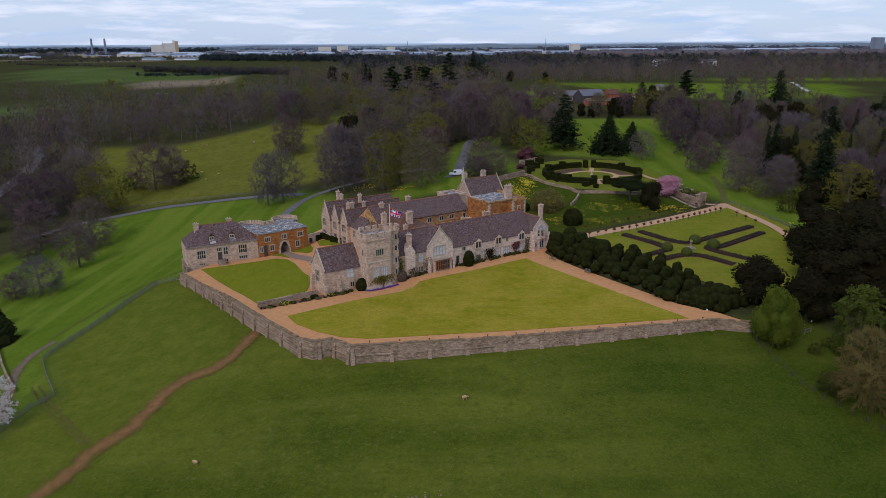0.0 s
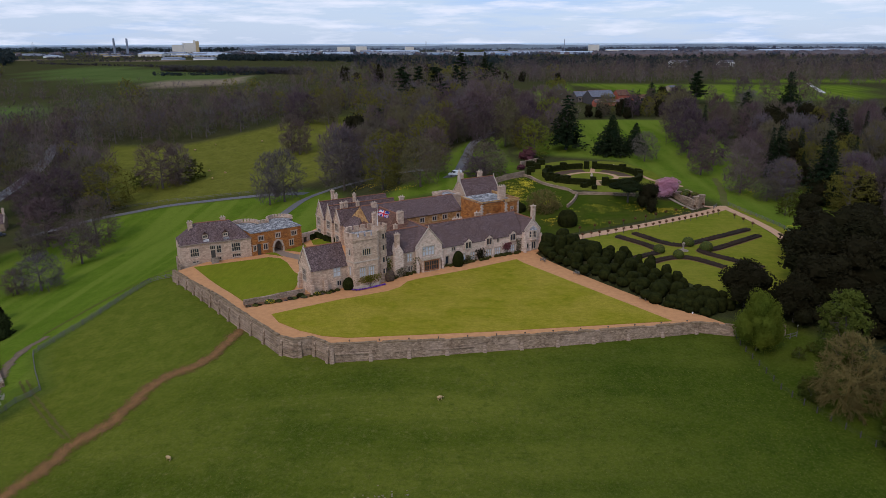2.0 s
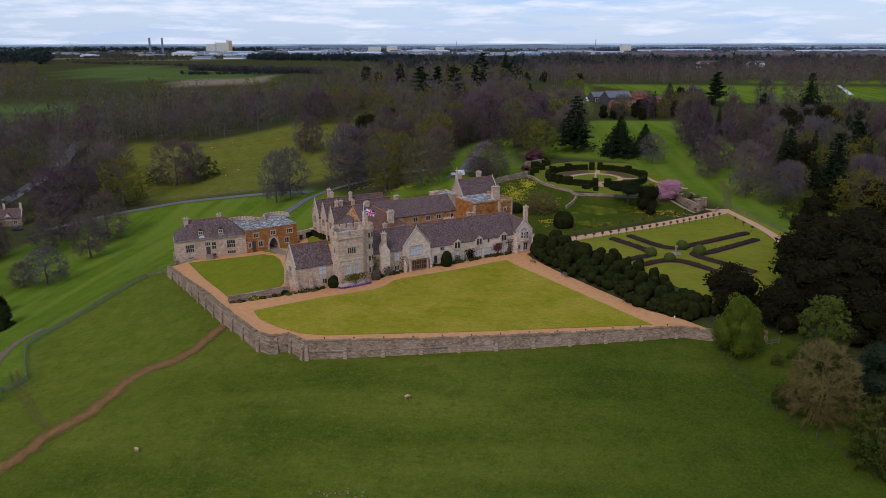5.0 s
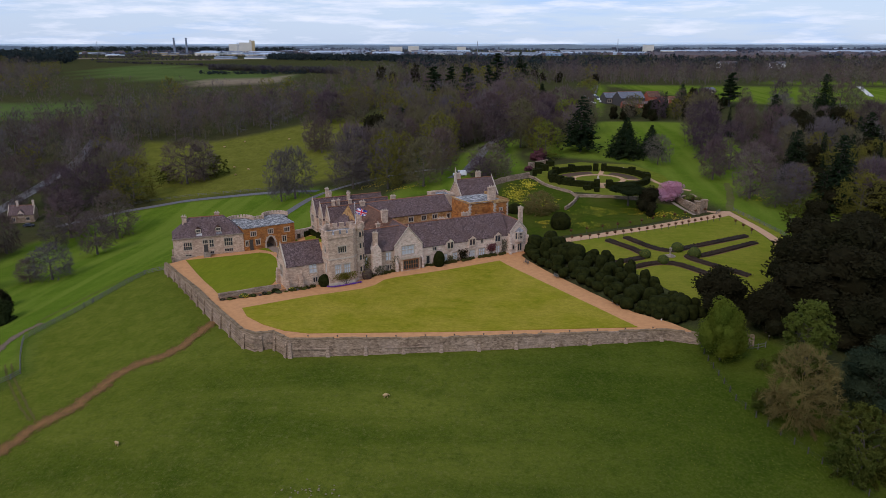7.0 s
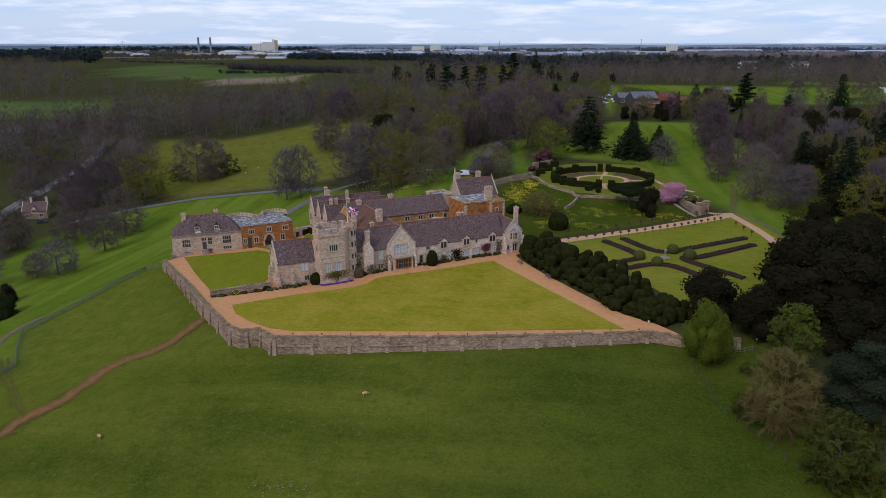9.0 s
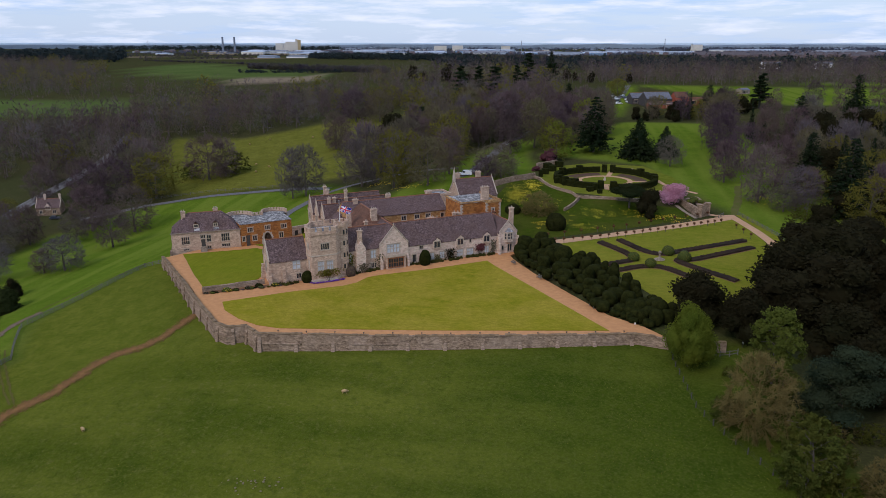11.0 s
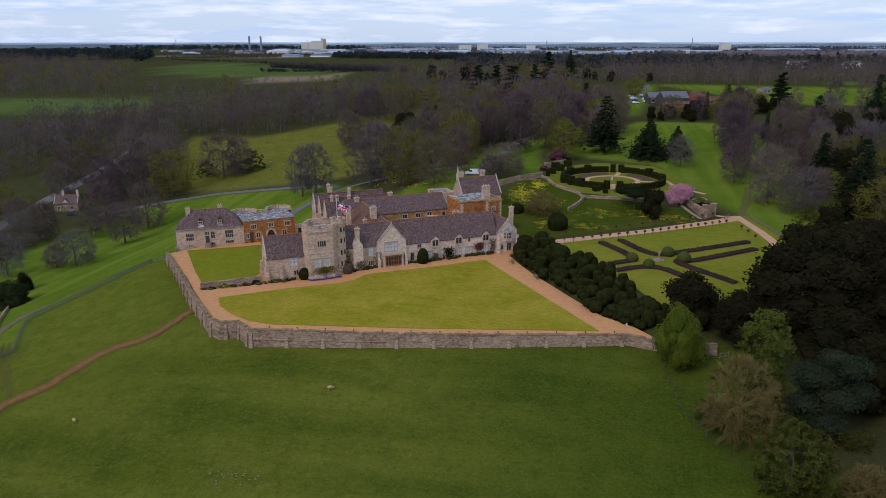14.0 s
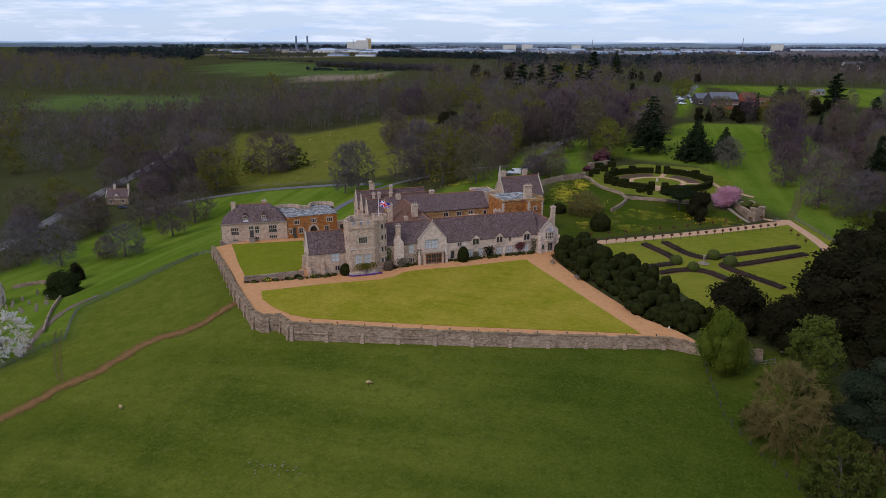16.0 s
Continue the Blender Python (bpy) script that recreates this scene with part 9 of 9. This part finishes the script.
# ---- sheep grazing ----
def sheep(x, y, turn, s=1.0, label="woolly cream sheep grazing in the pasture"):
    rng = random.Random(int(x * 13 + y * 7))
    body, legs, head = Soup(), [], Soup()
    lumpy(rng, body, Vector((0, 0, 0.66)), 0.62, 0.34, 0.34, 2, 0.18, 2.5)
    for px in (-0.34, 0.34):
        for py in (-0.15, 0.15):
            leg = Soup()
            leg.tube(Vector((px, py, 0)), Vector((px, py, 0.45)), 0.05, 0.06, 5)
            legs.append(leg)
    lumpy(rng, head, Vector((0.72, 0, 0.5)), 0.2, 0.12, 0.14, 1, 0.1)
    head.tube(Vector((0.5, 0, 0.72)), Vector((0.72, 0, 0.52)), 0.16, 0.1, 6)
    root = thing("sheep", Matrix.LocRotScale((x, y, float(land(x, y))), Euler((0, 0, turn)), (s, s, s)), label, "sheep", "grazing sheep")
    part("fleece", body.mesh("fleece", WOOL, True), None, root)
    for leg in legs:
        part("leg", leg.mesh("leg", WOOL), None, root)
    part("head", head.mesh("head", WOOL, True), None, root)


sheep(3.4, 107.6, 0.4, 0.85)
sheep(-39.0, 95.6, 2.6, 0.85)
for i in range(6):
    sheep(-118 + cr.uniform(-42, 34), 378 + cr.uniform(-40, 40), cr.uniform(0, 6), 1.0, "distant sheep grazing in the park meadow")

# stones, molehills and weeds in the pasture
pr = random.Random(21)
s = Soup()
for _ in range(34):
    x, y = -5 + pr.gauss(0, 2.6), 86.5 + pr.gauss(0, 0.9)
    r = pr.uniform(0.08, 0.22)
    lumpy(pr, s, Vector((x, y, float(land(x, y)))), r, r, r * 0.3, 1, 0.4)
tagged(new("scattered_clods", s.mesh("scattered_clods", plain("grey_clods", (0.21, 0.175, 0.095), (0.15, 0.13, 0.07), 3))), "scatter of grey clods in the pasture grass", "stones", kind="stuff")
s = Soup()
for _ in range(14000):
    x, y = pr.uniform(-84, 72), 84 + 55 * pr.random() ** 1.3
    if not inside(x, y, PASTURE) or (y > 118 and x > -34):
        continue
    z = float(land(x, y))
    h = pr.uniform(0.04, 0.13)
    s.sliver(pr, Vector((x, y, z + 0.02)), (Vector((pr.gauss(0, 1), pr.gauss(0, 1), 0.5))).normalized(), h * 2.2, pr.uniform(0.05, 0.12), Vector((0, 0, 1)))
tagged(new("grass_tufts", s.mesh("grass_tufts", foliage("coarse_grass_tufts", (0.105, 0.128, 0.018), (0.16, 0.165, 0.036), 0.0))), "coarse grass tufts over the pasture", "grass", kind="stuff")

# ---- farm buildings on the plateau ----
def shed(name, x, y, turn, w, d, eave, ridge, wall_mat, roof_mat, label, cat="barn"):
    root = thing(name, pose(x, y, float(land(x, y)), 0, 0, turn), label, cat)
    ranges(root, -w / 2, w / 2, -d / 2, d / 2, -1.5, eave, ridge, "x", wall_mat, roof_mat, [("f", w * 0.15, w * 0.15 + 2.4, 0.6, 2.6, 2, 1, False), ("f", w * 0.55, w * 0.55 + 2.4, 0.6, 2.6, 2, 1, False)], (False, False), copings=False)
    return root


GREY_ROOF = roofing("grey_sheet_roof", (0.10, 0.105, 0.13), (0.14, 0.145, 0.17), (0.11, 0.11, 0.12), 1.0, 2.4)
DARK_BOARD = plain("dark_boarding", (0.05, 0.045, 0.045), (0.08, 0.07, 0.065), 1.5)
RED_BRICK = plain("red_brick_wall", (0.36, 0.10, 0.06), (0.28, 0.09, 0.06), 1.5)
shed("barn", 94.5, 462, 15, 16, 13, 4.4, 8.0, DARK_BOARD, GREY_ROOF, "large dark farm barn with grey sheet roof")
shed("barn", 84.5, 474, 15, 10, 10, 3.6, 6.5, DARK_BOARD, GREY_ROOF, "smaller dark farm shed beside the barn")
shed("farmhouse", 109, 464, 20, 8.5, 7, 4.6, 7.6, RED_BRICK, TILE, "red brick farmhouse with tiled roof", "house")
shed("farm_range", 120, 463, 10, 12, 5, 2.6, 4.4, RED_BRICK, TILE, "low red-roofed farm range", "house")
shed("farm_range", 98, 448, 12, 20, 4.5, 2.2, 3.6, RED_BRICK, SLATE, "long low brick farm wall range", "outbuilding")
shed("shed", 168, 560, 40, 9, 6, 3.0, 4.2, GREY_STONE, GREY_ROOF, "small grey field shed", "shed")
shed("white_house", 292, 965, 20, 26, 9, 6, 8.5, WHITE_PAINT, GREY_ROOF, "pale house half hidden by trees", "house")
shed("white_house", 352, 962, 10, 20, 9, 6, 8.5, WHITE_PAINT, GREY_ROOF, "pale house half hidden by trees", "house")

# ---- the town on the skyline ----
PALE_SHED = plain("pale_cladding", (0.46, 0.52, 0.62), (0.34, 0.40, 0.50), 0.02, 0.6)
CREAM = plain("cream_cladding", (0.66, 0.62, 0.54), (0.54, 0.51, 0.46), 0.05, 0.7)
YELLOW_SHED = plain("ochre_cladding", (0.46, 0.36, 0.20), (0.38, 0.30, 0.17), 0.05, 0.7)
BLUE_SHED = plain("blue_cladding", (0.20, 0.32, 0.50), (0.26, 0.38, 0.55), 0.05, 0.6)
CONCRETE = plain("grey_concrete", (0.24, 0.27, 0.33), (0.18, 0.21, 0.26), 0.1)
FAR_SLATE = plain("grey_sheet_roofing", (0.17, 0.18, 0.21), (0.24, 0.25, 0.28), 0.05)
HOUSE_BRICK = plain("far_house_brick", (0.15, 0.11, 0.11), (0.20, 0.15, 0.15), 0.1)


def works(name, x, y, w, d, h, mat_, label, cat, turn=0.0, base=None):
    root = thing(name, pose(x, y, (float(land(x, y)) if base is None else base) - 1, 0, 0, turn), label, cat)
    bm = bmesh.new()
    box(bm, -w / 2, w / 2, -d / 2, d / 2, 0, h)
    part("wall", bm, mat_, root)
    bm = bmesh.new()
    slab(bm, [(-w / 2 - 0.5, -d / 2 - 0.5, h), (w / 2 + 0.5, -d / 2 - 0.5, h), (w / 2 + 0.5, 0, h + d * 0.06), (-w / 2 - 0.5, 0, h + d * 0.06)], 0.5)
    slab(bm, [(w / 2 + 0.5, d / 2 + 0.5, h), (-w / 2 - 0.5, d / 2 + 0.5, h), (-w / 2 - 0.5, 0, h + d * 0.06), (w / 2 + 0.5, 0, h + d * 0.06)], 0.5)
    part("roof", bm, (PALE_SHED, CONCRETE, FAR_SLATE, CONCRETE)[int(abs(x) * 7 + y) % 4], root)
    return root


mill = thing("mill", pose(-1035, 2720, float(land(-1035, 2720)) - 2, 0, 0, 20), "tall cream industrial mill building", "factory")
for x0, x1, h, m_ in ((-50, -12, 36, CREAM), (-12, 26, 42, CREAM), (26, 34, 52, CREAM), (34, 46, 49, YELLOW_SHED)):
    bm = bmesh.new()
    box(bm, x0, x1, -15, 15, 0, h)
    part("block", bm, m_, mill)
for x in (-1262, -1214):
    bm = bmesh.new()
    frustum(bm, 0, 0, 0, 56, 4.2, 3.4, 14)
    st = thing("stack", Matrix.Translation((x, 2621, float(land(x, 2621)) - 2)), "tall slim grey power-station chimney", "chimney", "power station chimneys")
    part("shaft", bm, CONCRETE, st)
    bm = bmesh.new()
    frustum(bm, 0, 0, 56, 58, 3.7, 3.7, 14)
    part("rim", bm, CONCRETE, st)
tr = random.Random(64)
for x, y, w, d, h, m_ in ((-1140, 2640, 70, 30, 13, PALE_SHED), (-1060, 2500, 130, 40, 11, YELLOW_SHED), (-1190, 2420, 120, 30, 8, YELLOW_SHED), (-900, 2600, 150, 40, 12, PALE_SHED), (-880, 2350, 170, 30, 10, BLUE_SHED), (-760, 2700, 120, 40, 12, PALE_SHED),
                          (-640, 2500, 200, 50, 14, PALE_SHED), (-500, 2800, 170, 50, 12, PALE_SHED), (-430, 2450, 160, 50, 11, PALE_SHED), (-250, 2600, 190, 60, 13, PALE_SHED), (-90, 2900, 210, 60, 12, PALE_SHED), (60, 2500, 140, 40, 10, BLUE_SHED),
                          (200, 2900, 180, 50, 12, PALE_SHED), (420, 2700, 160, 40, 14, PALE_SHED), (980, 2750, 200, 60, 16, PALE_SHED), (1180, 2700, 240, 60, 15, PALE_SHED), (1420, 2800, 220, 60, 15, PALE_SHED), (-1450, 2400, 110, 30, 8, PALE_SHED),
                          (-1320, 2250, 90, 30, 7, PALE_SHED), (640, 3000, 120, 40, 20, CREAM), (330, 3300, 300, 60, 16, PALE_SHED), (-320, 3300, 320, 60, 14, PALE_SHED), (-760, 3250, 260, 60, 14, BLUE_SHED), (860, 3300, 260, 60, 14, PALE_SHED)):
    works("warehouse", x, y, w * 0.8, d, h * 0.62, m_, "long pale warehouse on the town's edge", "warehouse", tr.uniform(-6, 6))
# the trading estate: rows of bright sheds and offices behind one another
for i in range(62):
    y = tr.uniform(1900, 4300)
    x = y * tr.uniform(-0.44, 0.06) if i < 52 else y * tr.uniform(0.0, 0.5)
    if i < 52 or y > 2500:
        m_ = (PALE_SHED, WHITE_PAINT, CREAM, BLUE_SHED, CONCRETE, PALE_SHED)[tr.randrange(6)]
        works("warehouse", x, y, tr.uniform(20, 90), tr.uniform(20, 50), tr.uniform(4, 9), m_, {id(CREAM): "cream shed on the trading estate", id(BLUE_SHED): "blue-clad shed on the trading estate", id(CONCRETE): "grey office block on the trading estate"}.get(id(m_), "pale shed on the trading estate"), "warehouse", tr.uniform(-12, 12))
for x, y, w, h, m_ in ((-545, 1370, 60, 5, PALE_SHED), (-475, 1350, 66, 5, WHITE_PAINT), (-880, 1850, 120, 6, YELLOW_SHED), (-760, 1960, 80, 6, YELLOW_SHED), (-1290, 1950, 70, 5, PALE_SHED), (-1000, 1760, 60, 6, WHITE_PAINT), (-640, 1820, 120, 7, CREAM)):
    works("works_shed", x, y, w * 0.6, 26, h * 0.8, m_, "low bright shed beyond the fields", "warehouse", tr.uniform(-6, 6))
for x, y, w, h in ((1475, 2480, 34, 46), (1690, 2700, 26, 38), (560, 3100, 40, 34), (-250, 3500, 40, 26), (-560, 3450, 60, 26), (-480, 3480, 50, 28)):
    blk = works("tower_block", x, y, w, 24, h, CONCRETE if x > 1000 else CREAM, "grey tower block above the roofs", "tower block", 12)
for x, y, h in ((415, 2950, 55), (-150, 3100, 50), (1780, 2760, 40)):
    bm = bmesh.new()
    frustum(bm, 0, 0, 0, h, 1.8, 1.0, 8)
    solid("mast", bm, CONCRETE, "slim grey mast over the town", "mast", Matrix.Translation((x, y, float(land(x, y)))))


def pylon(x, y, h):
    root = thing("pylon", pose(x, y, float(land(x, y)), 0, 0, 30), "grey lattice electricity pylon", "pylon", "pylons")
    s_ = Soup()
    for a, b in ((-1, -1), (1, -1), (1, 1), (-1, 1)):
        s_.tube(Vector((a * 3.2, b * 3.2, 0)), Vector((a * 0.6, b * 0.6, h * 0.7)), 0.22, 0.18, 4)
        s_.tube(Vector((a * 0.6, b * 0.6, h * 0.7)), Vector((0, 0, h)), 0.18, 0.1, 4)
    part("frame_legs", s_.mesh("frame_legs", CONCRETE), None, root)
    for z, w in ((0.68, 6), (0.8, 5), (0.9, 4)):
        t_ = Soup()
        t_.tube(Vector((-w, 0, h * z)), Vector((w, 0, h * z)), 0.2, 0.2, 4)
        part("crossarm", t_.mesh("crossarm", CONCRETE), None, root)


pylon(-1130, 1900, 40)
pylon(-760, 1980, 40)
# low houses and far hedgerow trees, joined
hv, hf, tv = Soup(), Soup(), Soup()
for _ in range(620):
    x, y = tr.uniform(150, 2100), tr.uniform(1500, 3100)
    if x < 0.18 * y:
        x, y = tr.uniform(-1600, 400), tr.uniform(2300, 3300)
    z, a, w, d, h = float(land(x, y)), tr.uniform(0, 3), tr.uniform(6, 16), 8, tr.uniform(5, 7)
    ca, sa = math.cos(a), math.sin(a)
    P = lambda u, v, q: (x + u * ca - v * sa, y + u * sa + v * ca, z + q)
    hv.add([P(-w, -d / 2, -1), P(w, -d / 2, -1), P(w, d / 2, -1), P(-w, d / 2, -1), P(-w, -d / 2, h), P(w, -d / 2, h), P(w, d / 2, h), P(-w, d / 2, h), P(-w, 0, h + 3.5), P(w, 0, h + 3.5)],
           ((0, 1, 5, 4), (1, 2, 6, 9, 5), (2, 3, 7, 6), (3, 0, 4, 8, 7)))
    hf.add([P(-w - 0.3, -d / 2 - 0.3, h), P(w + 0.3, -d / 2 - 0.3, h), P(w + 0.3, 0, h + 3.6), P(-w - 0.3, 0, h + 3.6), P(w + 0.3, d / 2 + 0.3, h), P(-w - 0.3, d / 2 + 0.3, h)], ((0, 1, 2, 3), (4, 5, 3, 2)))
town = thing("town_houses", Matrix(), "brick houses of the far town", "houses", kind="stuff")
part("walls", hv.mesh("walls", HOUSE_BRICK), None, town)
part("roofs", hf.mesh("roofs", plain("far_roof_tiles", (0.085, 0.075, 0.085), (0.12, 0.105, 0.11), 0.1)), None, town)


def tree_belts(name, n, lines, mat_, label, seed, bare, sprays=22):
    """Far belts of trees: many small uneven crowns along (x, y, x, y, depth, height, share)."""
    r_ = random.Random(seed)
    s_ = Soup()
    for x0, y0, x1, y1, deep, hh, share in r_.choices(lines, [q[6] for q in lines], k=n):
        t = r_.random()
        back = deep * r_.random()
        x, y = (x0 + (x1 - x0) * t) * (1 + back / max(y0, 1)), y0 + (y1 - y0) * t + back
        z = float(land(x, y))
        h = hh * r_.uniform(0.6, 1.2)
        w = h * r_.uniform(0.4, 0.62)
        c = Vector((x, y, z + h * 0.5))
        for _ in range(sprays):
            d = rand_dir(r_)
            if bare:
                a_ = Vector((x + d.x * w * 0.25, y + d.y * w * 0.25, z + h * r_.uniform(0.0, 0.5)))
                s_.sliver(r_, a_, Vector((d.x * 0.9, d.y * 0.9, 0.4 + abs(d.z))).normalized(), h * r_.uniform(0.3, 0.52), h * 0.1)
            else:
                p = c + Vector((d.x * w * (1 - 0.35 * d.z), d.y * w * (1 - 0.35 * d.z), d.z * h * 0.5)) * r_.uniform(0.6, 1.0)
                s_.card(r_, p, (d + rand_dir(r_) * 0.6).normalized(), w * (0.42 if sprays > 14 else 0.56), 0.8)
    tagged(new(name, s_.mesh(name, mat_)), label, "woodland", kind="stuff")


# bare-twig brown with some blue mixed in for distance haze
FAR_BROWN = foliage("haze_tinted_bare_wood", (0.058, 0.048, 0.064), (0.110, 0.090, 0.106), 0.0, alt=(0.105, 0.098, 0.060))
# the blue of these crowns is distance haze put into the base colour
HAZY_WOOD = foliage("haze_tinted_far_trees", (0.080, 0.090, 0.130), (0.124, 0.136, 0.184), 0.0, alt=(0.114, 0.114, 0.136))
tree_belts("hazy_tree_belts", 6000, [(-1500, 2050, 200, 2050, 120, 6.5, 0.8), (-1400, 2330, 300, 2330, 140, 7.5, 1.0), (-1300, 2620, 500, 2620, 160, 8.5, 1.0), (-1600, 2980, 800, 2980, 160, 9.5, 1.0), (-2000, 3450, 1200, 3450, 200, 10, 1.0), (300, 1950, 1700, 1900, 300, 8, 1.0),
           (450, 2350, 1900, 2300, 300, 9, 1.2), (500, 2800, 2100, 2800, 400, 10, 1.3), (600, 3300, 2500, 3300, 400, 12, 1.2), (500, 3800, 2900, 3700, 500, 15, 1.6), (-2400, 3900, 600, 3900, 400, 13, 1.2)], HAZY_WOOD, "trees among the far town, blue haze in their brown colour", 9, False, 9)
# conifer green shifted to blue, the distance haze being part of the colour
FAR_GREEN = foliage("haze_tinted_conifers", (0.026, 0.040, 0.044), (0.042, 0.058, 0.058), 0.0)
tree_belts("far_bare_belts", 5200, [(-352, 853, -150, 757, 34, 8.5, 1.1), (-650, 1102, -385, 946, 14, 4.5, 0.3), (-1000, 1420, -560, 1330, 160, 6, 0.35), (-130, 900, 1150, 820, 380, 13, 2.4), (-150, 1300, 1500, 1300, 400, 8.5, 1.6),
           (300, 1750, 2100, 1700, 800, 7, 1.3), (-600, 1700, 400, 1700, 500, 5, 0.5), (-1900, 1900, -1000, 1900, 500, 6, 0.4), (-720, 1200, -500, 1200, 60, 5, 0.2), (-900, 1560, -350, 1480, 60, 5.5, 0.5), (-1200, 1800, -500, 1760, 60, 6, 0.5)], FAR_BROWN, "bare brown tree belts before the town, tinted blue for haze", 5, True)
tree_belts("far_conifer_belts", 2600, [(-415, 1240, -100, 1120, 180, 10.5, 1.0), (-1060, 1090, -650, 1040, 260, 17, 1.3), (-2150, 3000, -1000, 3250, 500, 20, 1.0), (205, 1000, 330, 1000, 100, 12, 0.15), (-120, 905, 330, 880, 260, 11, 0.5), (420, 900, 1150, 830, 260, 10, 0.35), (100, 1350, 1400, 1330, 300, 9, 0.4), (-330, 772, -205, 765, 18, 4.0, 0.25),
           (300, 2500, 1800, 2500, 700, 8, 0.4), (-2400, 3700, 2400, 3700, 500, 9, 0.6)], FAR_GREEN, "dark conifer belts before the town, tinted blue for haze", 6, False, 15)
